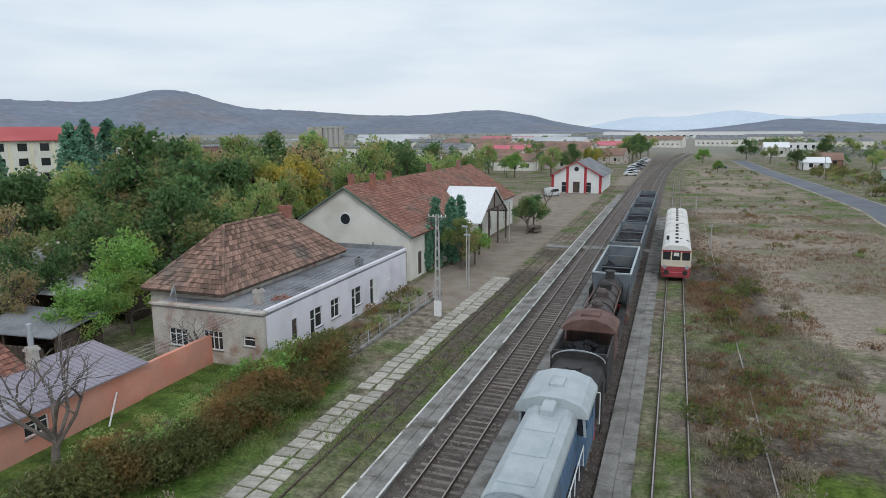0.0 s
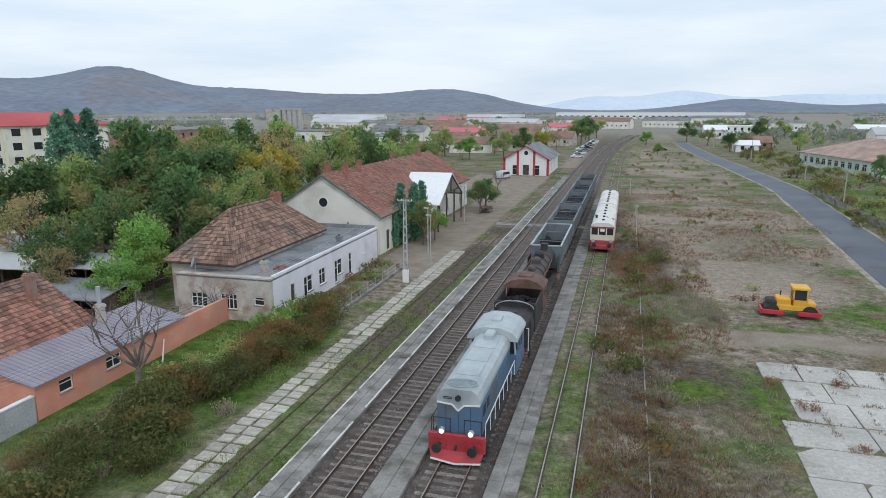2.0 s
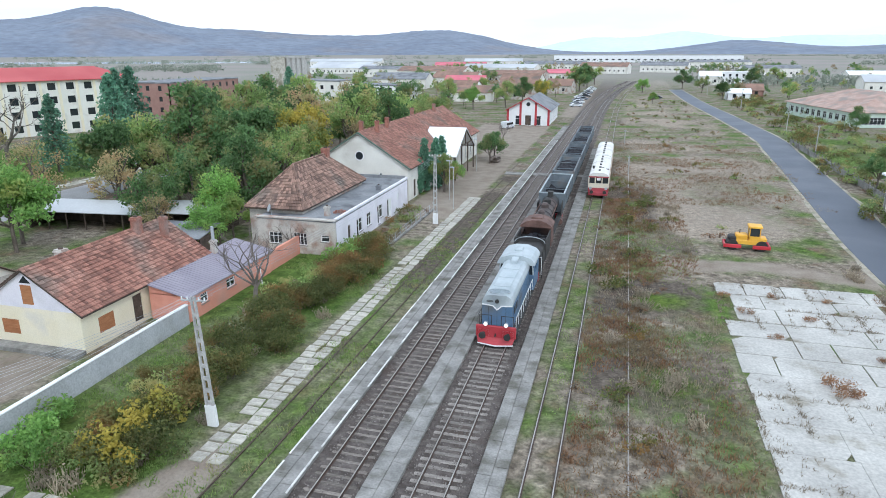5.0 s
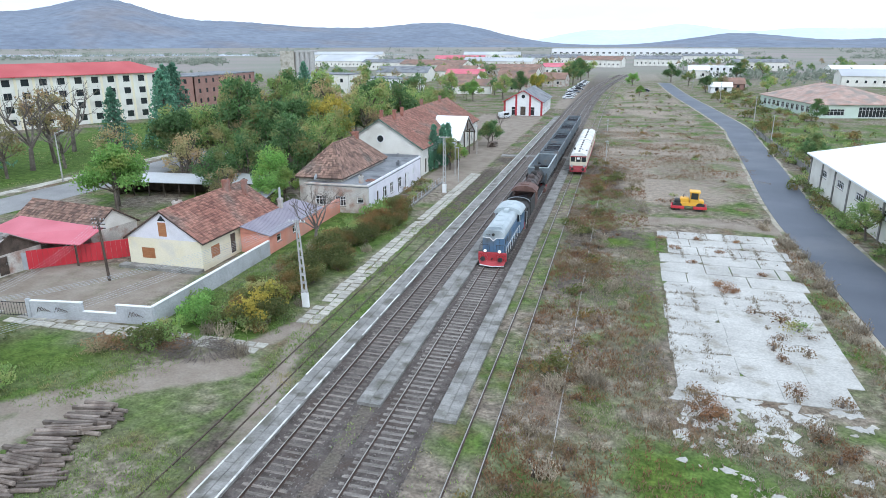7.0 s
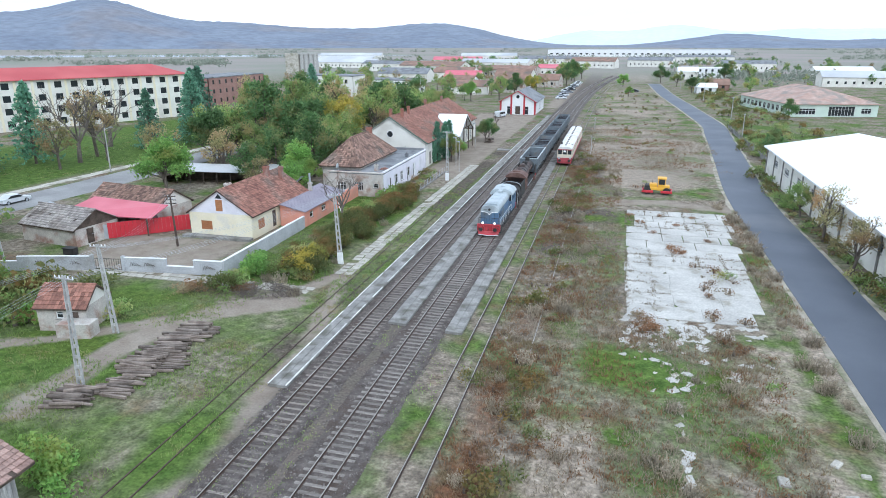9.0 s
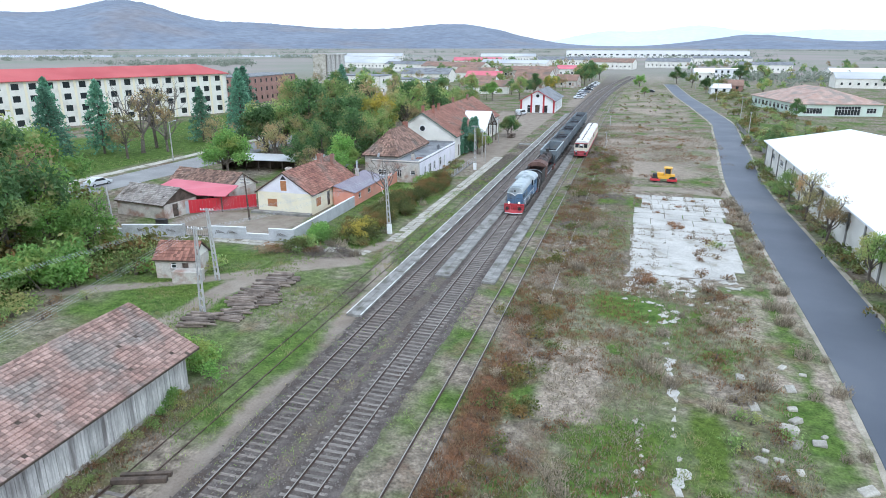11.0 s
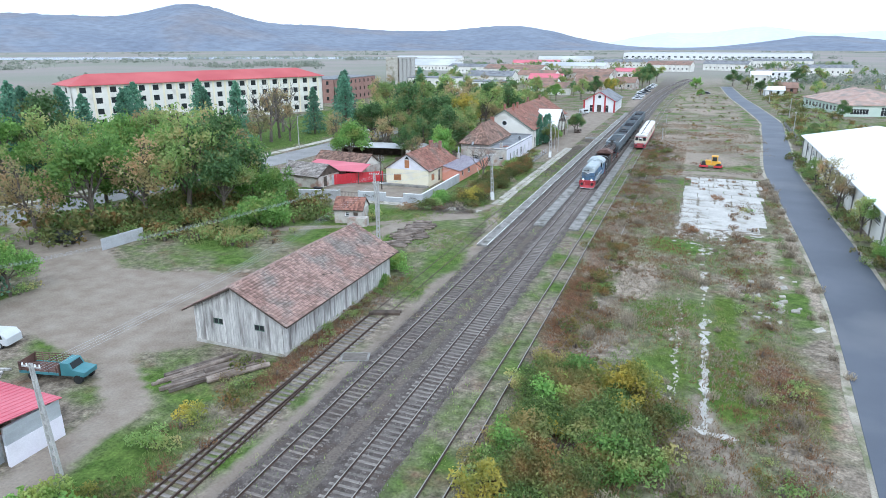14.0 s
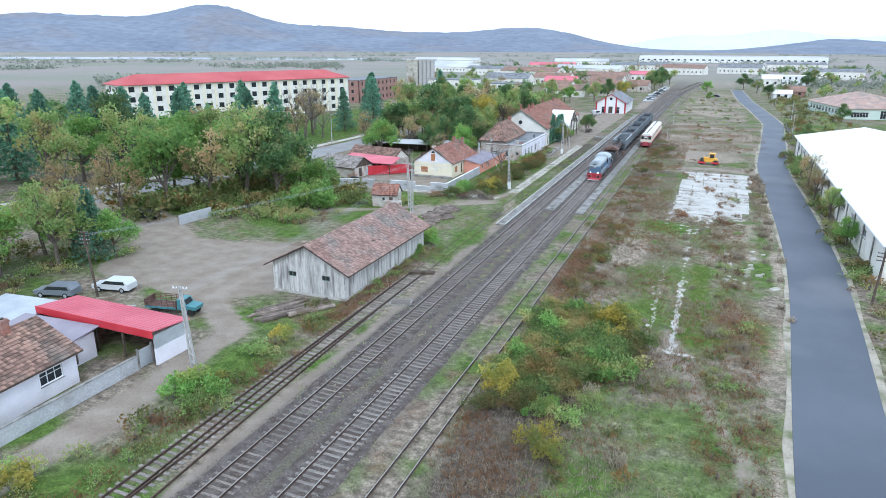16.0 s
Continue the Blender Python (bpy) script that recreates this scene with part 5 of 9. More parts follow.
for s in "ew":
    base = SIDES[s](WB, DB) @ pose(0, -0.06, 0)
    n = 82
    wdt = DB / n
    for i in range(n):
        x = (i + 0.5) * wdt
        rr_ = random.Random(i * 13 + ord(s))
        part("board", Mesh().box(x - wdt / 2 + 0.006 + rr_.uniform(0, 0.015), rr_.uniform(-0.015, 0.015), 0.3 + rr_.uniform(-0.05, 0.06), x + wdt / 2 - 0.006, 0.05, HB - 0.15), WOODGREY, bn, at=base)
    for x0 in (3.0, 9.0, 15.5):
        part("hatch", Mesh().box(x0, -0.05, 2.4, x0 + 0.9, -0.01, 2.9), WOODDARK, bn, at=base)
part("shed_core", Mesh().box(-WB / 2 + 0.06, -DB / 2 + 0.06, 0.05, WB / 2 - 0.06, DB / 2 - 0.06, HB - 0.1), WOODDARK, bn)
part("foundation", Mesh().box(-WB / 2 - 0.08, -DB / 2 - 0.08, -0.05, WB / 2 + 0.08, DB / 2 + 0.08, 0.3), SLABWHITE, bn)
gable_roof(bn, WB, DB, HB, 2.3, 0.85, 'y', TILE_SHED, seed=110, tw=0.26, course=0.3, end_mat=WOODDARK, gaps=0.006)

# walled compound with a white house and a red-roofed open shed
wh = thing("house", pose(-27.5, -95.0, 0, 0, 0, 3), "white house with turquoise end and old tile roof", "house")
walls(wh, 7.6, 12.6, 2.9, {"e": [(2.0, 0.9, 3.2, 2.2, 'win'), (9.3, 1.2, 11.3, 2.3, 'win', 3)], "n": [(2, 0.1, 3, 2.1, WOODDARK), (4.5, 0.9, 5.7, 2.1, 'win')]}, {"s": BLUEWALL, "e": PLASTER_W, "n": PLASTER_W, "w": PLASTER_W})
gable_roof(wh, 7.6, 12.6, 2.9, 2.0, 0.5, 'y', TILE_OLD, seed=130, tw=0.28, course=0.33)
chimney(wh, 0.2, 3.6, 4.4, 6.0, 0.6)
part("turquoise_bay", Mesh().box(3.81, -6.3, 0, 3.86, -2.6, 2.9), BLUEWALL, wh)
an = thing("outbuilding", pose(-30.5, -86.6, 0, 0, 0, 3), "low white outbuilding with grey sheet roof", "outbuilding")
walls(an, 8.0, 3.6, 2.3, {"e": [(0.8, 0.1, 1.7, 2.0, WOODDARK)], "s": []}, PLASTER_W)
am = Mesh()
roof_shell(am, (-4.2, -2.2, 2.35), (4.3, -2.2, 2.35), (-4.2, 2.2, 2.75), (4.3, 2.2, 2.75), 0.08)
part("roof", am, PURPLE, an)
rs = thing("open_shed", pose(-27.3, -81.9, 0, 0, 0, -1), "open shed with bright red metal roof and fascia", "shed")
sm = Mesh()
roof_shell(sm, (-7.0, -2.1, 3.2), (7.0, -2.1, 3.2), (-7.0, 2.1, 2.75), (7.0, 2.1, 2.75), 0.06)
rs_r = part("roof", sm, REDROOF, rs, "rose red sheet roof")
for i in range(30):
    x = -6.8 + i * 0.47
    part("roof_rib", Mesh().beam((x, -2.1, 3.215), (x, 2.1, 2.765), 0.03), REDROOF, rs_r)
part("fascia", Mesh().box(-7.05, -2.2, 2.55, 7.0, -2.12, 3.22), REDMETAL, rs, "bright red fascia")
part("end_wall", Mesh().box(6.7, -1.9, 0, 6.95, 1.9, 1.5), PLASTER_W, rs)
for i in range(5):
    part("cladding", Mesh().box(6.72, -1.9, 1.5 + i * 0.26, 6.93 - 0.02 * (i % 2), 1.9, 1.76 + i * 0.26 if i < 4 else 2.7), GREYMETAL, rs)
part("back_wall", Mesh().box(-6.8, 1.7, 0, 6.7, 1.9, 2.7), PLASTER_OLD, rs)
for x in (-6.8, -3.4, 0, 3.2):
    part("post", Mesh().box(x - 0.08, -1.95, 0, x + 0.08, -1.8, 3.0), WOODDARK, rs)
lt = thing("lean_to", pose(-37.5, -84.5, 0, 0, 0, 6), "lean-to under grey corrugated sheets", "shed")
lm = Mesh()
roof_shell(lm, (-3.5, -2.5, 2.3), (3.2, -2.5, 2.3), (-3.5, 3.0, 2.7), (3.2, 3.0, 2.7), 0.07)
part("roof", lm, GREYMETAL, lt)
part("wall", Mesh().box(-3.3, -2.3, 0, 3.0, 2.6, 2.2), PLASTER_OLD, lt)
garden_wall([(-21.3, -85.2), (-21.3, -89), (-21.3, -93), (-21.3, -97), (-21.2, -110)], 1.25, WALLGREY, cope=CONCRETE, label="grey concrete panel wall along the lane")
yg = thing("yard_gate", pose(-21.2, -84.4, 0, 0, 0, 90), "grey metal yard gate", "gate")
part("leaf", Mesh().box(-0.65, -0.03, 0.1, 0.65, 0.03, 1.7), GREYMETAL, yg)
for x in (-0.75, 0.75):
    part("post", Mesh().box(x - 0.08, -0.08, 0, x + 0.08, 0.08, 1.9), CONCRETE, yg)

# white and red building behind the forecourt
rb = thing("railway_building", pose(-17.7, 163, 0), "white building with dark red quoins and grey roof", "building")
walls(rb, 11.4, 24, 4.2, {"s": [(2.2, 0.1, 3.4, 2.6, 'win', 1), (4.9, 0.1, 6.5, 2.7, WOODDARK), (8.0, 0.1, 9.2, 2.6, 'win', 1)], "e": [(3 + 4 * i, 1, 4.2 + 4 * i, 2.8, 'win') for i in range(5)], "w": [(3 + 4 * i, 1, 4.2 + 4 * i, 2.8, 'win') for i in range(5)]}, WHITE)
gable_roof(rb, 11.4, 24, 4.2, 3.2, 0.6, 'y', TARROOF, tiles=False, end_mat=WHITE)
for x, z in ((-5.6, 4.2), (-2.1, 6.1), (2.1, 6.1), (5.6, 4.2)):
    part("quoin", Mesh().box(x - 0.3, -12.06, 0, x + 0.3, -12.003, z), REDPAINT, rb, "dark red painted strip")
for s in (-1, 1):
    part("verge_board", Mesh().beam((s * 6.2, -12.5, 3.95), (0, -12.5, 7.45), 0.22), REDPAINT, rb)
part("round_window", Mesh().cyl((0, -12.02, 5.7), (0, -12.07, 5.7), 0.55, 0.55, 16), GLASS, rb)

# large hall on the far side of the road
hl = thing("warehouse", pose(54.4, 12, 0), "large pale warehouse with white metal roof", "warehouse")
walls(hl, 28, 100, 4.9, {"w": [(6 + 8 * i, 2.6, 9 + 8 * i, 3.6, 'win', 4) for i in range(11)], "n": [(10, 0.1, 14, 3.6, GREYMETAL)]}, PLASTER_CREAM)
hm = Mesh()
roof_shell(hm, (-14.6, -50.6, 4.95), (-14.6, 50.6, 4.95), (0, -50.6, 7.6), (0, 50.6, 7.6), 0.2)
roof_shell(hm, (14.6, 50.6, 4.95), (14.6, -50.6, 4.95), (0, 50.6, 7.6), (0, -50.6, 7.6), 0.2)
part("roof", hm, WHITEROOF, hl, "white sheet roof")
for y in (-50, 49.8):
    part("gable", Mesh().loft([[(-14, y + 0.2, 4.9), (14, y + 0.2, 4.9), (0, y + 0.2, 7.4)], [(-14, y, 4.9), (14, y, 4.9), (0, y, 7.4)]]), PLASTER_CREAM, hl)
for i in range(17):
    part("pilaster", Mesh().box(-14.12, -50 + i * 6.2, 0, -13.99, -49.6 + i * 6.2, 4.85), CONCRETE, hl)

# school-like building with a broad tile roof
gb = thing("school_building", pose(75, 187, 0, 0, 0, 12), "pale green low building with wide red hipped roof", "building")
walls(gb, 27, 40, 3.8, {"s": [(2, 0.8, 8, 2.6, 'win', 6), (12, 0.3, 20, 3.2, 'win', 8), (22, 1, 25, 2.6, 'win', 3)], "w": [(3 + 3.4 * i, 1.2, 5 + 3.4 * i, 2.9, 'win') for i in range(10)]}, PLASTER_GREEN)
hip_roof(gb, 27, 40, 3.95, 4.6, 0.6, TILE_PALE, ridge=16, tiles=False)


# ---- larger blocks further off ----
def block(name, m, w, d, h, storeys, bay, wall_mat, label, roof="flat", roof_mat=TARROOF, rise=2.6, sides="se", category="building", win=(1.3, 1.5), pad=1.2, group=""):
    """A block of storeys with a grid of real windows on the sides that face the yard."""
    b = thing(name, m, label, category, group)
    ops = {}
    fh = h / storeys
    for s in sides:
        length = w if s in "sn" else d
        n = max(1, int((length - 2 * pad) / bay))
        st_ = (length - 2 * pad) / n
        ops[s] = [(pad + st_ * (i + 0.5) - win[0] / 2, fh * k + fh * 0.32, pad + st_ * (i + 0.5) + win[0] / 2, fh * k + fh * 0.32 + win[1], 'pane') for i in range(n) for k in range(storeys)]
    for s in "senw":
        base = SIDES[s](w, d)
        length = w if s in "sn" else d
        o = ops.get(s, [])
        part("wall", wall_panel(length, h, [q[:4] for q in o], 0.3), wall_mat, b, at=base)
        for q in o:
            wn_ = part("window", Mesh().box(q[0], 0.16, q[1], q[2], 0.2, q[3]), GLASS, b, at=base)
    if roof == "hip":
        hip_roof(b, w, d, h + 0.16, rise, 0.7, roof_mat, tiles=False)
    elif roof == "gable":
        gable_roof(b, w, d, h, rise, 0.4, 'y' if d > w else 'x', roof_mat, tiles=False, end_mat=wall_mat)
    else:
        part("roof", Mesh().box(-w / 2 - 0.15, -d / 2 - 0.15, h, w / 2 + 0.15, d / 2 + 0.15, h + 0.35), roof_mat, b)
    return b


bb = block("school_block", pose(-145.4, 84.8, 0, 0, 0, -23.9), 14, 90, 13.0, 4, 4.3, PLASTER_CREAM, "long four-storey cream building with red roof", "hip", REDROOF2, 3.0, "se", win=(1.9, 1.7))
for i in range(21):
    part("pilaster", Mesh().box(7.003, -43.3 + i * 4.3, 0, 7.15, -42.7 + i * 4.3, 12.9), PLASTER_Y, bb)
block("brick_building", pose(-140, 172, 0), 16, 40, 10.0, 3, 4.0, BRICKWALL, "three-storey dull red brick building", "flat", TARROOF, sides="se")
block("office_building", pose(-86, 227, 0, 0, 0, -8), 24, 16, 6.4, 2, 3.6, WHITE, "white two-storey flat-roofed building", "flat", TARROOF, sides="se", win=(1.9, 1.5))
block("office_building", pose(-108, 212, 0, 0, 0, -4), 24, 14, 8.6, 2, 4.2, PLASTER_CREAM, "cream industrial building with flat roof", "flat", TARROOF, sides="se")
silo = thing("silo", pose(-163, 292, 0, 0, 0, 8), "tall grey concrete grain silo with cylinders", "silo")
part("tower", Mesh().box(-8.5, -5, 0, -0.8, 5, 16.6), FLAG, silo)
for i in range(4):
    part("cylinder", Mesh().cyl((0.7 + 2.7 * i, -3.0, 0), (0.7 + 2.7 * i, -3.0, 16.0), 1.4, None, 16), POLE, silo)
part("head_house", Mesh().box(-0.8, -4.4, 15.9, 10.4, 1.5, 16.9), POLE, silo)
block("factory_hall", pose(34, 1065, 0, 0, 0, -2), 272, 60, 10, 1, 9.0, WHITE, "very long white factory hall on the plain", "flat", FARROOF, sides="s", win=(4, 2))
block("house", pose(66, 400, 0), 28, 12, 6.5, 2, 3.4, WHITE, "white two-storey house with flat roof", "flat", WHITE, sides="sw")
block("house", pose(54, 385, 0), 12, 10, 5.0, 1, 3.4, PLASTER_CREAM, "white gabled house beside the road", "gable", WHITEROOF, 2.4, sides="sw")
block("house", pose(52, 265, 0), 9, 7, 2.8, 1, 3.0, WHITE, "small white house with pale roof", "gable", WHITEROOF, 1.6, sides="sw")
block("house", pose(60, 285, 0), 9, 8, 3.0, 1, 3.0, BRICKWALL, "small brick house with dark tile roof", "gable", TILE_OLD, 2.4, sides="sw")
rnd = random.Random(77)
for k, (x, y, w, d, h, rm_, wm) in enumerate([(-52, 236, 16, 10, 3.6, TILE_OLD, PLASTER_CREAM), (-36, 250, 14, 9, 3.6, TILE_OLD, PLASTER_OLD), (-62, 262, 14, 10, 4.2, TILE_OLD, WHITE), (-40, 282, 18, 10, 4.0, TILE_OLD, PLASTER_CREAM), (-22, 292, 12, 9, 3.8, TILE_OLD, PLASTER_OLD), (-70, 300, 20, 12, 4.5, REDROOF, PLASTER_CREAM), (-46, 330, 22, 10, 4.5, TILE_OLD, PLASTER_CREAM), (-84, 340, 26, 14, 5, TILE_OLD, PLASTER_CREAM), (-110, 320, 30, 16, 5, TARROOF, PLASTER_CREAM), (-60, 390, 40, 16, 5, TILE_OLD, PLASTER_OLD), (-120, 420, 50, 18, 6, TILE_OLD, PLASTER_CREAM), (-30, 420, 26, 14, 5, REDROOF, PLASTER_CREAM), (-170, 460, 40, 16, 6, TARROOF, PLASTER_CREAM), (-90, 510, 60, 20, 6, FARROOF, PLASTER_CREAM), (-230, 520, 60, 16, 5, FARROOF, PLASTER_CREAM), (-10, 560, 40, 16, 6, TILE_OLD, PLASTER_CREAM), (-60, 640, 60, 18, 6, TARROOF, PLASTER_CREAM), (-150, 620, 50, 16, 5, REDROOF, PLASTER_CREAM), (-280, 640, 70, 18, 5, FARROOF, PLASTER_CREAM), (40, 600, 40, 18, 6, TARROOF, PLASTER_CREAM), (110, 520, 40, 16, 6, TARROOF, PLASTER_CREAM), (130, 330, 30, 14, 5, FARROOF, PLASTER_CREAM), (150, 420, 34, 16, 5, WHITEROOF, PLASTER_CREAM), (95, 700, 60, 20, 7, TARROOF, PLASTER_CREAM), (-330, 760, 90, 20, 6, FARROOF, PLASTER_CREAM), (-150, 790, 70, 20, 6, FARROOF, PLASTER_CREAM)] ):
    block("town_house" if w < 24 else "workshop_hall", pose(x, y, 0, 0, 0, rnd.uniform(-14, 14)), w, d, h, 1, 3.6, wm, "distant low house with pitched roof among trees" if w < 24 else "distant long low hall", "gable", rm_, rnd.uniform(2.0, 3.2), sides="s", group="town houses" if w < 24 else "distant halls", category="house" if w < 24 else "hall", win=(1.1, 1.3))
solo("lake_water", Mesh().add([(-1500, 700, 0.03), (-1300, 620, 0.03), (-900, 800, 0.03), (-500, 960, 0.03), (-330, 1060, 0.03), (-480, 1085, 0.03), (-800, 1000, 0.03), (-1200, 880, 0.03)], [tuple(range(8))]), WATER, "strip of pale water on the plain", "lake", kind="structure")


# ---- rolling stock ----
def wheelset(parent, y, r=0.5, material=BLACK, z0=0.21):
    for s in (-0.75, 0.75):
        m = Mesh()
        m.cyl((s - 0.06, y, z0 + r), (s + 0.06, y, z0 + r), r, r, 20)
        w = part("wheel", m, material, parent)
        part("hub", Mesh().cyl((s * 1.09 - 0.03, y, z0 + r), (s * 1.09 + 0.03, y, z0 + r), 0.14, None, 10), RUST, w)
    part("axle", Mesh().cyl((-0.75, y, z0 + r), (0.75, y, z0 + r), 0.08, None, 8), material, parent)


def bogie(parent, y, base=2.0, r=0.46, name="bogie"):
    b = new(name)
    b.parent = parent
    b.matrix_basis = pose(0, y, 0)
    for s in (-1, 1):
        m = Mesh()
        m.cbox(s * 1.02 - 0.09, -base / 2 - 0.5, 0.5, s * 1.02 + 0.09, base / 2 + 0.5, 0.85, 0.05)
        for q in (-base / 2, base / 2):
            m.cbox(s * 1.05 - 0.12, q - 0.2, 0.5, s * 1.05 + 0.12, q + 0.2, 0.9, 0.04)
        part("side_frame", m, BLACK, b)
    wheelset(b, -base / 2, r)
    wheelset(b, base / 2, r)
    return b


def buffers(parent, y, d, material=BLACK, ring=None, z=1.05):
    for s in (-0.875, 0.875):
        m = Mesh()
        m.cyl((s, y, z), (s, y + d * 0.35, z), 0.11, 0.11, 12)
        m.cyl((s, y + d * 0.35, z), (s, y + d * 0.42, z), 0.24, 0.24, 18)
        b = part("buffer", m, material, parent)
        if ring:
            q = Mesh()
            for a in range(4):
                c = [(-0.36, -0.26), (0.36, -0.26), (0.36, 0.26), (-0.36, 0.26)]
                p0, p1 = c[a], c[(a + 1) % 4]
                q.beam((s + p0[0], y + d * 0.05, z + p0[1]), (s + p1[0], y + d * 0.05, z + p1[1]), 0.06)
            part("warning_outline", q, ring, b, "white outline round the buffer")


def diesel(y):
    d = thing("diesel_locomotive", pose(0, y, 0), "blue and light grey diesel hood locomotive with red front", "locomotive")
    L_ = 13.6
    part("underframe", Mesh().cbox(-1.4, 0.7, 0.98, 1.4, L_ - 0.7, 1.28, 0.05), BLACK, d)
    for f, s in ((0.62, -1), (L_ - 0.62, 1)):
        y0, y1 = (f - 0.1, f + 0.1)
        part("buffer_beam", Mesh().cbox(-1.42, y0, 0.78, 1.42, y1, 1.62, 0.05), REDPAINT, d, "dark red buffer beam")
        buffers(d, f, 1.4 * s, BLACK, WHITE if s < 0 else None)
    part("plough", Mesh().loft([[(-1.35, 0.5, 0.78), (1.35, 0.5, 0.78), (1.35, 0.68, 0.78), (-1.35, 0.68, 0.78)][::-1], [(-1.2, 0.3, 0.38), (0, 0.12, 0.32), (1.2, 0.3, 0.38), (0, 0.6, 0.38)][::-1]]), REDPAINT, d)
    part("plough_edge", Mesh().beam((-1.25, 0.3, 0.37), (0, 0.12, 0.31), 0.07).beam((0, 0.12, 0.31), (1.25, 0.3, 0.37), 0.07), WHITE, d, "white lower edge")
    part("coupling_hook", Mesh().beam((0, 0.52, 1.05), (0, 0.22, 0.98), 0.09), BLACK, d)
    # long hood: blue sides, grey rounded top
    w = 1.06
    part("hood_side", Mesh().along_y([(-w, 1.28), (w, 1.28), (w, 3.05), (-w, 3.05)], 0.9, 9.3), LOCO_BLUE, d, "faded blue engine hood")
    top = [(w + 0.02, 3.05), (w + 0.02, 3.3), (w - 0.12, 3.62), (w - 0.4, 3.8), (-w + 0.4, 3.8), (-w + 0.12, 3.62), (-w - 0.02, 3.3), (-w - 0.02, 3.05)]
    part("hood_roof", Mesh().along_y(top, 0.88, 9.3), LOCO_GREY, d, "light grey rounded hood top")
    part("front_trim", Mesh().beam((-w, 0.87, 3.08), (-0.3, 0.86, 3.02), 0.07).beam((-0.3, 0.86, 3.02), (0, 0.86, 2.72), 0.07).beam((0, 0.86, 2.72), (0.3, 0.86, 3.02), 0.07).beam((0.3, 0.86, 3.02), (w, 0.87, 3.08), 0.07), WHITE, d)
    part("front_panel", Mesh().add([(-0.3, 0.872, 3.05), (0.3, 0.872, 3.05), (0, 0.872, 2.74)], [(0, 2, 1)]), LOCO_GREY, d)
    part("top_lamp", Mesh().cyl((0, 0.75, 3.38), (0, 0.9, 3.38), 0.14, 0.14, 14), BLACK, d)
    part("number_bars", Mesh().box(-0.75, 0.865, 3.36, -0.3, 0.88, 3.4).box(-0.75, 0.865, 3.28, -0.3, 0.88, 3.32), BLACK, d)
    for s in (-0.72, 0.72):
        hl_ = part("headlight", Mesh().cyl((s, 0.42, 1.78), (s, 0.62, 1.78), 0.15, 0.15, 14), GREYMETAL, d)
        e, n_, l_, b_ = shader("headlight_glow") if "headlight_glow" not in bpy.data.materials else (bpy.data.materials["headlight_glow"], None, None, bpy.data.materials["headlight_glow"].node_tree.nodes["Principled BSDF"])
        b_.inputs["Emission Color"].default_value = (1, 0.93, 0.78, 1)
        b_.inputs["Emission Strength"].default_value = 3.0
        part("lens", Mesh().cyl((s, 0.40, 1.78), (s, 0.415, 1.78), 0.11, 0.11, 14), e, hl_, "lit lens")
    for i in range(3):
        x = -0.62 + i * 0.62
        part("door_seam", Mesh().box(x - 0.012, 0.885, 1.35, x + 0.012, 0.905, 2.9), BLACK, d)
    for s in (-1, 1):
        for i in range(9):
            yy = 1.5 + i * 0.86
            dr = part("hood_door", Mesh().box(s * w - 0.02, yy, 1.4, s * w + 0.025, yy + 0.8, 2.9), LOCO_BLUE, d)
            sl = Mesh()
            for k in range(6):
                sl.box(s * (w + 0.02) - 0.012, yy + 0.1, 2.2 + k * 0.1, s * (w + 0.02) + 0.02, yy + 0.7, 2.26 + k * 0.1)
            part("louvre", sl, BLACK if i in (0, 1) else LOCO_BLUE, dr)
        hr = Mesh()
        hr.cyl((s * 1.36, 0.9, 2.2), (s * 1.36, 9.3, 2.2), 0.025, None, 6)
        for i in range(8):
            hr.cyl((s * 1.36, 0.9 + i * 1.2, 1.28), (s * 1.36, 0.9 + i * 1.2, 2.2), 0.022, None, 6)
        part("handrail", hr, WHITE if s > 0 else BLACK, d)
        st_ = Mesh()
        for z in (0.42, 0.7, 0.98):
            st_.box(s * 1.38 - 0.14, 0.95, z, s * 1.38 + 0.1, 1.5, z + 0.04)
        part("steps", st_, BLACK, d)
        part("fuel_tank", Mesh().cbox(min(s * 0.5, s * 1.25), 5.2, 0.45, max(s * 0.5, s * 1.25), 8.2, 0.98, 0.08), BLACK, d)
        fr = Mesh()
        fr.cyl((s * 1.2, 0.7, 1.6), (s * 1.2, 0.7, 2.35), 0.025, None, 6).cyl((s * 1.2, 0.7, 2.35), (s * 0.35, 0.7, 2.35), 0.025, None, 6).cyl((s * 0.35, 0.7, 2.35), (s * 0.35, 0.7, 1.6), 0.025, None, 6)
        part("front_rail", fr, BLACK, d)
    # oval fan opening and roof hatches
    ov = Mesh()
    pts = [(0.78 * math.cos(2 * math.pi * i / 24), 1.65 + 0.5 * math.sin(2 * math.pi * i / 24)) for i in range(24)]
    for a, b in zip(pts, pts[1:] + pts[:1]):
        ov.beam((a[0], a[1], 3.82), (b[0], b[1], 3.82), 0.06)
    fan = part("fan_ring", ov, LOCO_GREY, d)
    part("fan_grille", Mesh().add([(x, y_, 3.806) for x, y_ in pts], [tuple(range(24))]), mat("fan_grille_grey", (0.2, 0.24, 0.26), (0.28, 0.32, 0.34), 4, 30), fan, "grey oval fan grille")
    for i in range(3):
        part("roof_hatch", Mesh().cbox(-0.62, 2.7 + i * 2.0, 3.78, 0.62, 4.4 + i * 2.0, 3.85, 0.02), LOCO_GREY, d)
    part("exhaust", Mesh().cbox(-0.28, 8.0, 3.78, 0.28, 9.0, 4.15, 0.06), LOCO_GREY, d)
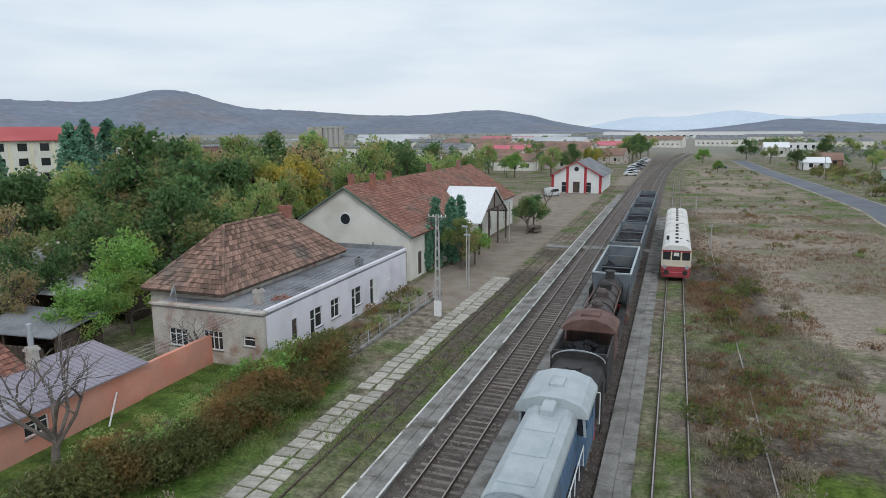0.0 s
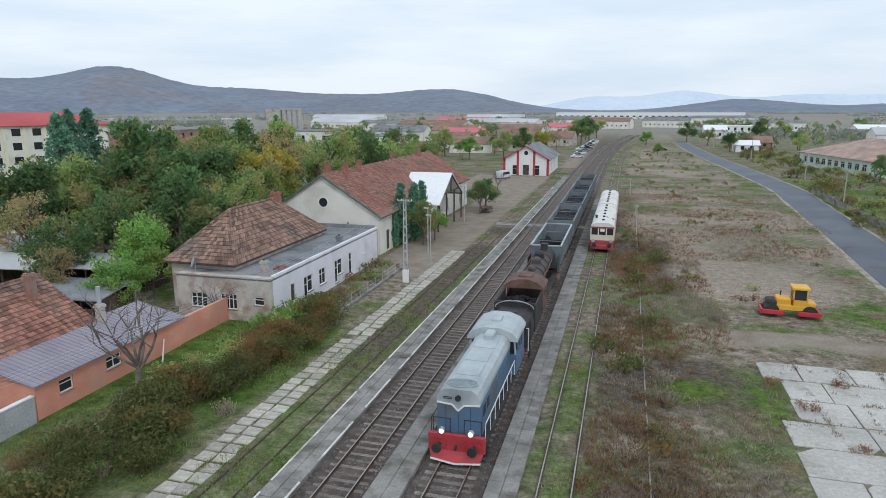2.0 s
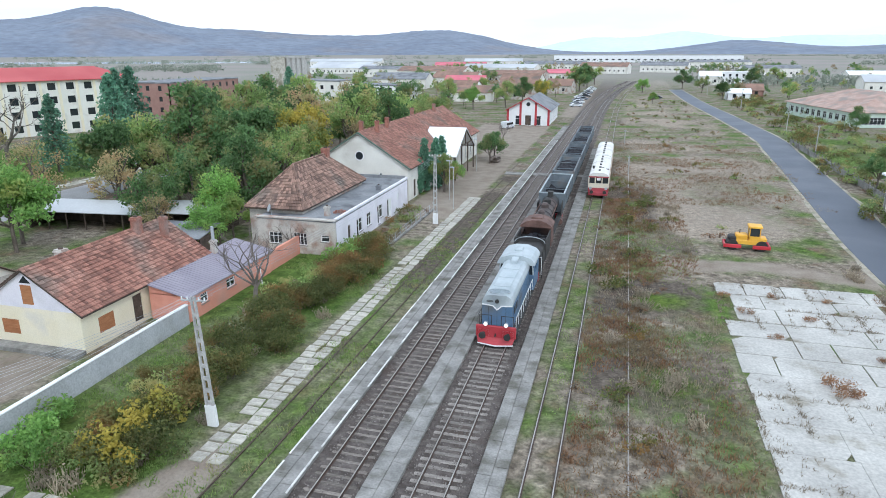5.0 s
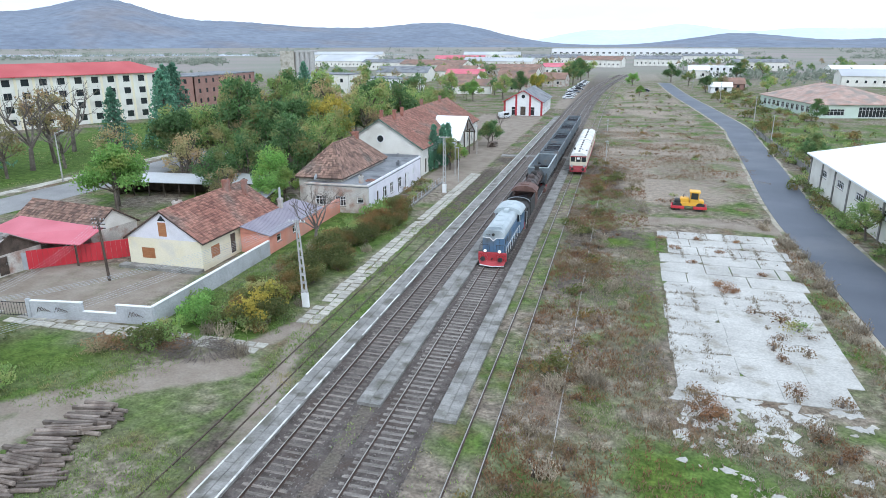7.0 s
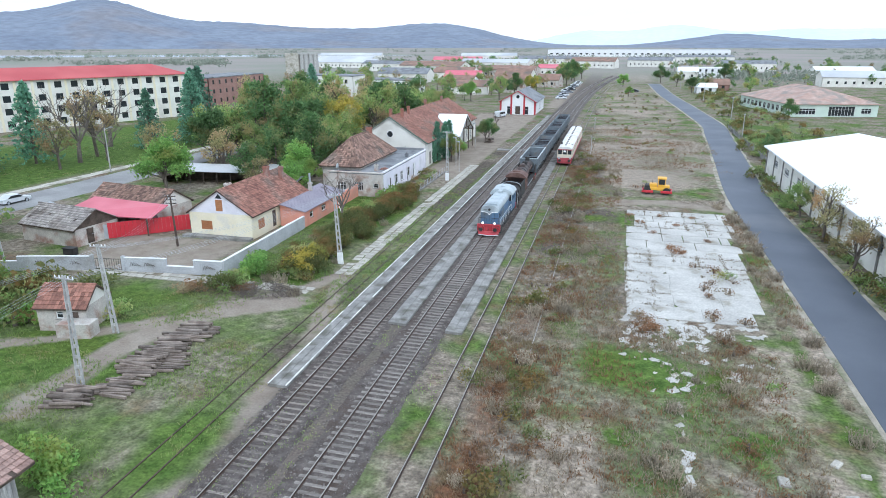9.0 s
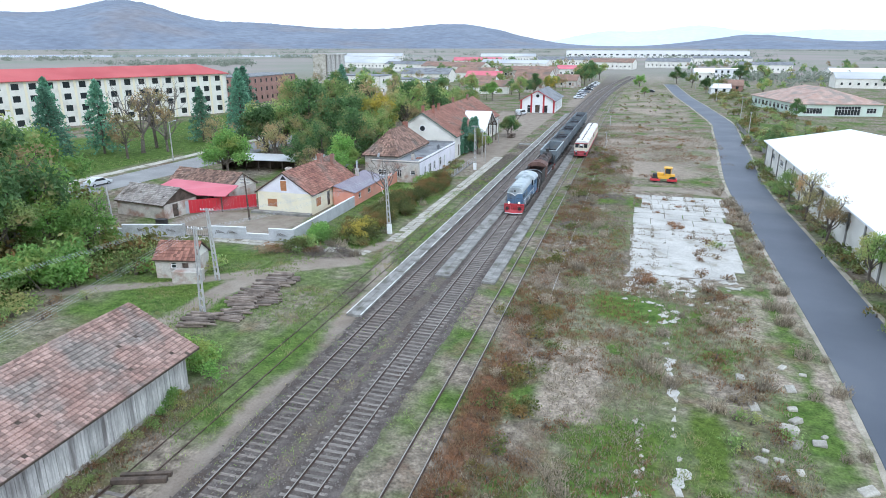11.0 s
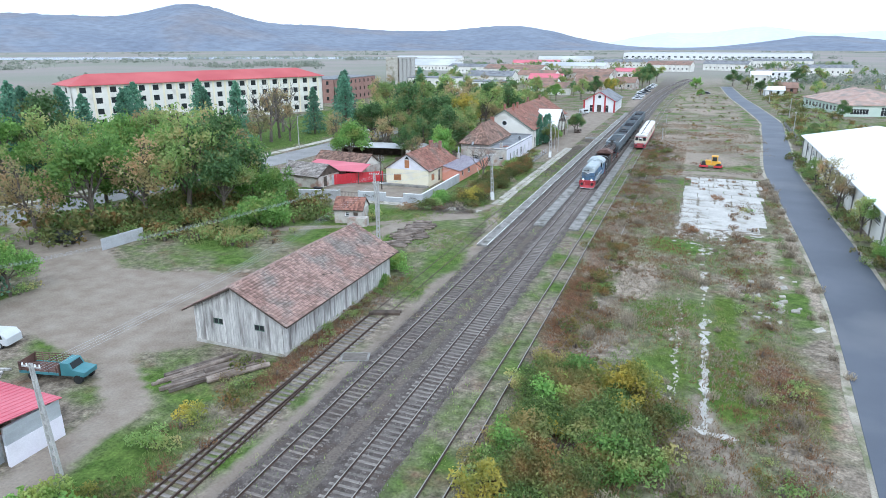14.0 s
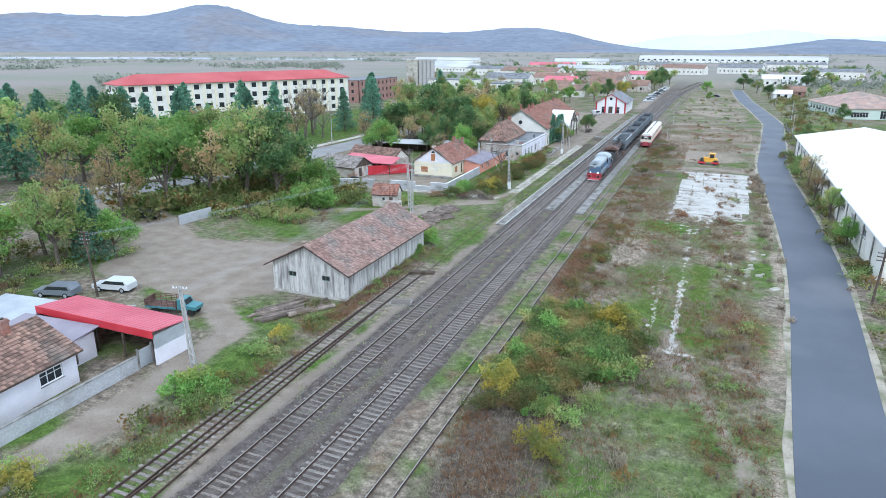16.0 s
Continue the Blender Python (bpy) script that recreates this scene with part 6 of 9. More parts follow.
    # cab
    cw = 1.46
    part("cab_lower", Mesh().along_y([(-cw, 1.28), (cw, 1.28), (cw, 2.55), (-cw, 2.55)], 9.3, 12.3), LOCO_BLUE, d, "blue lower cab")
    part("cab_glazing", Mesh().along_y([(-cw + 0.1, 2.55), (cw - 0.1, 2.55), (cw - 0.22, 3.45), (-cw + 0.22, 3.45)], 9.42, 12.2), GLASS, d, "dark cab windows")
    for x in (-cw + 0.06, -0.5, 0.5, cw - 0.06):
        for yy in (9.36, 12.24):
            part("pillar", Mesh().beam((x, yy, 2.5), (x * 0.93, yy, 3.5), 0.1), LOCO_GREY, d)
    for s in (-1, 1):
        for yy in (10.3, 11.3):
            part("pillar", Mesh().beam((s * (cw - 0.05), yy, 2.5), (s * (cw - 0.16), yy, 3.5), 0.1), LOCO_BLUE, d)
        part("cab_door", Mesh().box(s * cw - 0.02, 11.45, 1.35, s * cw + 0.02, 12.1, 3.2), LOCO_BLUE, d)
    rf_ = [(cw + 0.08, 3.42), (cw + 0.05, 3.6), (cw - 0.25, 3.95), (0.5, 4.2), (-0.5, 4.2), (-cw + 0.25, 3.95), (-cw - 0.05, 3.6), (-cw - 0.08, 3.42)]
    part("cab_roof", Mesh().along_y(rf_, 9.1, 12.5), LOCO_GREY, d, "light grey curved cab roof")
    part("roof_vent", Mesh().cbox(-0.3, 10.3, 4.18, 0.3, 11.3, 4.34, 0.04), LOCO_GREY, d)
    part("short_hood", Mesh().along_y([(-1.0, 1.28), (1.0, 1.28), (1.0, 2.5), (0.8, 2.7), (-0.8, 2.7), (-1.0, 2.5)], 12.3, 12.95), LOCO_BLUE, d)
    bogie(d, 3.2, 2.2, 0.5)
    bogie(d, 10.4, 2.2, 0.5)
    return d


def steam(y):
    s_ = thing("steam_locomotive", pose(0, y, 0), "black and rust brown steam locomotive behind its tender", "locomotive")
    # tender
    td = part("tender_frame", Mesh().cbox(-1.35, 0.5, 1.0, 1.35, 8.2, 1.3, 0.05), BLACK, s_)
    tub = [(1.42, 1.3), (1.45, 2.0), (1.3, 2.7), (0.95, 3.05), (-0.95, 3.05), (-1.3, 2.7), (-1.45, 2.0), (-1.42, 1.3)]
    part("tender_tank", Mesh().along_y(tub, 0.7, 4.0), BLACK, s_, "black rounded tender tank")
    bk = Mesh()
    for a in (-1, 1):
        bk.along_y([(a * 1.45 - 0.05, 1.3), (a * 1.45 + 0.05, 1.3), (a * 1.45 + 0.05, 3.25), (a * 1.45 - 0.05, 3.25)], 4.0, 8.0)
    bk.box(-1.42, 3.95, 1.3, 1.42, 4.1, 3.4).box(-1.42, 7.9, 1.3, 1.42, 8.0, 2.6)
    part("bunker", bk, BLACK, s_)
    arch = Mesh()
    for i in range(14):
        a, b = math.pi * i / 14, math.pi * (i + 1) / 14
        arch.beam((-1.4 * math.cos(a), 3.95, 2.95 + 0.55 * math.sin(a)), (-1.4 * math.cos(b), 3.95, 2.95 + 0.55 * math.sin(b)), 0.06)
    part("tender_arch", arch, GREYMETAL, s_, "grey curved edge of the coal space")
    cm_ = Mesh()
    rnd_ = random.Random(8)
    for k in range(160):
        x, yy = rnd_.uniform(-1.25, 1.25), rnd_.uniform(4.2, 7.7)
        z = 1.9 + 0.8 * math.cos(x * 0.9) + rnd_.uniform(-0.1, 0.1)
        r = rnd_.uniform(0.1, 0.24)
        cm_.add([(x + r, yy, z), (x - r, yy + r * 0.3, z), (x, yy + r, z), (x, yy - r, z), (x, yy, z + r), (x, yy, z - r * 2)], [(0, 2, 4), (2, 1, 4), (1, 3, 4), (3, 0, 4), (2, 0, 5), (1, 2, 5), (3, 1, 5), (0, 3, 5)])
    cm_.box(-1.38, 4.1, 1.4, 1.38, 7.9, 2.0)
    tagged(part("coal", cm_, COAL, s_), kind="stuff")
    for a in (-1, 1):
        part("grab_rail", Mesh().cyl((a * 1.5, 0.75, 1.0), (a * 1.5, 0.75, 2.6), 0.03, None, 6).cyl((a * 1.5, 0.75, 2.6), (a * 1.0, 0.75, 2.6), 0.03, None, 6), WHITE, s_)
        part("ladder", Mesh().box(a * 1.5 - 0.03, 1.0, 0.4, a * 1.5 + 0.03, 1.06, 2.9).box(a * 1.5 - 0.03, 1.45, 0.4, a * 1.5 + 0.03, 1.51, 2.9), BLACK, s_)
    part("tender_hatch", Mesh().cyl((0, 2.2, 3.0), (0, 2.2, 3.25), 0.4, None, 16), BLACK, s_)
    buffers(s_, 0.5, -1.2)
    bogie(s_, 2.2, 1.9, 0.48)
    bogie(s_, 6.2, 1.9, 0.48)
    # cab
    cab = Mesh()
    for a in (-1, 1):
        cab.box(a * 1.48 - 0.04, 8.3, 1.4, a * 1.48 + 0.04, 10.6, 2.5).box(a * 1.48 - 0.04, 8.3, 2.5, a * 1.48 + 0.04, 8.6, 3.35).box(a * 1.48 - 0.04, 9.3, 2.5, a * 1.48 + 0.04, 9.7, 3.35).box(a * 1.48 - 0.04, 10.3, 2.5, a * 1.48 + 0.04, 10.6, 3.35)
    cab.box(-1.44, 10.55, 1.4, 1.44, 10.63, 3.4)
    part("cab", cab, RUST, s_)
    part("cab_roof", Mesh().along_y([(1.6, 3.3), (1.55, 3.45), (1.0, 3.85), (0.4, 4.02), (-0.4, 4.02), (-1.0, 3.85), (-1.55, 3.45), (-1.6, 3.3)], 8.1, 10.75), RUST, s_, "rust brown cab roof")
    part("roof_vent", Mesh().cbox(-0.55, 8.8, 3.98, 0.55, 10.0, 4.16, 0.04), RUST, s_)
    # boiler and fittings
    bo = Mesh()
    n = 24
    ring_ = lambda yy, r: [(r * math.cos(2 * math.pi * i / n), yy, 2.75 + r * math.sin(2 * math.pi * i / n)) for i in range(n)]
    bo.loft([ring_(10.6, 0.98), ring_(13.5, 0.98), ring_(13.6, 0.9), ring_(20.2, 0.88), ring_(20.25, 0.93), ring_(21.9, 0.93), ring_(22.05, 0.8)][::-1])
    part("boiler", bo, BOILER, s_, "rust brown boiler with black smokebox", smooth=True)
    for yy in (12.0, 13.55, 15.5, 17.5, 19.5):
        bd = Mesh()
        for i in range(n):
            a, b = 2 * math.pi * i / n, 2 * math.pi * (i + 1) / n
            r = 1.0 if yy < 13.6 else 0.91
            bd.beam((r * math.cos(a), yy, 2.75 + r * math.sin(a)), (r * math.cos(b), yy, 2.75 + r * math.sin(b)), 0.05)
        part("boiler_band", bd, BLACK, s_)
    part("smokebox", Mesh().cyl((0, 20.3, 2.75), (0, 22.1, 2.75), 0.95, 0.95, 24), BLACK, s_)
    for yy, r, z in ((12.6, 0.34, 4.05), (15.6, 0.42, 4.15), (18.0, 0.42, 4.15)):
        part("dome", Mesh().cyl((0, yy, 3.4), (0, yy, z - 0.18), r, r, 16).cyl((0, yy, z - 0.18), (0, yy, z), r, r * 0.55, 16), BOILER if yy < 18 else BLACK, s_)
    part("chimney", Mesh().cyl((0, 21.1, 3.5), (0, 21.1, 4.2), 0.36, 0.32, 16).cyl((0, 21.1, 4.2), (0, 21.1, 4.3), 0.42, 0.42, 16), BLACK, s_)
    for a in (-1, 1):
        part("running_board", Mesh().box(min(a * 0.9, a * 1.45), 10.6, 1.62, max(a * 0.9, a * 1.45), 22.0, 1.68), BLACK, s_)
        part("smoke_deflector", Mesh().box(a * 1.38 - 0.03, 19.9, 1.7, a * 1.38 + 0.03, 22.0, 3.1), BLACK, s_)
        part("cylinder_block", Mesh().cyl((a * 1.18, 20.0, 0.95), (a * 1.18, 21.4, 0.95), 0.42, None, 16), RUST, s_)
        part("feed_pipe", Mesh().cyl((a * 1.02, 11, 3.1), (a * 0.95, 19.6, 3.15), 0.05, None, 8), RUST, s_)
        for i in range(5):
            yy = 11.6 + i * 1.65
            wl2 = part("driving_wheel", Mesh().cyl((a * 0.75 - 0.07, yy, 0.91), (a * 0.75 + 0.07, yy, 0.91), 0.7, None, 24), BLACK, s_)
            part("counterweight", Mesh().box(a * 0.84 - 0.02, yy - 0.4, 0.5, a * 0.84 + 0.02, yy + 0.4, 0.75), RUST, wl2)
        part("coupling_rod", Mesh().beam((a * 0.92, 11.6, 0.72), (a * 0.92, 18.2, 0.72), 0.1), GREYMETAL, s_)
        part("connecting_rod", Mesh().beam((a * 1.0, 14.9, 0.72), (a * 1.12, 20.2, 0.95), 0.1), GREYMETAL, s_)
    part("frame", Mesh().box(-0.55, 10.6, 0.8, 0.55, 22.2, 1.4), BLACK, s_)
    part("front_beam", Mesh().cbox(-1.4, 22.1, 0.8, 1.4, 22.3, 1.4, 0.04), REDPAINT, s_)
    wheelset(s_, 20.7, 0.42)
    return s_


def hopper(y, filled, first=False):
    w = thing("hopper_wagon", pose(0, y, 0), "empty blue-grey ribbed coal wagon" if not filled else "blue-grey ribbed coal wagon with dark load", "wagon", "wagons of the coal train")
    L_ = 14.3
    part("underframe", Mesh().cbox(-1.2, 0.6, 0.98, 1.2, L_ - 0.6, 1.25, 0.05), BLACK, w)
    t = 0.07
    for s in (-1, 1):
        m = Mesh()
        prof = [(s * 0.9, 1.25), (s * 1.46, 2.0), (s * 1.46, 3.75), (s * (1.46 - t), 3.75), (s * (1.46 - t), 2.05), (s * (0.9 - t), 1.3)]
        m.along_y(prof if s > 0 else prof[::-1], 0.75, L_ - 0.75)
        sd = part("side_wall", m, WAGON, w)
        for i in range(10):
            yy = 1.0 + i * (L_ - 2.0) / 9
            part("rib", Mesh().box(s * 1.5 - 0.045, yy - 0.05, 1.95, s * 1.5 + 0.045, yy + 0.05, 3.72), WAGON, sd)
        part("top_rail", Mesh().box(s * 1.45 - 0.08, 0.7, 3.72, s * 1.45 + 0.08, L_ - 0.7, 3.84), LOCO_GREY if first else WAGON, w)
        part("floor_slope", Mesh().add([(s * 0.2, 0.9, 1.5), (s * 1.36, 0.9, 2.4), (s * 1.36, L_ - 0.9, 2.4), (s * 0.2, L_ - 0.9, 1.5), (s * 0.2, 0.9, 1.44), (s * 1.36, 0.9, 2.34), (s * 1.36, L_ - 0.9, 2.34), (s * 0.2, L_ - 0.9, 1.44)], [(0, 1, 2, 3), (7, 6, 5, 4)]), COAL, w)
    for yy, s in ((0.75, -1), (L_ - 0.82, 1)):
        e = part("end_wall", Mesh().box(-1.4, yy, 1.5, 1.4, yy + 0.07, 3.75), WAGON, w)
        for i in range(4):
            x = -1.0 + i * 0.66
            part("rib", Mesh().box(x - 0.045, yy + (-0.06 if s < 0 else 0.07), 1.5, x + 0.045, yy + (0 if s < 0 else 0.13), 3.7), WAGON, e)
        part("top_rail", Mesh().box(-1.45, yy - 0.05, 3.72, 1.45, yy + 0.12, 3.835), LOCO_GREY if first else WAGON, w)
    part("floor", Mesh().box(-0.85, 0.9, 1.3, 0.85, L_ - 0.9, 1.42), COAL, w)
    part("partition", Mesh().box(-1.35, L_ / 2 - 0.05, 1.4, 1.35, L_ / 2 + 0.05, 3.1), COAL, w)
    for yy in (4.5, 9.8):
        part("cross_tie", Mesh().cyl((-1.4, yy, 3.5), (1.4, yy, 3.5), 0.05, None, 6), WAGON, w)
    if filled:
        cm_ = Mesh()
        rnd_ = random.Random(int(y * 10))
        nx_, ny_ = 9, 34
        g = [[(-1.37 + 2.74 * i / (nx_ - 1), 0.84 + (L_ - 1.68) * j / (ny_ - 1), 3.0 + 0.35 * math.cos((i / (nx_ - 1) - 0.5) * 2.4) + 0.16 * math.sin(j * 0.5) + rnd_.uniform(-0.1, 0.1)) for i in range(nx_)] for j in range(ny_)]
        vs = [p for r in g for p in r]
        cm_.add(vs, [(j * nx_ + i, j * nx_ + i + 1, (j + 1) * nx_ + i + 1, (j + 1) * nx_ + i) for j in range(ny_ - 1) for i in range(nx_ - 1)])
        tagged(part("coal", cm_, COAL, w, "dark coal load"), kind="stuff")
    buffers(w, 0.6, -1.1)
    buffers(w, L_ - 0.6, 1.1)
    bogie(w, 2.4, 1.8)
    bogie(w, L_ - 2.4, 1.8)
    return w


FRONT = 9.5
diesel(FRONT)
steam(FRONT + 13.4)
for k in range(5):
    hopper(FRONT + 35.2 + 15.0 * k, k > 0, k == 0)


def railcar(y):
    r = thing("diesel_railcar", pose(4.87, y, 0), "cream and carmine red diesel railcar with whitish roof", "railcar")
    L_ = 33.0
    for o, l in ((0, 16.2), (16.8, 16.2)):
        c = new("car_body")
        c.parent = r
        c.matrix_basis = pose(0, o, 0)
        low = [(-1.38, 0.95), (1.38, 0.95), (1.4, 1.55), (-1.4, 1.55)]
        part("lower_body", Mesh().along_y(low, 0.12, l - 0.1), CARRED, c, "carmine red lower body")
        part("waist", Mesh().along_y([(-1.4, 1.55), (1.4, 1.55), (1.4, 2.2), (-1.4, 2.2)], 0.1, l - 0.1), CREAM, c, "cream waist band")
        part("window_band", Mesh().along_y([(-1.39, 2.2), (1.39, 2.2), (1.34, 3.0), (-1.34, 3.0)], 0.16, l - 0.14), GLASS, c, "dark window band")
        part("cornice", Mesh().along_y([(-1.36, 3.0), (1.36, 3.0), (1.3, 3.22), (-1.3, 3.22)], 0.1, l - 0.1), CARRED, c, "red cornice band")
        part("roof", Mesh().along_y([(1.36, 3.2), (1.15, 3.48), (0.7, 3.68), (-0.7, 3.68), (-1.15, 3.48), (-1.36, 3.2)], 0.0, l), RAILROOF, c, "whitish curved roof")
        for i in range(14):
            yy = 1.2 + i * (l - 2.4) / 13
            for s in (-1, 1):
                part("window_pillar", Mesh().box(s * 1.38 - 0.03, yy - 0.16, 2.2, s * 1.38 + 0.03, yy + 0.16, 3.02), CREAM, c)
        for i in range(6):
            part("roof_vent", Mesh().cbox(-0.16, 1.8 + i * 2.5, 3.66, 0.16, 2.2 + i * 2.5, 3.84, 0.04), BLACK, c)
        bogie(c, 2.6, 2.2, 0.42)
        bogie(c, l - 2.6, 2.2, 0.42)
        part("skirt", Mesh().box(-1.3, 4.2, 0.45, 1.3, l - 4.2, 0.95), BLACK, c)
    for x in (-1.33, -0.46, 0.46, 1.33):
        part("front_pillar", Mesh().box(x - 0.07, 0.05, 2.2, x + 0.07, 0.15, 3.02), CREAM, r)
    part("front_apron", Mesh().cbox(-1.32, -0.05, 0.5, 1.32, 0.2, 1.0, 0.06), CARRED, r)
    part("destination_plate", Mesh().box(-0.25, 0.1, 2.6, 0.25, 0.155, 2.95), WHITE, r)
    for s in (-1.05, 1.05):
        part("headlight", Mesh().cyl((s, 0.0, 1.5), (s, 0.12, 1.5), 0.2, 0.2, 14), GREYMETAL, r)
    part("roof_horn", Mesh().cyl((-0.9, 4.2, 3.5), (-0.9, 3.8, 3.95), 0.1, 0.16, 8), BLACK, r)
    part("roof_ladder", Mesh().beam((0.3, 4.4, 3.72), (1.2, 4.0, 3.5), 0.05).beam((0.3, 4.7, 3.72), (1.2, 4.3, 3.5), 0.05), BLACK, r)
    buffers(r, 0.0, -1.2)
    return r


railcar(60.8)


# ---- road roller, cars, truck ----
def roller(m):
    r = thing("road_roller", m, "yellow tandem road roller with red drum frames", "road roller")
    for x in (-1.55, 1.55):
        dr = part("drum", Mesh().cyl((x, -0.85, 0.62), (x, 0.85, 0.62), 0.62, None, 28), BLACK, r, "black steel drum")
        for s in (-1, 1):
            part("drum_frame", Mesh().cbox(x - 0.95, s * 0.98 - 0.07, 0.35, x + 0.95, s * 0.98 + 0.07, 0.75, 0.05), REDMETAL, r, "red drum yoke")
        part("bumper", Mesh().cbox(x + (0.75 if x > 0 else -0.95), -1.0, 0.35, x + (0.95 if x > 0 else -0.75), 1.0, 0.7, 0.05), REDMETAL, r)
        part("water_tank", Mesh().cbox(x - 0.5, -0.7, 1.2, x + 0.5, 0.7, 1.6, 0.15), BLACK if x < 0 else YELLOW, r)
    part("chassis", Mesh().cbox(-1.2, -0.75, 0.75, 1.3, 0.75, 1.25, 0.08), YELLOW, r)
    part("engine_cover", Mesh().cbox(-1.3, -0.7, 1.2, 0.0, 0.7, 1.85, 0.12), YELLOW, r)
    cb = Mesh()
    for x in (0.15, 1.25):
        for y in (-0.68, 0.68):
            cb.box(x - 0.05, y - 0.05, 1.2, x + 0.05, y + 0.05, 2.75)
    cb.box(0.1, -0.73, 1.2, 1.3, 0.73, 1.75)
    part("cab_frame", cb, YELLOW, r)
    part("cab_glass", Mesh().box(0.14, -0.69, 1.75, 1.26, 0.69, 2.7), GLASS, r)
    part("cab_roof", Mesh().cbox(-0.05, -0.85, 2.72, 1.45, 0.85, 2.92, 0.06), YELLOW, r)
    part("exhaust_pipe", Mesh().cyl((-0.8, 0.3, 1.8), (-0.8, 0.3, 2.3), 0.05, None, 8), BLACK, r)
    return r


roller(pose(20.9, 40.1, 0, 0, 0, -3) @ Matrix.Scale(0.9, 4))


def car(m, paint, label, name="car", van=False, wagon=False):
    c = thing(name, m, label, "car")
    l, h = 4.5, 1.45 if not van else 1.95
    if van:
        side = [(-2.2, 0.35), (2.2, 0.35), (2.25, 0.8), (1.75, 1.05), (1.25, 1.75), (0.9, 1.95), (-2.05, 1.95), (-2.2, 1.6)]
        gl = [(-1.9, 1.1), (1.6, 1.1), (1.2, 1.7), (-1.9, 1.7)]
    elif wagon:
        side = [(-2.2, 0.35), (2.2, 0.35), (2.25, 0.75), (1.1, 0.95), (0.45, 1.42), (-1.8, 1.45), (-2.2, 1.0)]
        gl = [(-1.85, 0.98), (0.98, 0.98), (0.42, 1.36), (-1.7, 1.36)]
    else:
        side = [(-2.2, 0.35), (2.2, 0.35), (2.25, 0.72), (1.1, 0.92), (0.45, 1.4), (-0.9, 1.42), (-1.6, 0.98), (-2.2, 0.9)]
        gl = [(-1.4, 0.97), (0.95, 0.97), (0.4, 1.34), (-0.85, 1.36)]
    body = Mesh()
    body.loft([[(x * (0.985 if k in (0, 3) else 1), y, z if k in (1, 2) else 0.35 + (z - 0.35) * 0.95) for x, z in side] for k, y in enumerate((0.86, 0.74, -0.74, -0.86))])
    part("body", body, paint, c)
    for s in (-1, 1):
        part("side_window", Mesh().loft([[(x, s * 0.845, z * 0.97) for x, z in gl][::s], [(x, s * 0.872, z * 0.97) for x, z in gl][::s]]), GLASS, c)
        for x in (-1.4, 1.4):
            w = part("wheel", Mesh().cyl((x, s * 0.7, 0.31), (x, s * 0.89, 0.31), 0.31, None, 18), RUBBER, c)
            part("hubcap", Mesh().cyl((x, s * 0.88, 0.31), (x, s * 0.9, 0.31), 0.19, None, 12), GREYMETAL, w)
        part("headlight", Mesh().box(2.12, s * 0.62 - 0.16, 0.62, 2.24, s * 0.62 + 0.16, 0.76), WHITE, c)
    part("windscreen", Mesh().add([(1.1, -0.66, 0.97), (1.1, 0.66, 0.97), (0.49, 0.6, 1.42), (0.49, -0.6, 1.42)] if not van else [(1.74, -0.66, 1.12), (1.74, 0.66, 1.12), (1.28, 0.6, 1.78), (1.28, -0.6, 1.78)], [(0, 1, 2, 3)]), GLASS, c)
    return c


car(pose(-38.3, -72.0, 0, 0, 0, 192), CARWHITE, "silver estate car parked on the dirt yard", wagon=True)
car(pose(-42.6, -75.6, 0, 0, 0, 196), CARGREY, "grey-blue estate car parked beside trees", wagon=True)
car(pose(-59.3, -47.0, 0, 0, 0, 15), CARDARK, "dark saloon car parked under trees")
car(pose(-21.8, 142, 0, 0, 0, 70), CARWHITE, "white van parked before the red and white building", "van", van=True)
car(pose(20.5, 262, 0, 0, 0, 170), CARDARK, "dark saloon car on the dry grass")
car(pose(-71.5, 10, 0, 0, 0, 82), CARWHITE, "silver saloon car on the street")
rnd = random.Random(19)
for k in range(14):
    car(pose(-9.5 + rnd.uniform(-1.5, 1.0), 215 + k * 8.5, 0, 0, 0, rnd.uniform(-20, 20) + 10), rnd.choice((CARWHITE, CARWHITE, CARGREY, CARDARK)), "car in the row beside the far tracks")

tk = thing("truck", pose(-27.7, -74.4, 0, 0, 0, 12) @ Matrix.Diagonal((0.86, 0.86, 0.86, 1)), "old teal flatbed truck with rusty stake sides", "truck")
part("chassis", Mesh().box(-2.8, -0.6, 0.55, 2.4, 0.6, 0.8), BLACK, tk)
part("cab", Mesh().loft([[(1.0, y, 0.7), (3.3, y, 0.7), (3.35, y, 1.12), (2.15, y, 1.3), (1.85, y, 1.92), (1.05, y, 1.95)] for y in (0.85, -0.85)]), TRUCKTEAL, tk, "teal cab")
part("windscreen", Mesh().add([(2.15, -0.7, 1.34), (2.15, 0.7, 1.34), (1.89, 0.66, 1.87), (1.89, -0.66, 1.87)], [(0, 1, 2, 3)]), GLASS, tk)
part("bed", Mesh().box(-3.0, -1.0, 0.8, 0.9, 1.0, 0.95), RUST, tk)
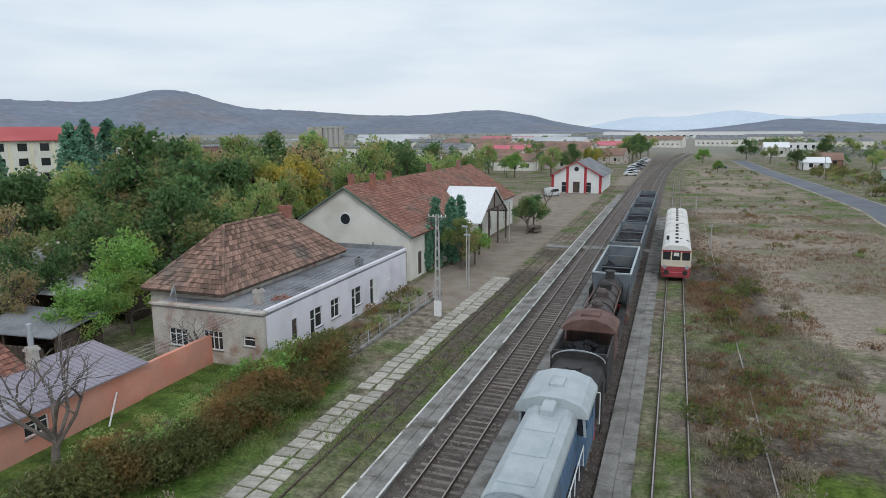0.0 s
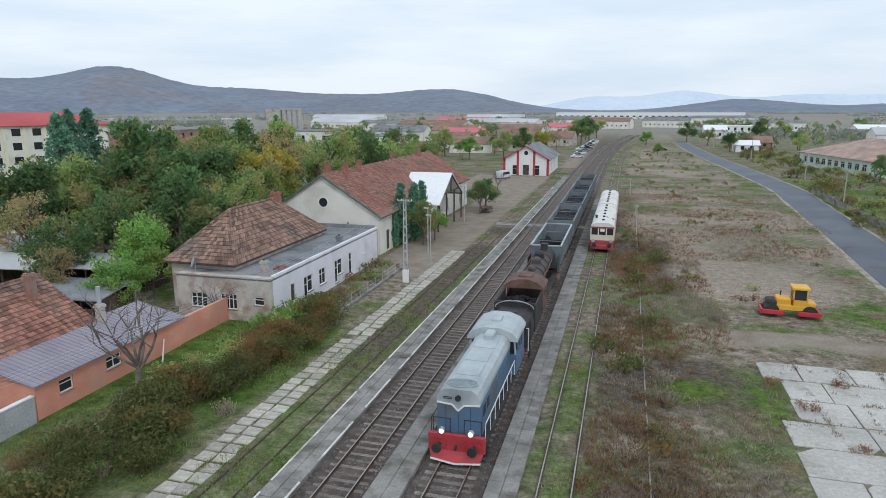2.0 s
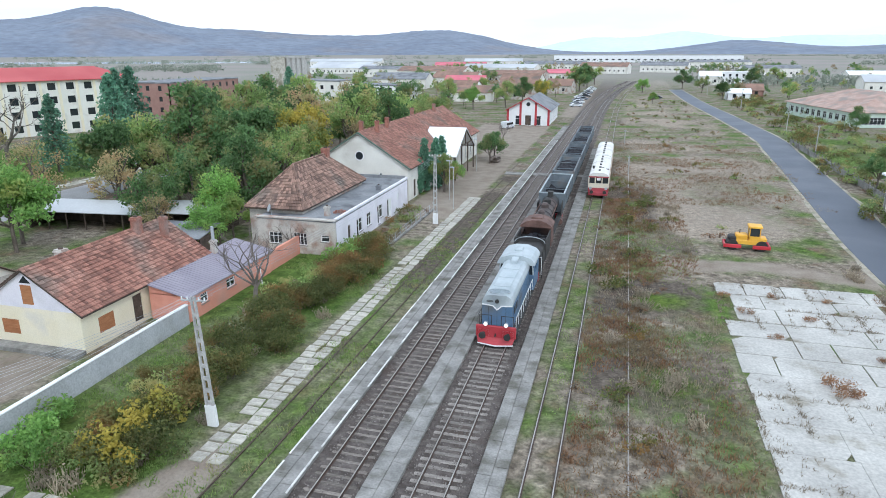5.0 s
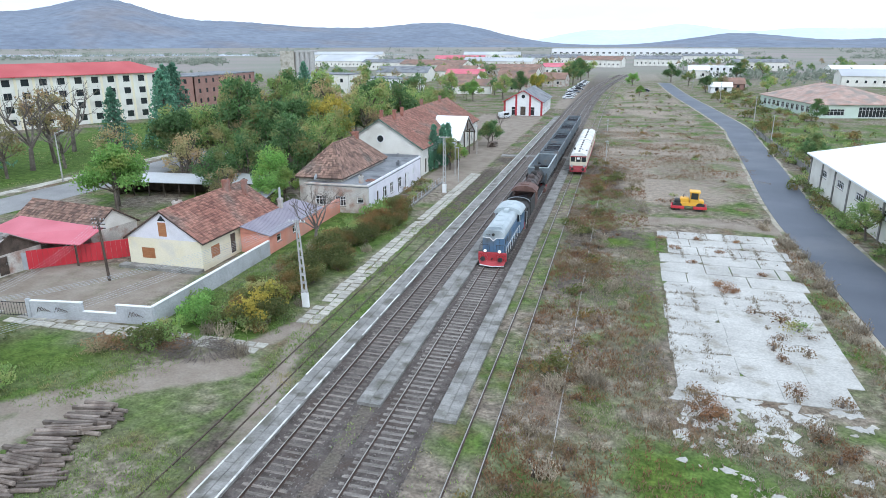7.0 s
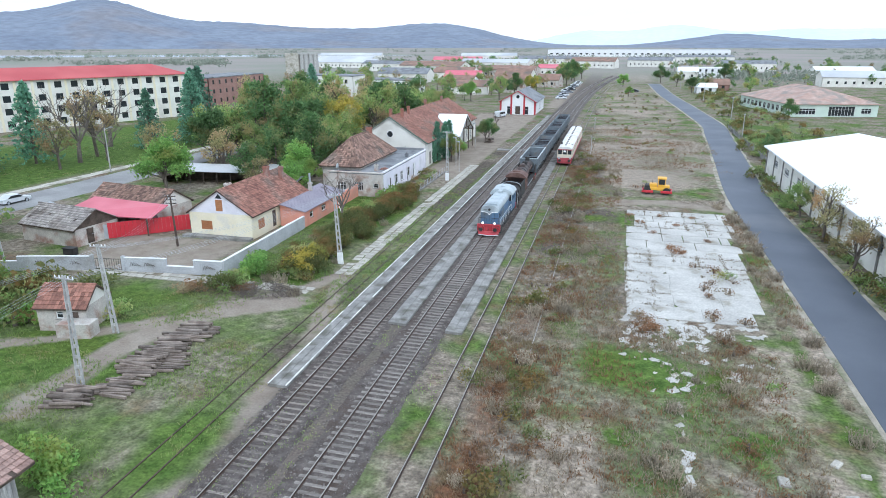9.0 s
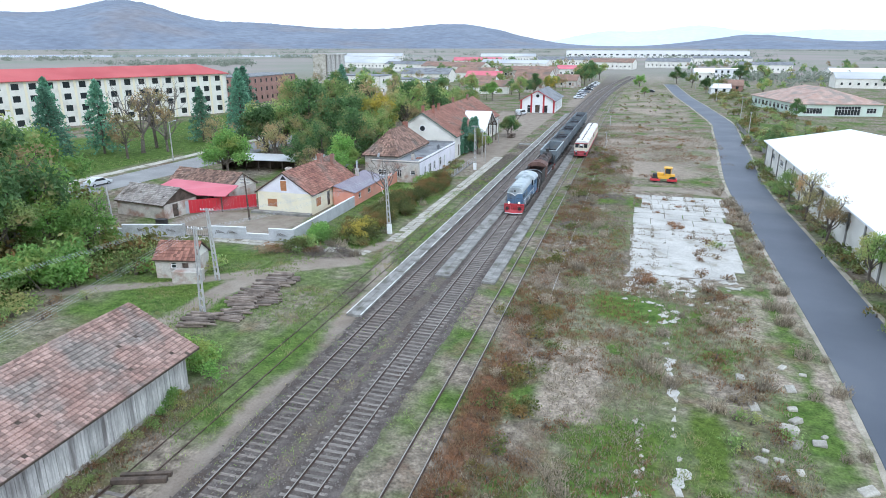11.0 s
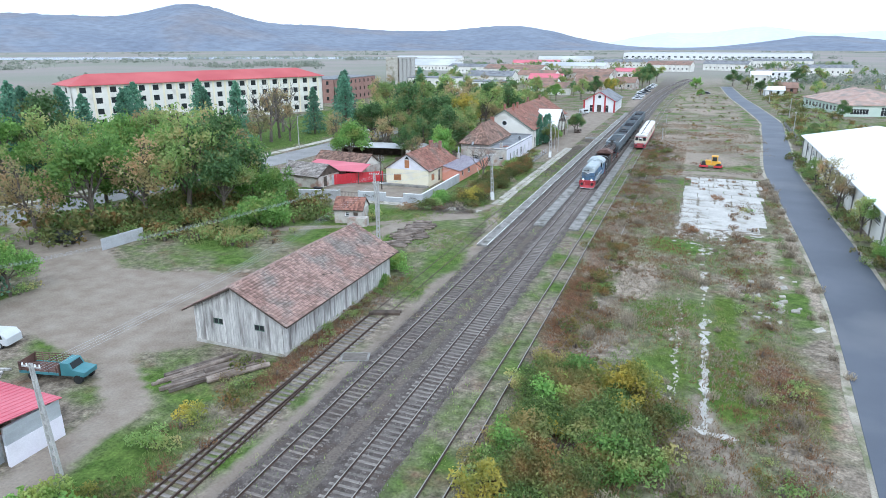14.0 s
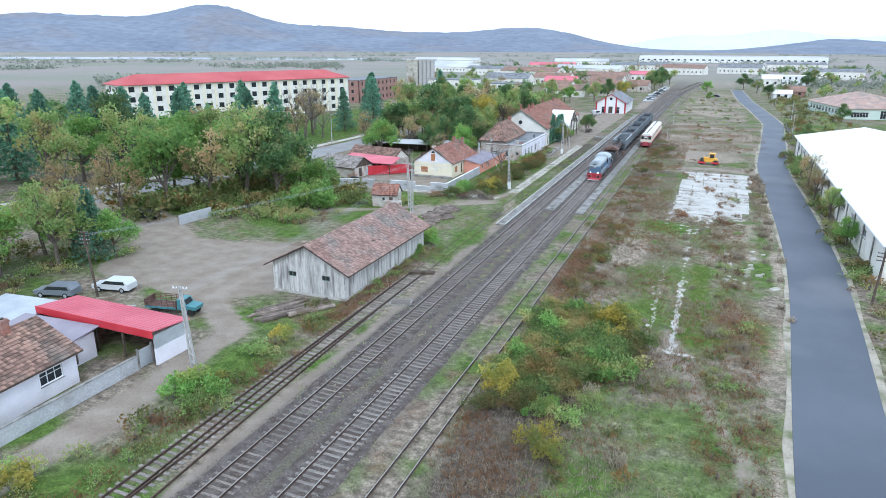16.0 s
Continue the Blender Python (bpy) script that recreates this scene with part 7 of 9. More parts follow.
for s in (-1, 1):
    part("bed_side", Mesh().box(-3.0, s * 1.0 - 0.03, 0.78, 0.9, s * 1.0 + 0.03, 1.02), TRUCKTEAL, tk)
    for z in (1.16, 1.38, 1.6, 1.82):
        part("stake_rail", Mesh().box(-3.0, s * 1.0 - 0.025, z, 0.9, s * 1.0 + 0.025, z + 0.07), RUST, tk)
    for x in (-2.9, -2.2, -1.5, -0.8, -0.1, 0.7):
        part("stake", Mesh().box(x - 0.03, s * 1.0 - 0.03, 0.9, x + 0.03, s * 1.0 + 0.03, 1.9), RUST, tk)
    for x in (-1.9, 2.6):
        part("wheel", Mesh().cyl((x, s * 0.65, 0.42), (x, s * 0.9, 0.42), 0.42, None, 18), RUBBER, tk)
for x in (-3.0, 0.9):
    part("bed_end", Mesh().box(x - 0.03, -1.0, 0.95, x + 0.03, 1.0, 1.8), RUST, tk)


# ---- poles, wood piles, small things ----
ts_ = thing("timber_stack", pose(-33.8, -76.3, 0, 0, 0, 15), "untidy stack of pale sawn beams beside the truck", "timber")
rnd_t = random.Random(61)
for k in range(9):
    part("beam", Mesh().box(-1.7, -0.09, 0, 1.7 + rnd_t.uniform(-0.5, 0.4), 0.09, 0.16), WOODGREY, ts_, at=pose(rnd_t.uniform(-0.2, 0.2), -0.55 + 0.36 * (k % 4), 0.165 * (k // 4), 0, 0, rnd_t.uniform(-5, 5)))

def lattice_pole(x, y, h=8.2, lean=0.0, name="utility_pole", white=True, arms=1, label="slotted concrete utility pole with a white-painted foot"):
    p = thing(name, pose(x, y, 0, 0, lean, 0), label, "utility pole", "utility poles")
    for s in (-1, 1):
        m = Mesh()
        m.loft([[(s * 0.22 - 0.06, -0.09, 0), (s * 0.22 + 0.06, -0.09, 0), (s * 0.22 + 0.06, 0.09, 0), (s * 0.22 - 0.06, 0.09, 0)], [(s * 0.1 - 0.045, -0.06, h), (s * 0.1 + 0.045, -0.06, h), (s * 0.1 + 0.045, 0.06, h), (s * 0.1 - 0.045, 0.06, h)]])
        part("leg", m, POLE, p)
    n = 9
    for i in range(n):
        z = 0.6 + i * (h - 1) / n
        part("web", Mesh().box(-0.2 + 0.1 * z / h, -0.05, z, 0.2 - 0.1 * z / h, 0.05, z + 0.22), POLE, p)
    if white:
        part("painted_foot", Mesh().box(-0.3, -0.11, 0, 0.3, 0.11, 1.3), WHITE, p, "white-painted foot")
    for k in range(arms):
        ar = part("crossarm", Mesh().box(-0.75, -0.04, h - 0.25 - k * 0.45, 0.75, 0.04, h - 0.17 - k * 0.45), POLE, p)
        for xx in (-0.7, -0.35, 0.35, 0.7):
            part("insulator", Mesh().cyl((xx, 0, h - 0.17 - k * 0.45), (xx, 0, h - 0.02 - k * 0.45), 0.05, 0.035, 8), WHITE, ar)
    return p


def wood_pole(x, y, h=7.0, arms=4, lean=0.0, material=None, label="dark wooden telegraph pole with crossarms"):
    p = thing("telegraph_pole", pose(x, y, 0, 0, lean, 0), label, "telegraph pole", "telegraph poles")
    part("shaft", Mesh().cyl((0, 0, 0), (0, 0, h), 0.14, 0.09, 10), material or WOODDARK, p)
    for k in range(arms):
        ar = part("crossarm", Mesh().box(-0.7, -0.04, h - 0.3 - k * 0.4, 0.7, 0.04, h - 0.22 - k * 0.4), material or WOODDARK, p)
        for xx in (-0.65, -0.3, 0.3, 0.65):
            part("insulator", Mesh().cyl((xx, 0, h - 0.22 - k * 0.4), (xx, 0, h - 0.1 - k * 0.4), 0.04, 0.03, 6), GREYMETAL, ar)
    return p


lattice_pole(-13.4, -3.9, 7.7, -2.5)
lattice_pole(-13.4, 42.0, 8.4, 0.0)
lattice_pole(-24.3, -24.8, 7.6, -3.0, white=False)
lattice_pole(-20.3, -32.9, 8.2, 1.5, white=False)
lattice_pole(-17.0, -83.4, 7.4, -4.0, white=False)
wood_pole(-34.4, -2.7, 6.2, 3, -2.0)
wood_pole(-38.3, -74.3, 7.4, 4, -5.0)
wood_pole(38.4, -45.0, 6.0, 3, 3.0)
wood_pole(-44.2, -16.4, 7.0, 0, -4.0, POLE, "thin pale concrete lamp pole beside the wall")
for x, y in ((-15.0, 55), (-16.2, 78), (-13.2, 50)):
    p = thing("lamp_post", pose(x, y, 0), "slim grey platform lamp post", "lamp post", "platform lamp posts")
    part("shaft", Mesh().cyl((0, 0, 0), (0, 0, 5.5), 0.07, 0.05, 8), POLE, p)
    part("lamp_head", Mesh().cbox(-0.5, -0.1, 5.45, 0.1, 0.1, 5.6, 0.03), GREYMETAL, p)
for x, y, h in ((-75.0, -4, 8), (-75, 34, 8), (-72, 62, 8), (-90, -78, 8)):
    p = thing("street_lamp", pose(x, y, 0), "pale concrete street lamp with a curved arm", "street lamp", "street lamps")
    part("shaft", Mesh().cyl((0, 0, 0), (0, 0, h), 0.13, 0.08, 8), POLE, p)
    part("arm", Mesh().cyl((0, 0, h - 0.2), (1.4, 0, h + 0.25), 0.04, None, 6), GREYMETAL, p)
    part("lamp_head", Mesh().cbox(1.2, -0.12, h + 0.18, 1.8, 0.12, h + 0.32, 0.04), GREYMETAL, p)
for x, y, h in ((47, 150, 7), (44, 110, 6), (46, 215, 7), (43, 290, 7), (9, 81, 3.2), (8.2, 120, 3.0)):
    p = thing("utility_pole", pose(x, y, 0), "thin grey pole standing in the grass", "utility pole", "utility poles")
    part("shaft", Mesh().cyl((0, 0, 0), (0, 0, h), 0.11, 0.08, 8), POLE, p)
    part("cap", Mesh().box(-0.3, -0.04, h - 0.3, 0.3, 0.04, h - 0.2), GREYMETAL, p)

wires = [((-13.2, -3.6, 7.9), (-13.4, 42, 8.1)), ((-13.2, -3.6, 7.9), (-20.3, -32.9, 7.9)), ((-20.3, -32.9, 7.9), (-17.0, -83.4, 7.1)), ((-24.3, -24.8, 7.3), (-34.4, -2.7, 5.9)), ((-13.2, -3.6, 7.8), (-24.3, -24.8, 7.3)), ((-24.3, -24.8, 7.2), (-38.3, -74.3, 7.0))]
for a, b in wires:
    for o in (-0.5, -0.15, 0.15, 0.5):
        rings = []
        for i in range(13):
            t = i / 12
            x, y, z = a[0] + (b[0] - a[0]) * t + o, a[1] + (b[1] - a[1]) * t, a[2] + (b[2] - a[2]) * t - 3.2 * t * (1 - t)
            rings.append([(x - 0.007, y, z), (x, y, z - 0.007), (x + 0.007, y, z), (x, y, z + 0.007)])
        m = Mesh().loft(rings)
        solo("overhead_wire", m, GREYMETAL, "thin sagging overhead wire between utility poles", "wire", group="overhead wires")


def log_pile(cx, cy, ang, n, length, layers, label, r=0.12, spread_=0.3, seed=1):
    p = thing("wood_pile", pose(cx, cy, 0, 0, 0, ang), label, "wood pile", "wood piles")
    rnd_ = random.Random(seed)
    for k in range(n):
        lay = k % layers
        l = length * rnd_.uniform(0.75, 1.05)
        rr = r * rnd_.uniform(0.75, 1.25)
        y = (k // layers) * 2.15 * r + rnd_.uniform(-0.06, 0.06)
        z = rr + lay * 1.85 * r
        a = rnd_.gauss(0, 0.1) * spread_ * 3
        x = rnd_.uniform(-0.5, 0.5)
        part("log", Mesh().cyl((x - l / 2, y - a * l / 2, z), (x + l / 2, y + a * l / 2, z + rnd_.uniform(-0.03, 0.06)), rr, rr * 0.9, 8 if rnd_.random() < 0.45 else 4), LOG, p)
    return p


for k, (x, y, a, n, l) in enumerate([(-17.6, -24.6, 8, 20, 2.8), (-17.8, -27.4, 14, 24, 2.6), (-18.2, -30.2, 6, 26, 2.8), (-17.4, -33.6, 10, 16, 2.6), (-19.2, -35.6, 12, 18, 2.7), (-15.9, -29.5, 20, 10, 2.2)]):
    log_pile(x, y, a, n, l, 2 if n > 16 else 1, "low pile of old sawn sleepers and logs on the grass", 0.13, 0.4, 40 + k)
log_pile(-16.3, -70.6, 58, 9, 7.0, 1, "grey weathered long poles lying beside the goods shed", 0.16, 0.25, 60)
log_pile(-14.8, -69.3, 55, 4, 5.5, 1, "bark-brown tree trunks lying beside the goods shed", 0.24, 0.2, 61)
log_pile(-14.2, 88, 80, 20, 2.0, 4, "stacked firewood beside the station yard", 0.14, 0.5, 62)
sw = thing("slab_cover", pose(-7.6, -63.2, 0, 0, 0, 20), "grey concrete cover slab beside the track", "slab")
part("frame", Mesh().cbox(-1.2, -0.8, -0.02, 1.2, 0.8, 0.07, 0.02), CONCRETE, sw)
part("lid", Mesh().cbox(-1.0, -0.6, 0.07, 1.0, 0.6, 0.1, 0.01), SLEEPER_W, sw)
bs = thing("timber_stop", pose(-9.2, -54.2, 0, 0, 0, 20), "rotten timber buffer stop lying across the siding", "buffer stop")
part("beam", Mesh().box(-1.5, -0.15, 0, 1.5, 0.15, 0.3), WOODDARK, bs)
part("beam", Mesh().box(-1.2, 0.4, 0, 1.6, 0.65, 0.25), WOODDARK, bs)
fence = thing("station_fence", pose(0, 0, 0), "low grey mesh fence before the white house", "fence")
for i in range(13):
    y = 26 + i * 1.9
    part("post", Mesh().cyl((-15.6, y, 0), (-15.6, y, 1.1), 0.04, None, 6), GREYMETAL, fence)
    if i < 12:
        for z in (0.25, 0.6, 1.0):
            part("wire", Mesh().cyl((-15.6, y, z), (-15.6, y + 1.9, z), 0.012, None, 4), GREYMETAL, fence)
part("kerb", Mesh().box(-15.75, 26, 0, -15.45, 49, 0.18), CONCRETE, fence)
pf = thing("roadside_fence", pose(0, 0, 0), "row of pale concrete fence posts beside the road", "fence")
for i in range(26):
    y = 62 + i * 2.6
    part("post", Mesh().box(42.6 + 0.02 * i, y - 0.07, 0, 42.75 + 0.02 * i, y + 0.07, 1.5), CONCRETE, pf)
    if i < 25:
        part("panel", Mesh().box(42.65 + 0.02 * i, y + 0.07, 0.1, 42.7 + 0.02 * i, y + 2.53, 1.1), CONCRETE, pf)
cx_ = thing("level_crossing", pose(0, 77, 0), "worn timber and slab footway across the tracks", "crossing", kind="structure")
for x0, x1 in ((-11, -5.55), (-5.4, -4.0), (-3.9, -0.85), (-0.65, 0.65), (0.85, 3.9)):
    part("footway_slab", Mesh().cbox(x0, -1.0, 0, x1, 1.0, 0.2, 0.02), CONCRETE, cx_)
for x, y in ((-44.0, -8.5),):
    c = solo("metal_bin", Mesh().cbox(-0.7, -0.4, 0, 0.7, 0.4, 0.8, 0.05).box(-0.75, -0.45, 0.8, 0.75, 0.45, 0.86), BLACK, "dark metal trough in the neighbour's yard", "bin", pose(x, y, 0))

# short broken garden wall at the edge of the yard
solo("garden_wall", Mesh().box(0, -0.1, -0.05, 6.2, 0.1, 1.5), WALLGREY, "short grey rendered remnant of a garden wall", "wall", pose(-51.6, -48.0, 0, 0, 0, 84))


# ---- trees and bushes ----
def leaf_quad(m, p, size, rnd_, up=0.3):
    """One leaf spray: a bent pair of faces."""
    d = Vector((rnd_.gauss(0, 1), rnd_.gauss(0, 1), rnd_.gauss(0, 0.7) + up)).normalized()
    s = d.orthogonal().normalized()
    s = (s * math.cos(1.0) + d.cross(s) * rnd_.uniform(-1, 1)).normalized()
    t = s.cross(d).normalized()
    a = size * rnd_.uniform(0.6, 1.25)
    b = a * rnd_.uniform(0.45, 0.8)
    c = p + d * a * 0.18
    m.add([p - s * a * 0.5, c - t * b * 0.5, p + s * a * 0.5, c + t * b * 0.5], [(0, 1, 2), (0, 2, 3)])


def limb(m, p, d, length, r, rnd_, depth, tips, split=3, droop=0.0, shrink=0.68):
    n = 3 if depth > 0 else 2
    q = p
    for i in range(n):
        d = (d + Vector((rnd_.gauss(0, 0.16), rnd_.gauss(0, 0.16), rnd_.gauss(0, 0.1) + 0.06 - droop))).normalized()
        e = q + d * length / n
        m.cyl(q, e, r * (1 - 0.25 * i / n), r * (1 - 0.25 * (i + 1) / n), 6 if r > 0.06 else 3)
        q = e
        if depth > 0 and i > 0:
            sd = (d + Vector((rnd_.gauss(0, 0.7), rnd_.gauss(0, 0.7), rnd_.gauss(0.1, 0.4)))).normalized()
            limb(m, q, sd, length * shrink * rnd_.uniform(0.7, 1), r * 0.5, rnd_, depth - 1, tips, split, droop, shrink)
    if depth > 0:
        for k in range(split - 1):
            sd = (d + Vector((rnd_.gauss(0, 0.55), rnd_.gauss(0, 0.55), rnd_.gauss(0.1, 0.35)))).normalized()
            limb(m, q, sd, length * shrink * rnd_.uniform(0.75, 1.05), r * 0.6, rnd_, depth - 1, tips, split, droop, shrink)
    else:
        tips.append(q)


def broadleaf(seed, h, spread_r, leaf=0.42, density=34, depth=2, bare=0.35):
    """Trunk with limbs and a crown of leaf sprays round the limb ends."""
    rnd_ = random.Random(seed)
    tr, cr, tips = Mesh(), Mesh(), []
    th = h * bare
    r = h * 0.022
    top = Vector((rnd_.gauss(0, 0.2), rnd_.gauss(0, 0.2), th))
    tr.cyl((0, 0, -0.1), top, r * 1.25, r, 9)
    for k in range(7):
        a = 2 * math.pi * k / 7 + rnd_.uniform(-0.3, 0.3)
        el = rnd_.uniform(0.25, 1.25)
        d = Vector((math.cos(a) * math.cos(el), math.sin(a) * math.cos(el), math.sin(el)))
        ln = (spread_r * math.cos(el) ** 2 + (h - th) * math.sin(el) ** 2) * 0.5
        limb(tr, top.lerp(Vector((0, 0, th * 0.75)), rnd_.random()), d, ln, r * 0.55, rnd_, depth, tips, 2)
    limb(tr, top, Vector((0, 0, 1)), (h - th) * 0.5, r * 0.8, rnd_, depth, tips, 3)
    for p in tips:
        rad = spread_r * rnd_.uniform(0.18, 0.34)
        for k in range(int(density * rnd_.uniform(0.5, 1.3))):
            v = Vector((rnd_.gauss(0, 1), rnd_.gauss(0, 1), rnd_.gauss(0, 0.8)))
            v = v.normalized() * rad * rnd_.random() ** 0.45
            q = p + v
            if q.z > h * 0.12:
                leaf_quad(cr, q, leaf, rnd_)
    return tr, cr


def conifer(seed, h, r0, leaf=0.45, columnar=False):
    rnd_ = random.Random(seed)
    tr, cr = Mesh(), Mesh()
    tr.cyl((0, 0, -0.1), (0, 0, h * 0.96), h * 0.018, 0.02, 8)
    n = int(h * (9 if columnar else 6.5))
    for i in range(n):
        t = (i + rnd_.random()) / n
        z = h * ((0.03 if columnar else 0.1) + t * (0.96 if columnar else 0.89))
        rr = r0 * ((1 - t) ** 0.62 if not columnar else math.sin(math.pi * min(1, t * 0.75 + 0.22)) ** 0.7) * rnd_.uniform(0.7, 1.12)
        for k in range(4):
            a = rnd_.uniform(0, 2 * math.pi)
            e = Vector((math.cos(a) * rr, math.sin(a) * rr, z + (rr * 0.5 if columnar else -rr * 0.22)))
            b = Vector((0, 0, z))
            if not columnar:
                tr.cyl(b, e, 0.03, 0.012, 3)
            for j in range(7):
                leaf_quad(cr, b.lerp(e, rnd_.uniform(0.25, 1.0)) + Vector((rnd_.gauss(0, 0.12), rnd_.gauss(0, 0.12), rnd_.gauss(0, 0.1))), leaf, rnd_, 0.0)
    return tr, cr


def shrub(seed, r, h, leaf=0.2, n=700, stems=9):
    rnd_ = random.Random(seed)
    tr, cr = Mesh(), Mesh()
    lobes = [(rnd_.gauss(0, r * 0.42), rnd_.gauss(0, r * 0.42), rnd_.uniform(0.3, 0.72) * h, rnd_.uniform(0.35, 0.6) * r) for _ in range(9)]
    for x, y, z, q in lobes[:stems]:
        tr.cyl((x * 0.3, y * 0.3, -0.05), (x, y, z), 0.03, 0.012, 4)
    for k in range(n):
        x, y, z, q = rnd_.choice(lobes)
        v = Vector((rnd_.gauss(0, 1), rnd_.gauss(0, 1), rnd_.gauss(0, 1))).normalized() * q * rnd_.random() ** 0.35
        p = Vector((x, y, z)) + Vector((v.x, v.y, v.z * h / r * 0.62))
        if p.z > 0.04:
            leaf_quad(cr, p, leaf, rnd_, 0.5)
    return tr, cr


def weed(seed, r, h, n=120):
    """Dry stalks fanning out from the ground."""
    rnd_ = random.Random(seed)
    m = Mesh()
    for k in range(n):
        a, q = rnd_.uniform(0, 2 * math.pi), r * rnd_.random() ** 0.6
        b = Vector((math.cos(a) * q, math.sin(a) * q, -0.02))
        d = Vector((rnd_.gauss(0, 0.4), rnd_.gauss(0, 0.4), 1)).normalized()
        e = b + d * h * rnd_.uniform(0.4, 1.1)
        s = Vector((rnd_.gauss(0, 1), rnd_.gauss(0, 1), 0)).normalized() * 0.03
        m.add([b - s, b + s, e], [(0, 1, 2)])
        for j in range(2):
            leaf_quad(m, b.lerp(e, rnd_.uniform(0.4, 1.0)), 0.13, rnd_, 0.5)
    return m


KINDS = {}


def kind(name, builder, leaf_material, crown="crown"):
    tr, cr = builder
    if name.startswith("l"):
        tr = Mesh().cyl((0, 0, -0.1), (0, 0, 4.0 if name[1:4] in ("oak", "ash", "thi") else 0.6), 0.2, 0.1, 5)
    KINDS[name] = (tr.data(name + "_trunk", [BARK]), cr.data(name + "_crown", [leaf_material]))


for i in range(3):
    kind("oak%d" % i, broadleaf(200 + i, 10.0, 4.8, 0.5, 52), LEAF_DARK)
    kind("ash%d" % i, broadleaf(210 + i, 10.0, 3.8, 0.4, 46), LEAF_MID)
    kind("maple%d" % i, broadleaf(220 + i, 8.0, 4.0, 0.40, 58), LEAF_BRIGHT)
    kind("thin%d" % i, broadleaf(230 + i, 9.0, 3.4, 0.34, 26), LEAF_OLIVE)
    kind("fir%d" % i, conifer(240 + i, 11.0, 3.4, 0.5), LEAF_FIR)
    kind("hedge%d" % i, shrub(250 + i, 1.7, 2.2, 0.19, 1500), LEAF_BUSH)
    kind("green%d" % i, shrub(260 + i, 1.6, 2.2, 0.28, 800), LEAF_BRIGHT)
    kind("bramble%d" % i, shrub(265 + i, 1.9, 1.9, 0.19, 1300), LEAF_BRAMBLE)
    kind("scrub%d" % i, shrub(270 + i, 1.6, 1.6, 0.24, 620), LEAF_MID)
    kind("rusty%d" % i, shrub(280 + i, 1.3, 1.1, 0.16, 520), LEAF_RUST)
    kind("lscrub%d" % i, shrub(470 + i, 1.6, 1.6, 0.3, 170, 3), LEAF_MID)
    kind("lrusty%d" % i, shrub(480 + i, 1.3, 1.1, 0.2, 150, 3), LEAF_RUST)
    kind("lhedge%d" % i, shrub(490 + i, 1.6, 1.8, 0.4, 170, 3), LEAF_BUSH)
    kind("loak%d" % i, broadleaf(500 + i, 10.0, 4.4, 0.8, 20, 1), LEAF_DARK)
    kind("lash%d" % i, broadleaf(510 + i, 10.0, 4.0, 0.75, 18, 1), LEAF_MID)
    kind("lthin%d" % i, broadleaf(520 + i, 9.5, 3.8, 0.65, 14, 1), LEAF_OLIVE)
kind("gold0", broadleaf(300, 8.5, 3.8, 0.38, 70), LEAF_YELLOW)
kind("goldbush0", shrub(305, 1.4, 2.4, 0.24, 800), LEAF_YELLOW)
kind("cypress0", conifer(310, 8.2, 1.05, 0.4, True), LEAF_FIR)
kind("cypress1", conifer(311, 7.4, 1.0, 0.4, True), LEAF_FIR)
for i in range(2):
    tr, tips = Mesh(), []
    rr_ = random.Random(320 + i)
    tr.cyl((0, 0, -0.1), (0.1, 0, 1.4), 0.17, 0.13, 9)
    for k in range(7):
        a = 2 * math.pi * k / 7
        limb(tr, Vector((0.1, 0, 1.3 + 0.08 * k)), Vector((math.cos(a) * 0.9, math.sin(a) * 0.9, 1.0)).normalized(), 1.9, 0.07, rr_, 3, tips, 2, shrink=0.66)
    KINDS["bare%d" % i] = (tr.data("bare_trunk", [TWIG]), None)

LABELS = {"oak": "dense dark green deciduous tree", "ash": "tall half-bare autumn green tree", "maple": "rounded fresh green deciduous tree", "thin": "thin olive-brown tree losing its leaves", "fir": "tall dark green conifer tree", "gold": "yellow autumn tree behind the houses", "cypress": "slim dark columnar cypress", "bare": "leafless young tree with fine twigs",
          "hedge": "brown-green autumn bush in a row", "green": "bright green leafy bush", "bramble": "dark green bramble bush in the thicket", "scrub": "low green scrub bush", "rusty": "rust-brown withered weed clump", "goldbush": "yellow-leaved autumn bush beside the tracks"}


def plant(name, x, y, s=1.0, sz=None, rot=None, rnd_=random.Random(900)):
    base = name.rstrip("0123456789")
    tree = base in ("oak", "ash", "maple", "thin", "fir", "gold", "cypress", "bare")
    t = thing("tree" if tree else "bush", pose(x, y, 0, 0, 0, rnd_.uniform(0, 360) if rot is None else rot), LABELS[base], "tree" if tree else "bush", {"hedge": "bushes of the hedge", "fir": "conifers by the street"}.get(base, ""))
    tm_, cm_ = KINDS[name]
    k = Matrix.Diagonal((s, s, sz or s, 1))
    part("trunk" if tree else "stem", tm_, None, t, at=k)
    if cm_:
        part("crown" if tree else "foliage", cm_, None, t, at=k)
    return t


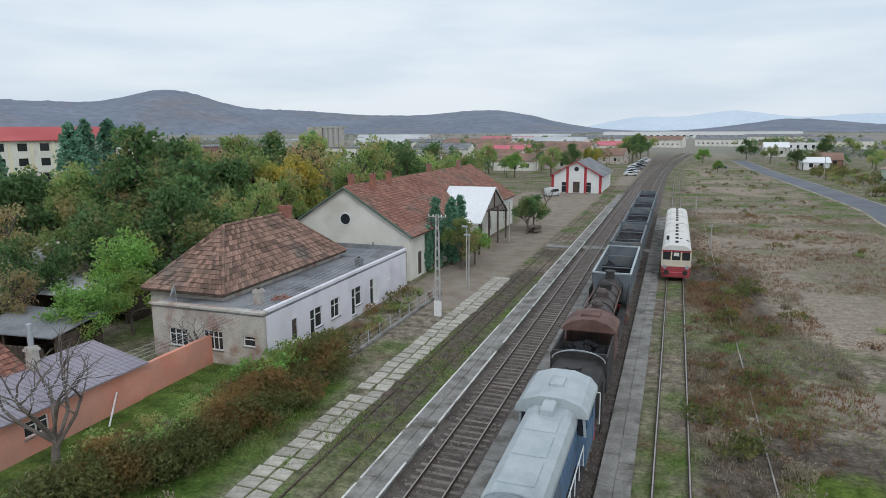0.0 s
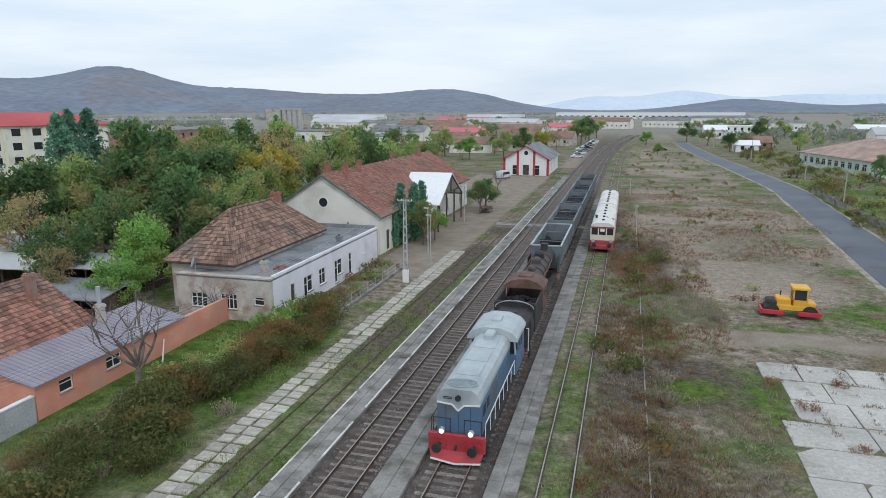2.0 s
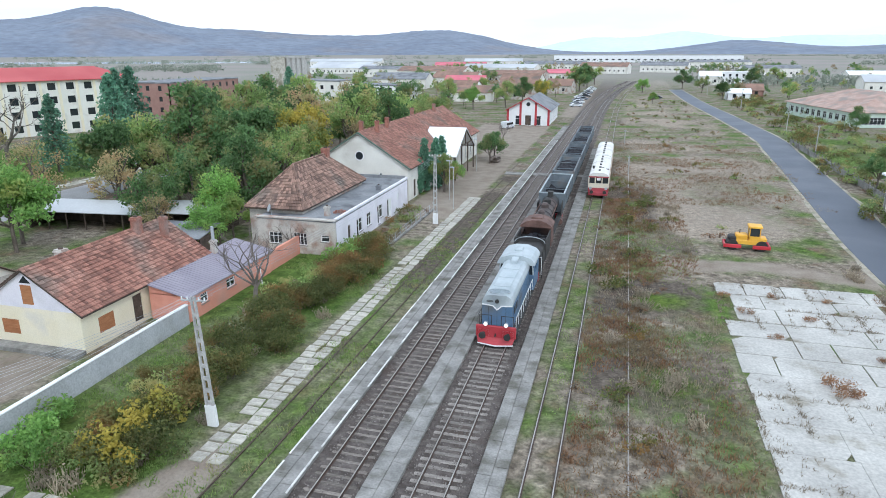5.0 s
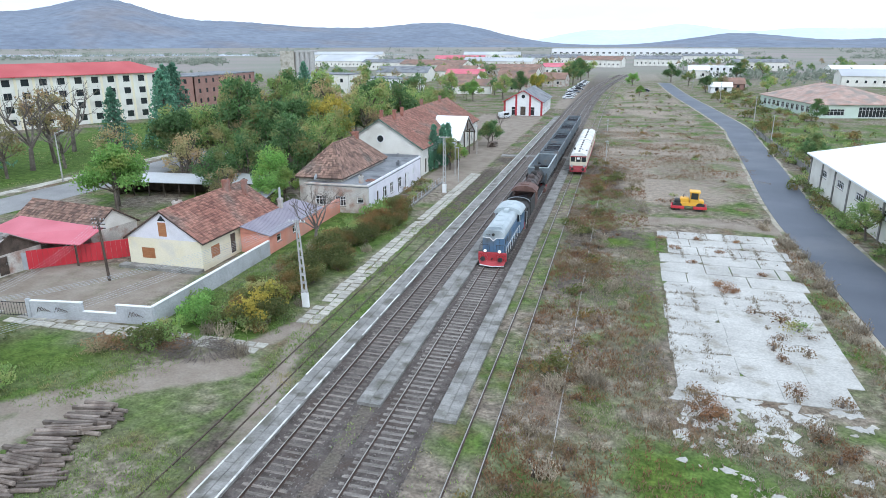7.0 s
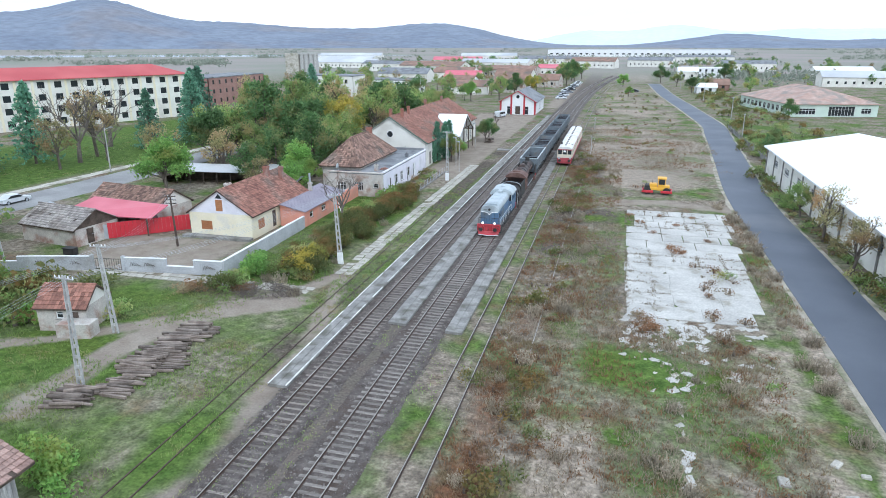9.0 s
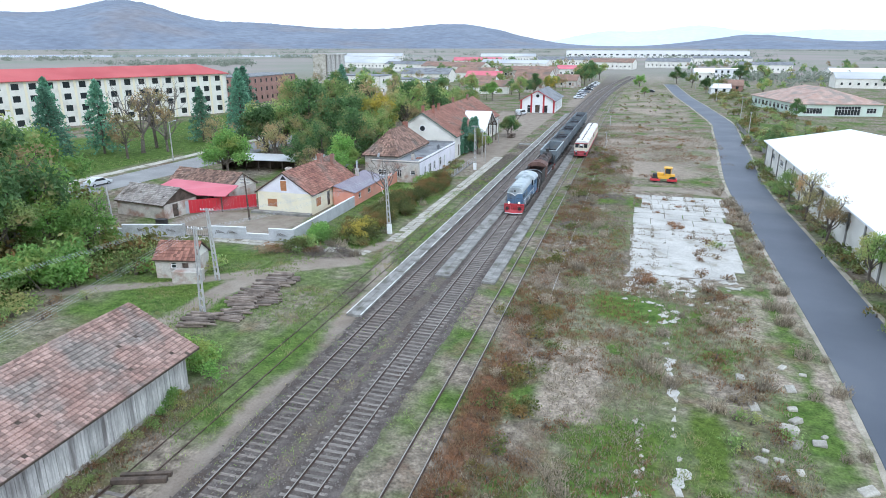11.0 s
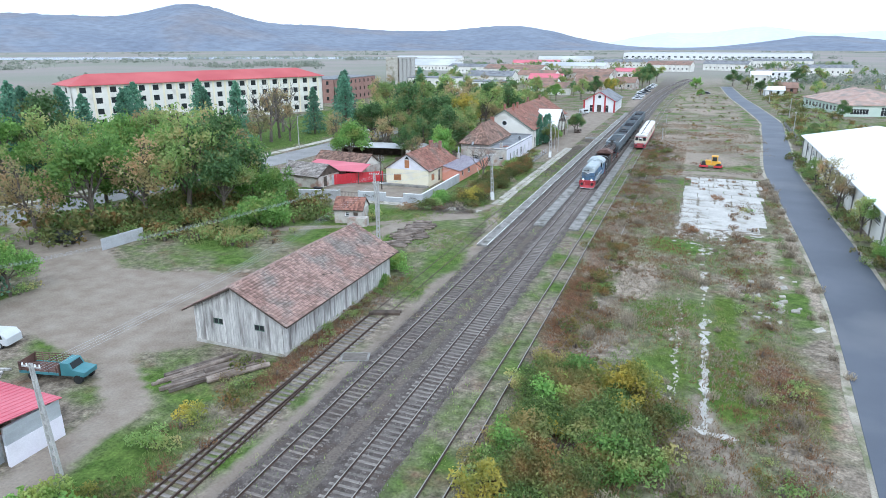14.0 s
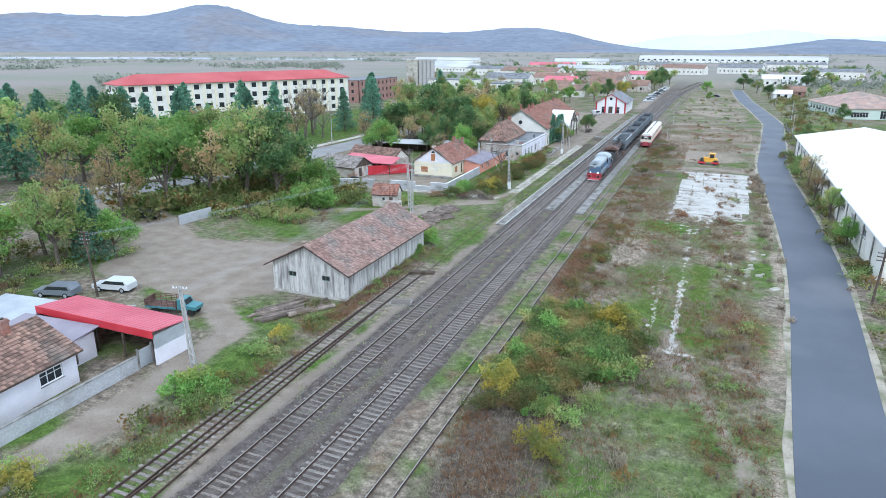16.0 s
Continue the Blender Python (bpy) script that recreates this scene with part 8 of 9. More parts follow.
def mass(name, items, label, category):
    """Many plants that nobody could count, joined into one mesh a foliage material."""
    store = {}
    for k, x, y, sc in items:
        a = (x * 7.3 + y * 3.1) % 6.283
        ca, sa = math.cos(a) * sc, math.sin(a) * sc
        for me in KINDS[k]:
            if me is None:
                continue
            if me.name not in CACHE:
                me.calc_loop_triangles()
                v = np.empty(len(me.vertices) * 3)
                me.vertices.foreach_get("co", v)
                t = np.empty(len(me.loop_triangles) * 3, dtype=np.int64)
                me.loop_triangles.foreach_get("vertices", t)
                CACHE[me.name] = (v.reshape(-1, 3), t)
            v, t = CACHE[me.name]
            w = np.stack([v[:, 0] * ca - v[:, 1] * sa + x, v[:, 0] * sa + v[:, 1] * ca + y, v[:, 2] * sc], 1)
            store.setdefault(me.materials[0].name, []).append((w, t))
    for mname, lst in store.items():
        off, vs, ts = 0, [], []
        for w, t in lst:
            vs.append(w)
            ts.append(t + off)
            off += len(w)
        vs, ts = np.concatenate(vs), np.concatenate(ts)
        me = bpy.data.meshes.new(name)
        me.vertices.add(len(vs))
        me.vertices.foreach_set("co", vs.ravel())
        me.loops.add(len(ts))
        me.loops.foreach_set("vertex_index", ts.astype(np.int32))
        me.polygons.add(len(ts) // 3)
        me.polygons.foreach_set("loop_start", np.arange(0, len(ts), 3, dtype=np.int32))
        me.update(calc_edges=True)
        me.materials.append(bpy.data.materials[mname])
        tagged(new(name, me), label, category, kind="stuff")


CACHE = {}
under = []
rnd = random.Random(42)
# single trees
for nm, x, y, s in [
    ("oak0", -52.8, 52.2, 1.25), ("oak1", -58, 62, 1.15), ("oak2", -47, 60, 0.95), ("ash0", -50, 70, 1.1), ("gold0", -44, 68, 1.15), ("ash1", -60, 80, 1.15), ("thin0", -54, 92, 1.2), ("ash2", -42, 84, 1.1), ("oak1", -38, 96, 1.0), ("thin1", -36, 74, 1.0), ("ash0", -33, 104, 1.1), ("oak2", -48, 108, 1.1), ("ash1", -64, 108, 1.2), ("maple0", -36.5, 33.5, 0.75), ("maple1", -33.5, 30.0, 0.6), ("oak0", -40, 44, 0.8), ("ash2", -38, 50, 0.75),
    ("maple1", -52.4, 19.8, 0.86), ("maple2", -54.8, 22.6, 0.86), ("oak1", -44, 30, 0.55), ("thin0", -40, 26, 0.55), ("fir0", -79.7, 67.3, 1.25), ("fir1", -84, 74, 1.3), ("fir2", -86, 60, 1.0), ("fir0", -88, 82, 1.3), ("ash1", -78, 90, 1.1), ("thin2", -84, 100, 1.15), ("oak0", -74, 110, 1.1), ("thin1", -90, 48, 1.2), ("thin0", -86, 34, 0.9), ("fir1", -96, 38, 1.15), ("fir2", -101, 30, 1.2), ("fir0", -93, 22, 1.1), ("bare0", -88, 41, 2.4), ("bare1", -84, 44, 1.5), ("bare0", -97, 60, 2.2),
    ("fir1", -104, 10, 1.3), ("fir2", -99, 4, 1.3), ("fir0", -108, -4, 1.35), ("fir1", -97, -8, 1.3), ("fir2", -110, 18, 1.25), ("fir0", -103, -16, 1.35), ("fir1", -112, -22, 1.4), ("oak1", -95, -18, 1.15), ("oak2", -92, -30, 1.15), ("fir2", -106, -34, 1.4), ("fir0", -115, -44, 1.4), ("oak0", -100, -46, 1.2), ("fir1", -122, -30, 1.4), ("fir2", -126, -56, 1.4), ("ash0", -108, -60, 1.2), ("fir0", -132, -14, 1.4), ("fir1", -120, -6, 1.35), ("oak2", -118, -70, 1.25), ("ash1", -104, -76, 1.15),
    ("maple0", -61.5, -40.5, 1.2), ("maple1", -66.5, -33, 0.95), ("fir0", -48.6, -65.5, 0.75), ("maple1", -47.5, -63.5, 0.6), ("oak0", -57, -27, 1.15), ("ash2", -52.5, -31, 1.1), ("oak1", -49, -27, 1.05), ("ash0", -60, -20, 1.05), ("oak2", -54, -22, 1.0), ("maple2", -46.5, -23.5, 0.7), ("maple0", -43.0, -22.0, 0.55), ("thin0", -66, -12, 1.0), ("oak1", -62, -8, 0.95), ("maple1", -58, -14, 0.8),
    ("oak2", -50.6, -69, 0.85), ("maple2", -52.5, -65, 0.75), ("oak0", -54, -74, 0.95), ("ash1", -57, -66, 0.8), ("thin0", -61, -58, 0.9), ("oak1", -60, -80, 1.0), ("maple0", -66, -72, 0.95), ("thin2", -63, -48, 0.8), ("ash2", -50, -80, 0.75), ("fir1", -56, -88, 0.8),
    ("ash0", -74, -8, 1.0), ("oak1", -80, -14, 1.0), ("thin1", -84, -4, 1.0), ("oak2", -88, -12, 1.0), ("ash2", -84, -24, 1.0), ("fir0", -90, -2, 1.0), ("fir1", -94, 8, 1.0), ("ash1", -88, -40, 1.0), ("oak0", -96, -56, 1.0), ("thin0", -80, -66, 1.0), ("oak1", -90, -72, 1.0), ("fir2", -84, -84, 1.0), ("ash0", -80, -100, 1.1), ("oak2", -62, -94, 0.9), ("thin2", -56, -36, 0.9), ("maple1", -61.5, -33, 0.75), ("ash1", -46.5, -30, 0.7), ("oak0", -36.5, 39, 0.75), ("oak1", -42, 36, 0.7), ("ash0", -47, 40, 0.8), ("thin1", -52, 34, 0.8), ("oak2", -58, 42, 0.9), ("ash2", -62, 52, 0.95), ("thin0", -64, 34, 0.8), ("maple0", -34, 26.2, 0.55), ("oak1", -47, 52, 0.95), ("cypress0", -19.6, 59.5, 1.0), ("cypress1", -19.0, 62.0, 1.0), ("cypress0", -18.6, 64.4, 0.95), ("cypress1", -20.3, 57.6, 0.7), ("ash1", -17.0, 60.0, 0.58), ("maple1", -16.6, 63.0, 0.5), ("oak2", -15.9, 86.5, 0.52), ("oak1", -15.4, 91.5, 0.5), ("bare0", -20.2, 12.2, 1.35), ("bare1", -24.5, 26.6, 0.75), ("bare0", -18.5, 118, 0.8),
    ("ash0", -33, 205, 1.0), ("maple1", -43, 196, 0.95), ("gold0", -24, 236, 1.0), ("oak0", -30, 222, 0.9), ("ash2", -56, 212, 1.0), ("oak1", -14, 300, 1.1), ("ash1", -17, 318, 1.1), ("oak2", -12, 335, 1.1), ("oak0", -15, 352, 1.2), ("ash0", -10, 372, 1.1), ("thin0", -66, 190, 1.0), ("ash1", -80, 180, 1.1), ("fir0", -98, 168, 1.3), ("oak2", -90, 150, 1.0), ("ash0", -104, 140, 1.1), ("thin1", -70, 150, 1.0), ("ash2", -56, 140, 1.0), ("oak1", -46, 128, 0.95), ("ash0", -40, 122, 0.9), ("thin2", -62, 130, 1.05), ("maple2", -30, 118, 0.7),
    ("ash1", 80, 392, 1.1), ("ash0", 90, 385, 1.1), ("oak1", 74, 372, 0.9), ("oak0", 63.5, 155, 0.62), ("oak2", 46, 262, 0.7), ("ash2", 42, 305, 0.8), ("oak1", 36, 340, 0.9), ("maple0", 15, 300, 0.8), ("ash0", 70, 260, 0.8), ("maple1", 18, 235, 0.5),
    ("thin0", 39.0, 18, 0.75), ("thin1", 38.6, 6, 0.65), ("ash1", 39.0, -8, 0.55), ("maple2", 39.2, -22, 0.5), ("ash2", 39.2, 30, 0.5), ("oak0", 44, 76, 0.6)]:
    if y < 14 and x < -42 and nm[:3] == "oak" and rnd.random() < 0.7:
        nm = rnd.choice(("maple", "maple", "ash", "thin")) + nm[-1]
    big = 1.12 if nm[:3] == "fir" and y < 14 else 1.45 if x < -42 and y < 14 and y > -62 else 1.22 if x < -36 and y < 135 else 1.0
    plant(nm, x + rnd.uniform(-0.3, 0.3), y, s * big * rnd.uniform(0.94, 1.06))
    if -64 < x < -42 and -62 < y < 0:
        under.append((x, y))

# the hedge row below the pole line, thinning out to the north
for k in range(54):
    y = -9.5 + k * 0.74
    x = -16.2 + rnd.gauss(0, 0.8)
    plant(rnd.choice(("hedge0", "hedge1", "hedge2", "hedge0", "hedge1", "scrub0") if k > 6 else ("scrub0", "scrub2", "hedge1", "goldbush0")), x, y + rnd.uniform(-0.4, 0.4), rnd.uniform(0.7, 1.15))
for k in range(22):
    plant(rnd.choice(("rusty0", "rusty2", "scrub1", "hedge1")), -18.8 + rnd.gauss(0, 1.2), -6 + k * 1.4, rnd.uniform(0.5, 1.0))
for nm, x, y, s in [("green0", -18.4, 25.5, 1.0), ("green1", -17.2, 26.8, 1.05), ("green2", -17.6, 24.3, 0.8), ("hedge0", -16.6, 29.2, 1.0), ("hedge2", -16.4, 27.5, 1.1), ("green1", -21.2, -8.6, 1.0), ("green0", -22.0, -6.4, 0.85), ("green2", -19.8, -9.6, 0.7), ("scrub1", -18.8, -8.4, 0.9), ("hedge1", -17.2, -8.2, 0.9),
                    ("green2", -14.5, -41.8, 1.1), ("green0", -13.2, -42.5, 0.9), ("green1", -13.0, -47.0, 0.6), ("goldbush0", -12.9, -46.2, 0.4), ("scrub2", -26.5, -22, 0.9), ("scrub0", -31.5, -21.5, 1.0), ("green1", -33, -25, 0.8), ("scrub2", -20.5, -13.5, 1.1), ("hedge0", -21.5, -14.2, 1.0), ("rusty1", -23, -14.8, 1.2), ("rusty0", -19.0, -14.0, 1.0), ("rusty2", -24.5, -15.6, 0.9),
                    ("goldbush0", -13.2, -76.2, 0.75), ("scrub1", -13.6, -79.3, 0.9), ("green0", -13.9, -86.4, 1.1), ("scrub0", -12.8, -87.6, 0.9), ("goldbush0", -13.4, -85.0, 0.6), ("green2", -14.8, -87.4, 0.9), ("goldbush0", -15.4, -100.0, 0.9), ("scrub2", -16.4, -99.0, 0.9), ("goldbush0", -15.0, -103.5, 1.0), ("scrub1", -14.6, -106, 1.0),
                    ("goldbush0", 8.5, -98, 0.8)]:
    plant(nm, x, y, s)
# the large thicket beside the siding: lobes of bramble with gaps and yellow bushes
for cx, cy, r_, n_ in ((9.6, -63.5, 2.6, 14), (12.6, -62.5, 2.2, 9), (14.6, -66.0, 2.2, 10), (11.0, -67.5, 2.8, 14), (9.0, -71.0, 2.0, 9), (13.4, -70.5, 2.6, 12), (15.9, -70.0, 1.5, 5), (11.2, -74.5, 2.1, 9), (8.2, -67.0, 1.3, 5), (8.4, -74.0, 1.6, 7), (10.4, -78.5, 1.5, 5), (9.2, -60.8, 1.4, 4)):
    for k in range(n_):
        a, q = rnd.uniform(0, 6.28), rnd.random() ** 0.55
        plant(rnd.choice(("bramble0", "bramble1", "bramble2", "bramble0", "bramble1", "bramble2", "hedge2", "scrub1", "green1")), cx + r_ * q * math.cos(a), cy + r_ * q * math.sin(a), rnd.uniform(0.45, 1.15))
for k in range(26):
    plant(rnd.choice(("rusty0", "rusty1", "rusty2", "hedge1", "scrub2")), rnd.uniform(6.8, 17.5), rnd.uniform(-82, -58), rnd.uniform(0.5, 1.0))
for x, y, s_ in ((13.8, -62.8, 1.45), (14.7, -61.9, 1.2), (14.6, -65.4, 0.9), (7.4, -76.6, 1.05), (7.9, -78.0, 0.8), (12.4, -83.6, 0.95), (13.4, -84.4, 0.7), (10.2, -68.6, 0.6)):
    plant("goldbush0", x, y, s_)
for x, y, s_ in ((21.4, 9.5, 0.8), (22.2, 9.0, 0.6), (23.6, -4.6, 0.45), (25.6, 2.0, 0.3), (19.5, 16.5, 0.4), (18.0, 21.0, 0.5), (22.5, 20.5, 0.45), (25.5, 14.0, 0.4), (17.4, -11.6, 0.9), (18.2, -13.2, 1.0), (16.8, 24.5, 0.5), (24.8, 25.0, 0.4), (20.6, 25.2, 0.4)):
    plant(rnd.choice(("rusty0", "rusty1", "rusty2")), x, y, s_)
# scrub along the road, the hall and the far lots
low = []
for x, y in under:
    for k in range(5):
        low.append((rnd.choice(("lscrub0", "lscrub1", "lscrub2", "lhedge0", "lscrub1")), x + rnd.gauss(0, 2.2), y + rnd.gauss(0, 2.2), rnd.uniform(1.1, 2.4)))
for x, y, s_ in ((-38.6, -31.5, 2.2), (-40.5, -30.5, 2.0), (-37.2, -30.2, 1.5), (-42.5, -32.0, 1.4), (-50.5, -33.0, 1.6), (-53, -35, 1.5)):
    plant("green%d" % (int(-x) % 3) if x > -45 else "scrub1", x, y, s_)
for k in range(170):
    y = rnd.uniform(-60, 150)
    low.append((rnd.choice(("lscrub0", "lscrub1", "lhedge1", "lrusty0", "lhedge2", "lscrub2")), (38.9 + rnd.gauss(0, 0.7)) if y < 62 else (44.5 + rnd.gauss(0, 2.2) + (y - 62) * 0.03), y, rnd.uniform(0.4, 1.0)))
for k in range(150):
    low.append((rnd.choice(("lscrub0", "lscrub1", "lhedge1", "lhedge2", "lrusty0")), rnd.uniform(46, 64), rnd.uniform(70, 290), rnd.uniform(0.6, 1.4)))
for k in range(90):
    low.append((rnd.choice(("lrusty0", "lrusty1", "lrusty2", "lscrub0")), rnd.uniform(23, 26.6), rnd.uniform(-95, 5), rnd.uniform(0.3, 0.8)))
for k in range(240):
    low.append((rnd.choice(("lrusty0", "lrusty1", "lrusty2", "lhedge0")), 9.0 + rnd.gauss(0, 1.5), rnd.uniform(-60, 70), rnd.uniform(0.25, 0.7)))
for k in range(110):
    low.append((rnd.choice(("lrusty0", "lrusty1", "lrusty2", "lscrub1", "lhedge2")), rnd.uniform(7, 30), rnd.uniform(42, 260), rnd.uniform(0.25, 0.7)))
for k in range(70):
    low.append((rnd.choice(("lrusty0", "lrusty1", "lscrub2")), -12.4 + rnd.gauss(0, 0.5), rnd.uniform(-66, -45), rnd.uniform(0.2, 0.5)))
for k in range(60):
    low.append((rnd.choice(("lrusty0", "lrusty1", "lhedge1", "lscrub2")), -13.0 + rnd.gauss(0, 1.4), rnd.uniform(-108, -68), rnd.uniform(0.3, 0.8)))
for k in range(190):
    low.append((rnd.choice(("lscrub0", "lscrub1", "lhedge0", "lrusty2", "lscrub2")), rnd.uniform(-64, -33), rnd.uniform(-42, -16), rnd.uniform(0.5, 1.5)))
for k in range(60):
    low.append((rnd.choice(("lscrub0", "lscrub1", "lhedge0", "lrusty2")), rnd.uniform(-66, -47), rnd.uniform(-90, -62), rnd.uniform(0.5, 1.3)))
for k in range(50):
    low.append((rnd.choice(("lrusty0", "lhedge1", "lscrub2")), rnd.uniform(-19.2, -16), rnd.uniform(28, 49), rnd.uniform(0.25, 0.55)))
for k in range(40):
    low.append((rnd.choice(("lhedge0", "lscrub1")), rnd.uniform(12, 24), rnd.uniform(-100, -62), rnd.uniform(0.2, 0.5)))
mass("scrub", low, "scattered brown and green autumn scrub", "scrub")
belt = []
for k in range(190):
    x, y = rnd.uniform(-150, -12), rnd.uniform(185, 640)
    belt.append((rnd.choice(("lash0", "lash1", "loak0", "loak1", "lthin0", "lthin2", "lash2")), x - y * 0.12 * rnd.random(), y, rnd.uniform(0.5, 1.0)))
for k in range(110):
    belt.append((rnd.choice(("lash0", "loak1", "loak2", "lthin1")), rnd.uniform(44, 210), rnd.uniform(270, 700), rnd.uniform(0.45, 0.95)))
for k in range(70):
    belt.append((rnd.choice(("lash0", "loak1", "loak2", "lthin1")), rnd.uniform(-190, -125), rnd.uniform(-90, 20), rnd.uniform(1.0, 1.4)))
mass("distant_trees", belt, "belt of autumn trees towards the town", "trees")
for k in range(40):
    plant(rnd.choice(("oak0", "oak1", "thin0", "ash2")), rnd.uniform(-46, -37) - (k % 7) * 4.0, rnd.uniform(48, 120), rnd.uniform(0.75, 1.15))

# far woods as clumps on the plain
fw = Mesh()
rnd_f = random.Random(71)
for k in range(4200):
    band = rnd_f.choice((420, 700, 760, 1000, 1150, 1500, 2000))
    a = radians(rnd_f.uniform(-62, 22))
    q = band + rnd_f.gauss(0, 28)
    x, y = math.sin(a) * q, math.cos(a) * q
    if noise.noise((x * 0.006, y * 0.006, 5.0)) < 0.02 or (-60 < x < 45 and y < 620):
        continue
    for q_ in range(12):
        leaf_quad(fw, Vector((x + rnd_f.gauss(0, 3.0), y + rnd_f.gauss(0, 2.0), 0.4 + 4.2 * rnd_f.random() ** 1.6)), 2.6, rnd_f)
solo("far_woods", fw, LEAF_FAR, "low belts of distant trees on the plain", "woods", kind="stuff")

# ---- grass, weeds and stones ----
def scatter(name, material, count, box_list, blade, seed, label, avoid=True, lean=0.5, width=0.05, tuft=6, radius=0.16):
    rnd_ = random.Random(seed)
    m = Mesh()
    areas = [max(1.0, (b[2] - b[0]) * (b[3] - b[1])) * (b[4] if len(b) > 4 else 1) for b in box_list]
    while count > 0:
        b = rnd_.choices(box_list, areas)[0]
        x, y = rnd_.uniform(b[0], b[2]), rnd_.uniform(b[1], b[3])
        count -= 1
        if noise.noise((x * 0.11, y * 0.11, seed)) < -0.12 + 0.25 * rnd_.random():
            continue
        for k in range(tuft):
            px_, py_ = x + rnd_.gauss(0, radius), y + rnd_.gauss(0, radius)
            h = blade * rnd_.uniform(0.5, 1.3)
            a = rnd_.uniform(0, 6.28)
            dx, dy = math.cos(a) * width, math.sin(a) * width
            m.add([(px_ - dx, py_ - dy, -0.01), (px_ + dx, py_ + dy, -0.01), (px_ + rnd_.gauss(0, lean) * h, py_ + rnd_.gauss(0, lean) * h, h)], [(0, 1, 2)])
    return solo(name, m, material, label, "grass", kind="stuff")


FIELD = [(5.9, -118, 15.6, 60), (28.8, -10, 31, 30), (15.6, -118, 27.0, -12), (6, 60, 31, 120, 0.6), (31, 60, 35, 110, 0.4)]
LEFT = [(-23, -9.5, -13, 27), (-22, -42, -11, -14), (-46, -42, -21, -15, 0.7), (-13.8, -118, -11, -66), (-12.0, -50, -10.6, 26)]
scatter("dry_grass", LEAF_DRY, 30000, FIELD + [(-13, -66, -10.8, -44)], 0.22, 21, "dry straw-coloured grass tufts", tuft=5, width=0.035)
scatter("brown_weeds", LEAF_RUST, 24000, FIELD + [(5.8, -100, 11.5, 60, 1.5), (-13, -110, -10.8, -44)], 0.26, 22, "withered brown weeds", tuft=6, width=0.035)
scatter("green_grass", GRASS_G, 20000, [(12, -118, 27, -40, 0.7), (6, -20, 16, 45, 0.35)] + LEFT + [(-11.2, -50, -7.9, 45, 0.8)], 0.17, 23, "green grass tufts", tuft=6, width=0.035)
scatter("track_weeds", GRASS_G, 2600, [(-7, -118, -2, -30), (1.2, -118, 4, -19), (4, -118, 5.8, 60), (-3.3, -60, -1.6, -18), (-10.4, -118, -8, -50)], 0.13, 24, "small green weeds between the rails", tuft=5, width=0.03)
scatter("pad_weeds", LEAF_DRY, 2600, [(16.2 + 2.5 * i - 0.12, -11, 16.2 + 2.5 * i + 0.12, 28.2, 4) for i in range(6)] + [(16.2, -10.6 + 3 * j - 0.12, 28.6, -10.6 + 3 * j + 0.12, 4) for j in range(13)] + [(16.2, -11, 28.6, 28.2, 0.15)], 0.22, 25, "dry weeds growing in the joints of the pad", tuft=7, width=0.03, radius=0.1)
scatter("park_grass", GRASS_G, 9000, [(-118, -20, -80, 125), (-80, -60, -77, 100)], 0.14, 26, "short park grass", tuft=5, width=0.06)
wd = [weed(700 + i, 0.6, 0.9, 90).data("weed_stalks", [LEAF_DRY]) for i in range(3)]
for k in range(150):
    x, y = rnd.choice(((rnd.uniform(6.4, 16), rnd.uniform(-95, 60)), (rnd.uniform(16, 26.5), rnd.uniform(-95, -12)), (rnd.uniform(28.5, 31), rnd.uniform(-60, 40)), (rnd.uniform(-20, -14), rnd.uniform(-14, 26))))
    o = new("weed_clump", rnd.choice(wd))
    s = rnd.uniform(0.5, 1.3)
    o.matrix_basis = pose(x, y, 0, 0, 0, rnd.uniform(0, 360)) @ Matrix.Diagonal((s, s, s, 1))
    tagged(o, "clump of tall dry straw weeds", "weeds", "dry weed clumps")
# ballast stones along the tracks
bsn = Mesh()
rb_ = random.Random(88)
for k in range(34000):
    x = rb_.choice((-4.72, 0.0)) + rb_.uniform(-2.1, 2.1)
    y = rb_.uniform(-118, 60)
    r = rb_.uniform(0.025, 0.075)
    z = 0.035
    bsn.add([(x + r, y, z), (x - r * 0.8, y + r * 0.4, z), (x + r * 0.1, y + r, z + r * 0.3), (x, y - r, z), (x, y, z + r)], [(0, 2, 4), (2, 1, 4), (1, 3, 4), (3, 0, 4)])
solo("ballast_stones", bsn, mat("loose_ballast_stones", (0.085, 0.072, 0.064), (0.225, 0.2, 0.183), 2.0, 10.0, 0.95, relief=0.0, island=0.35), "loose crushed ballast stones", "ballast", kind="stuff")
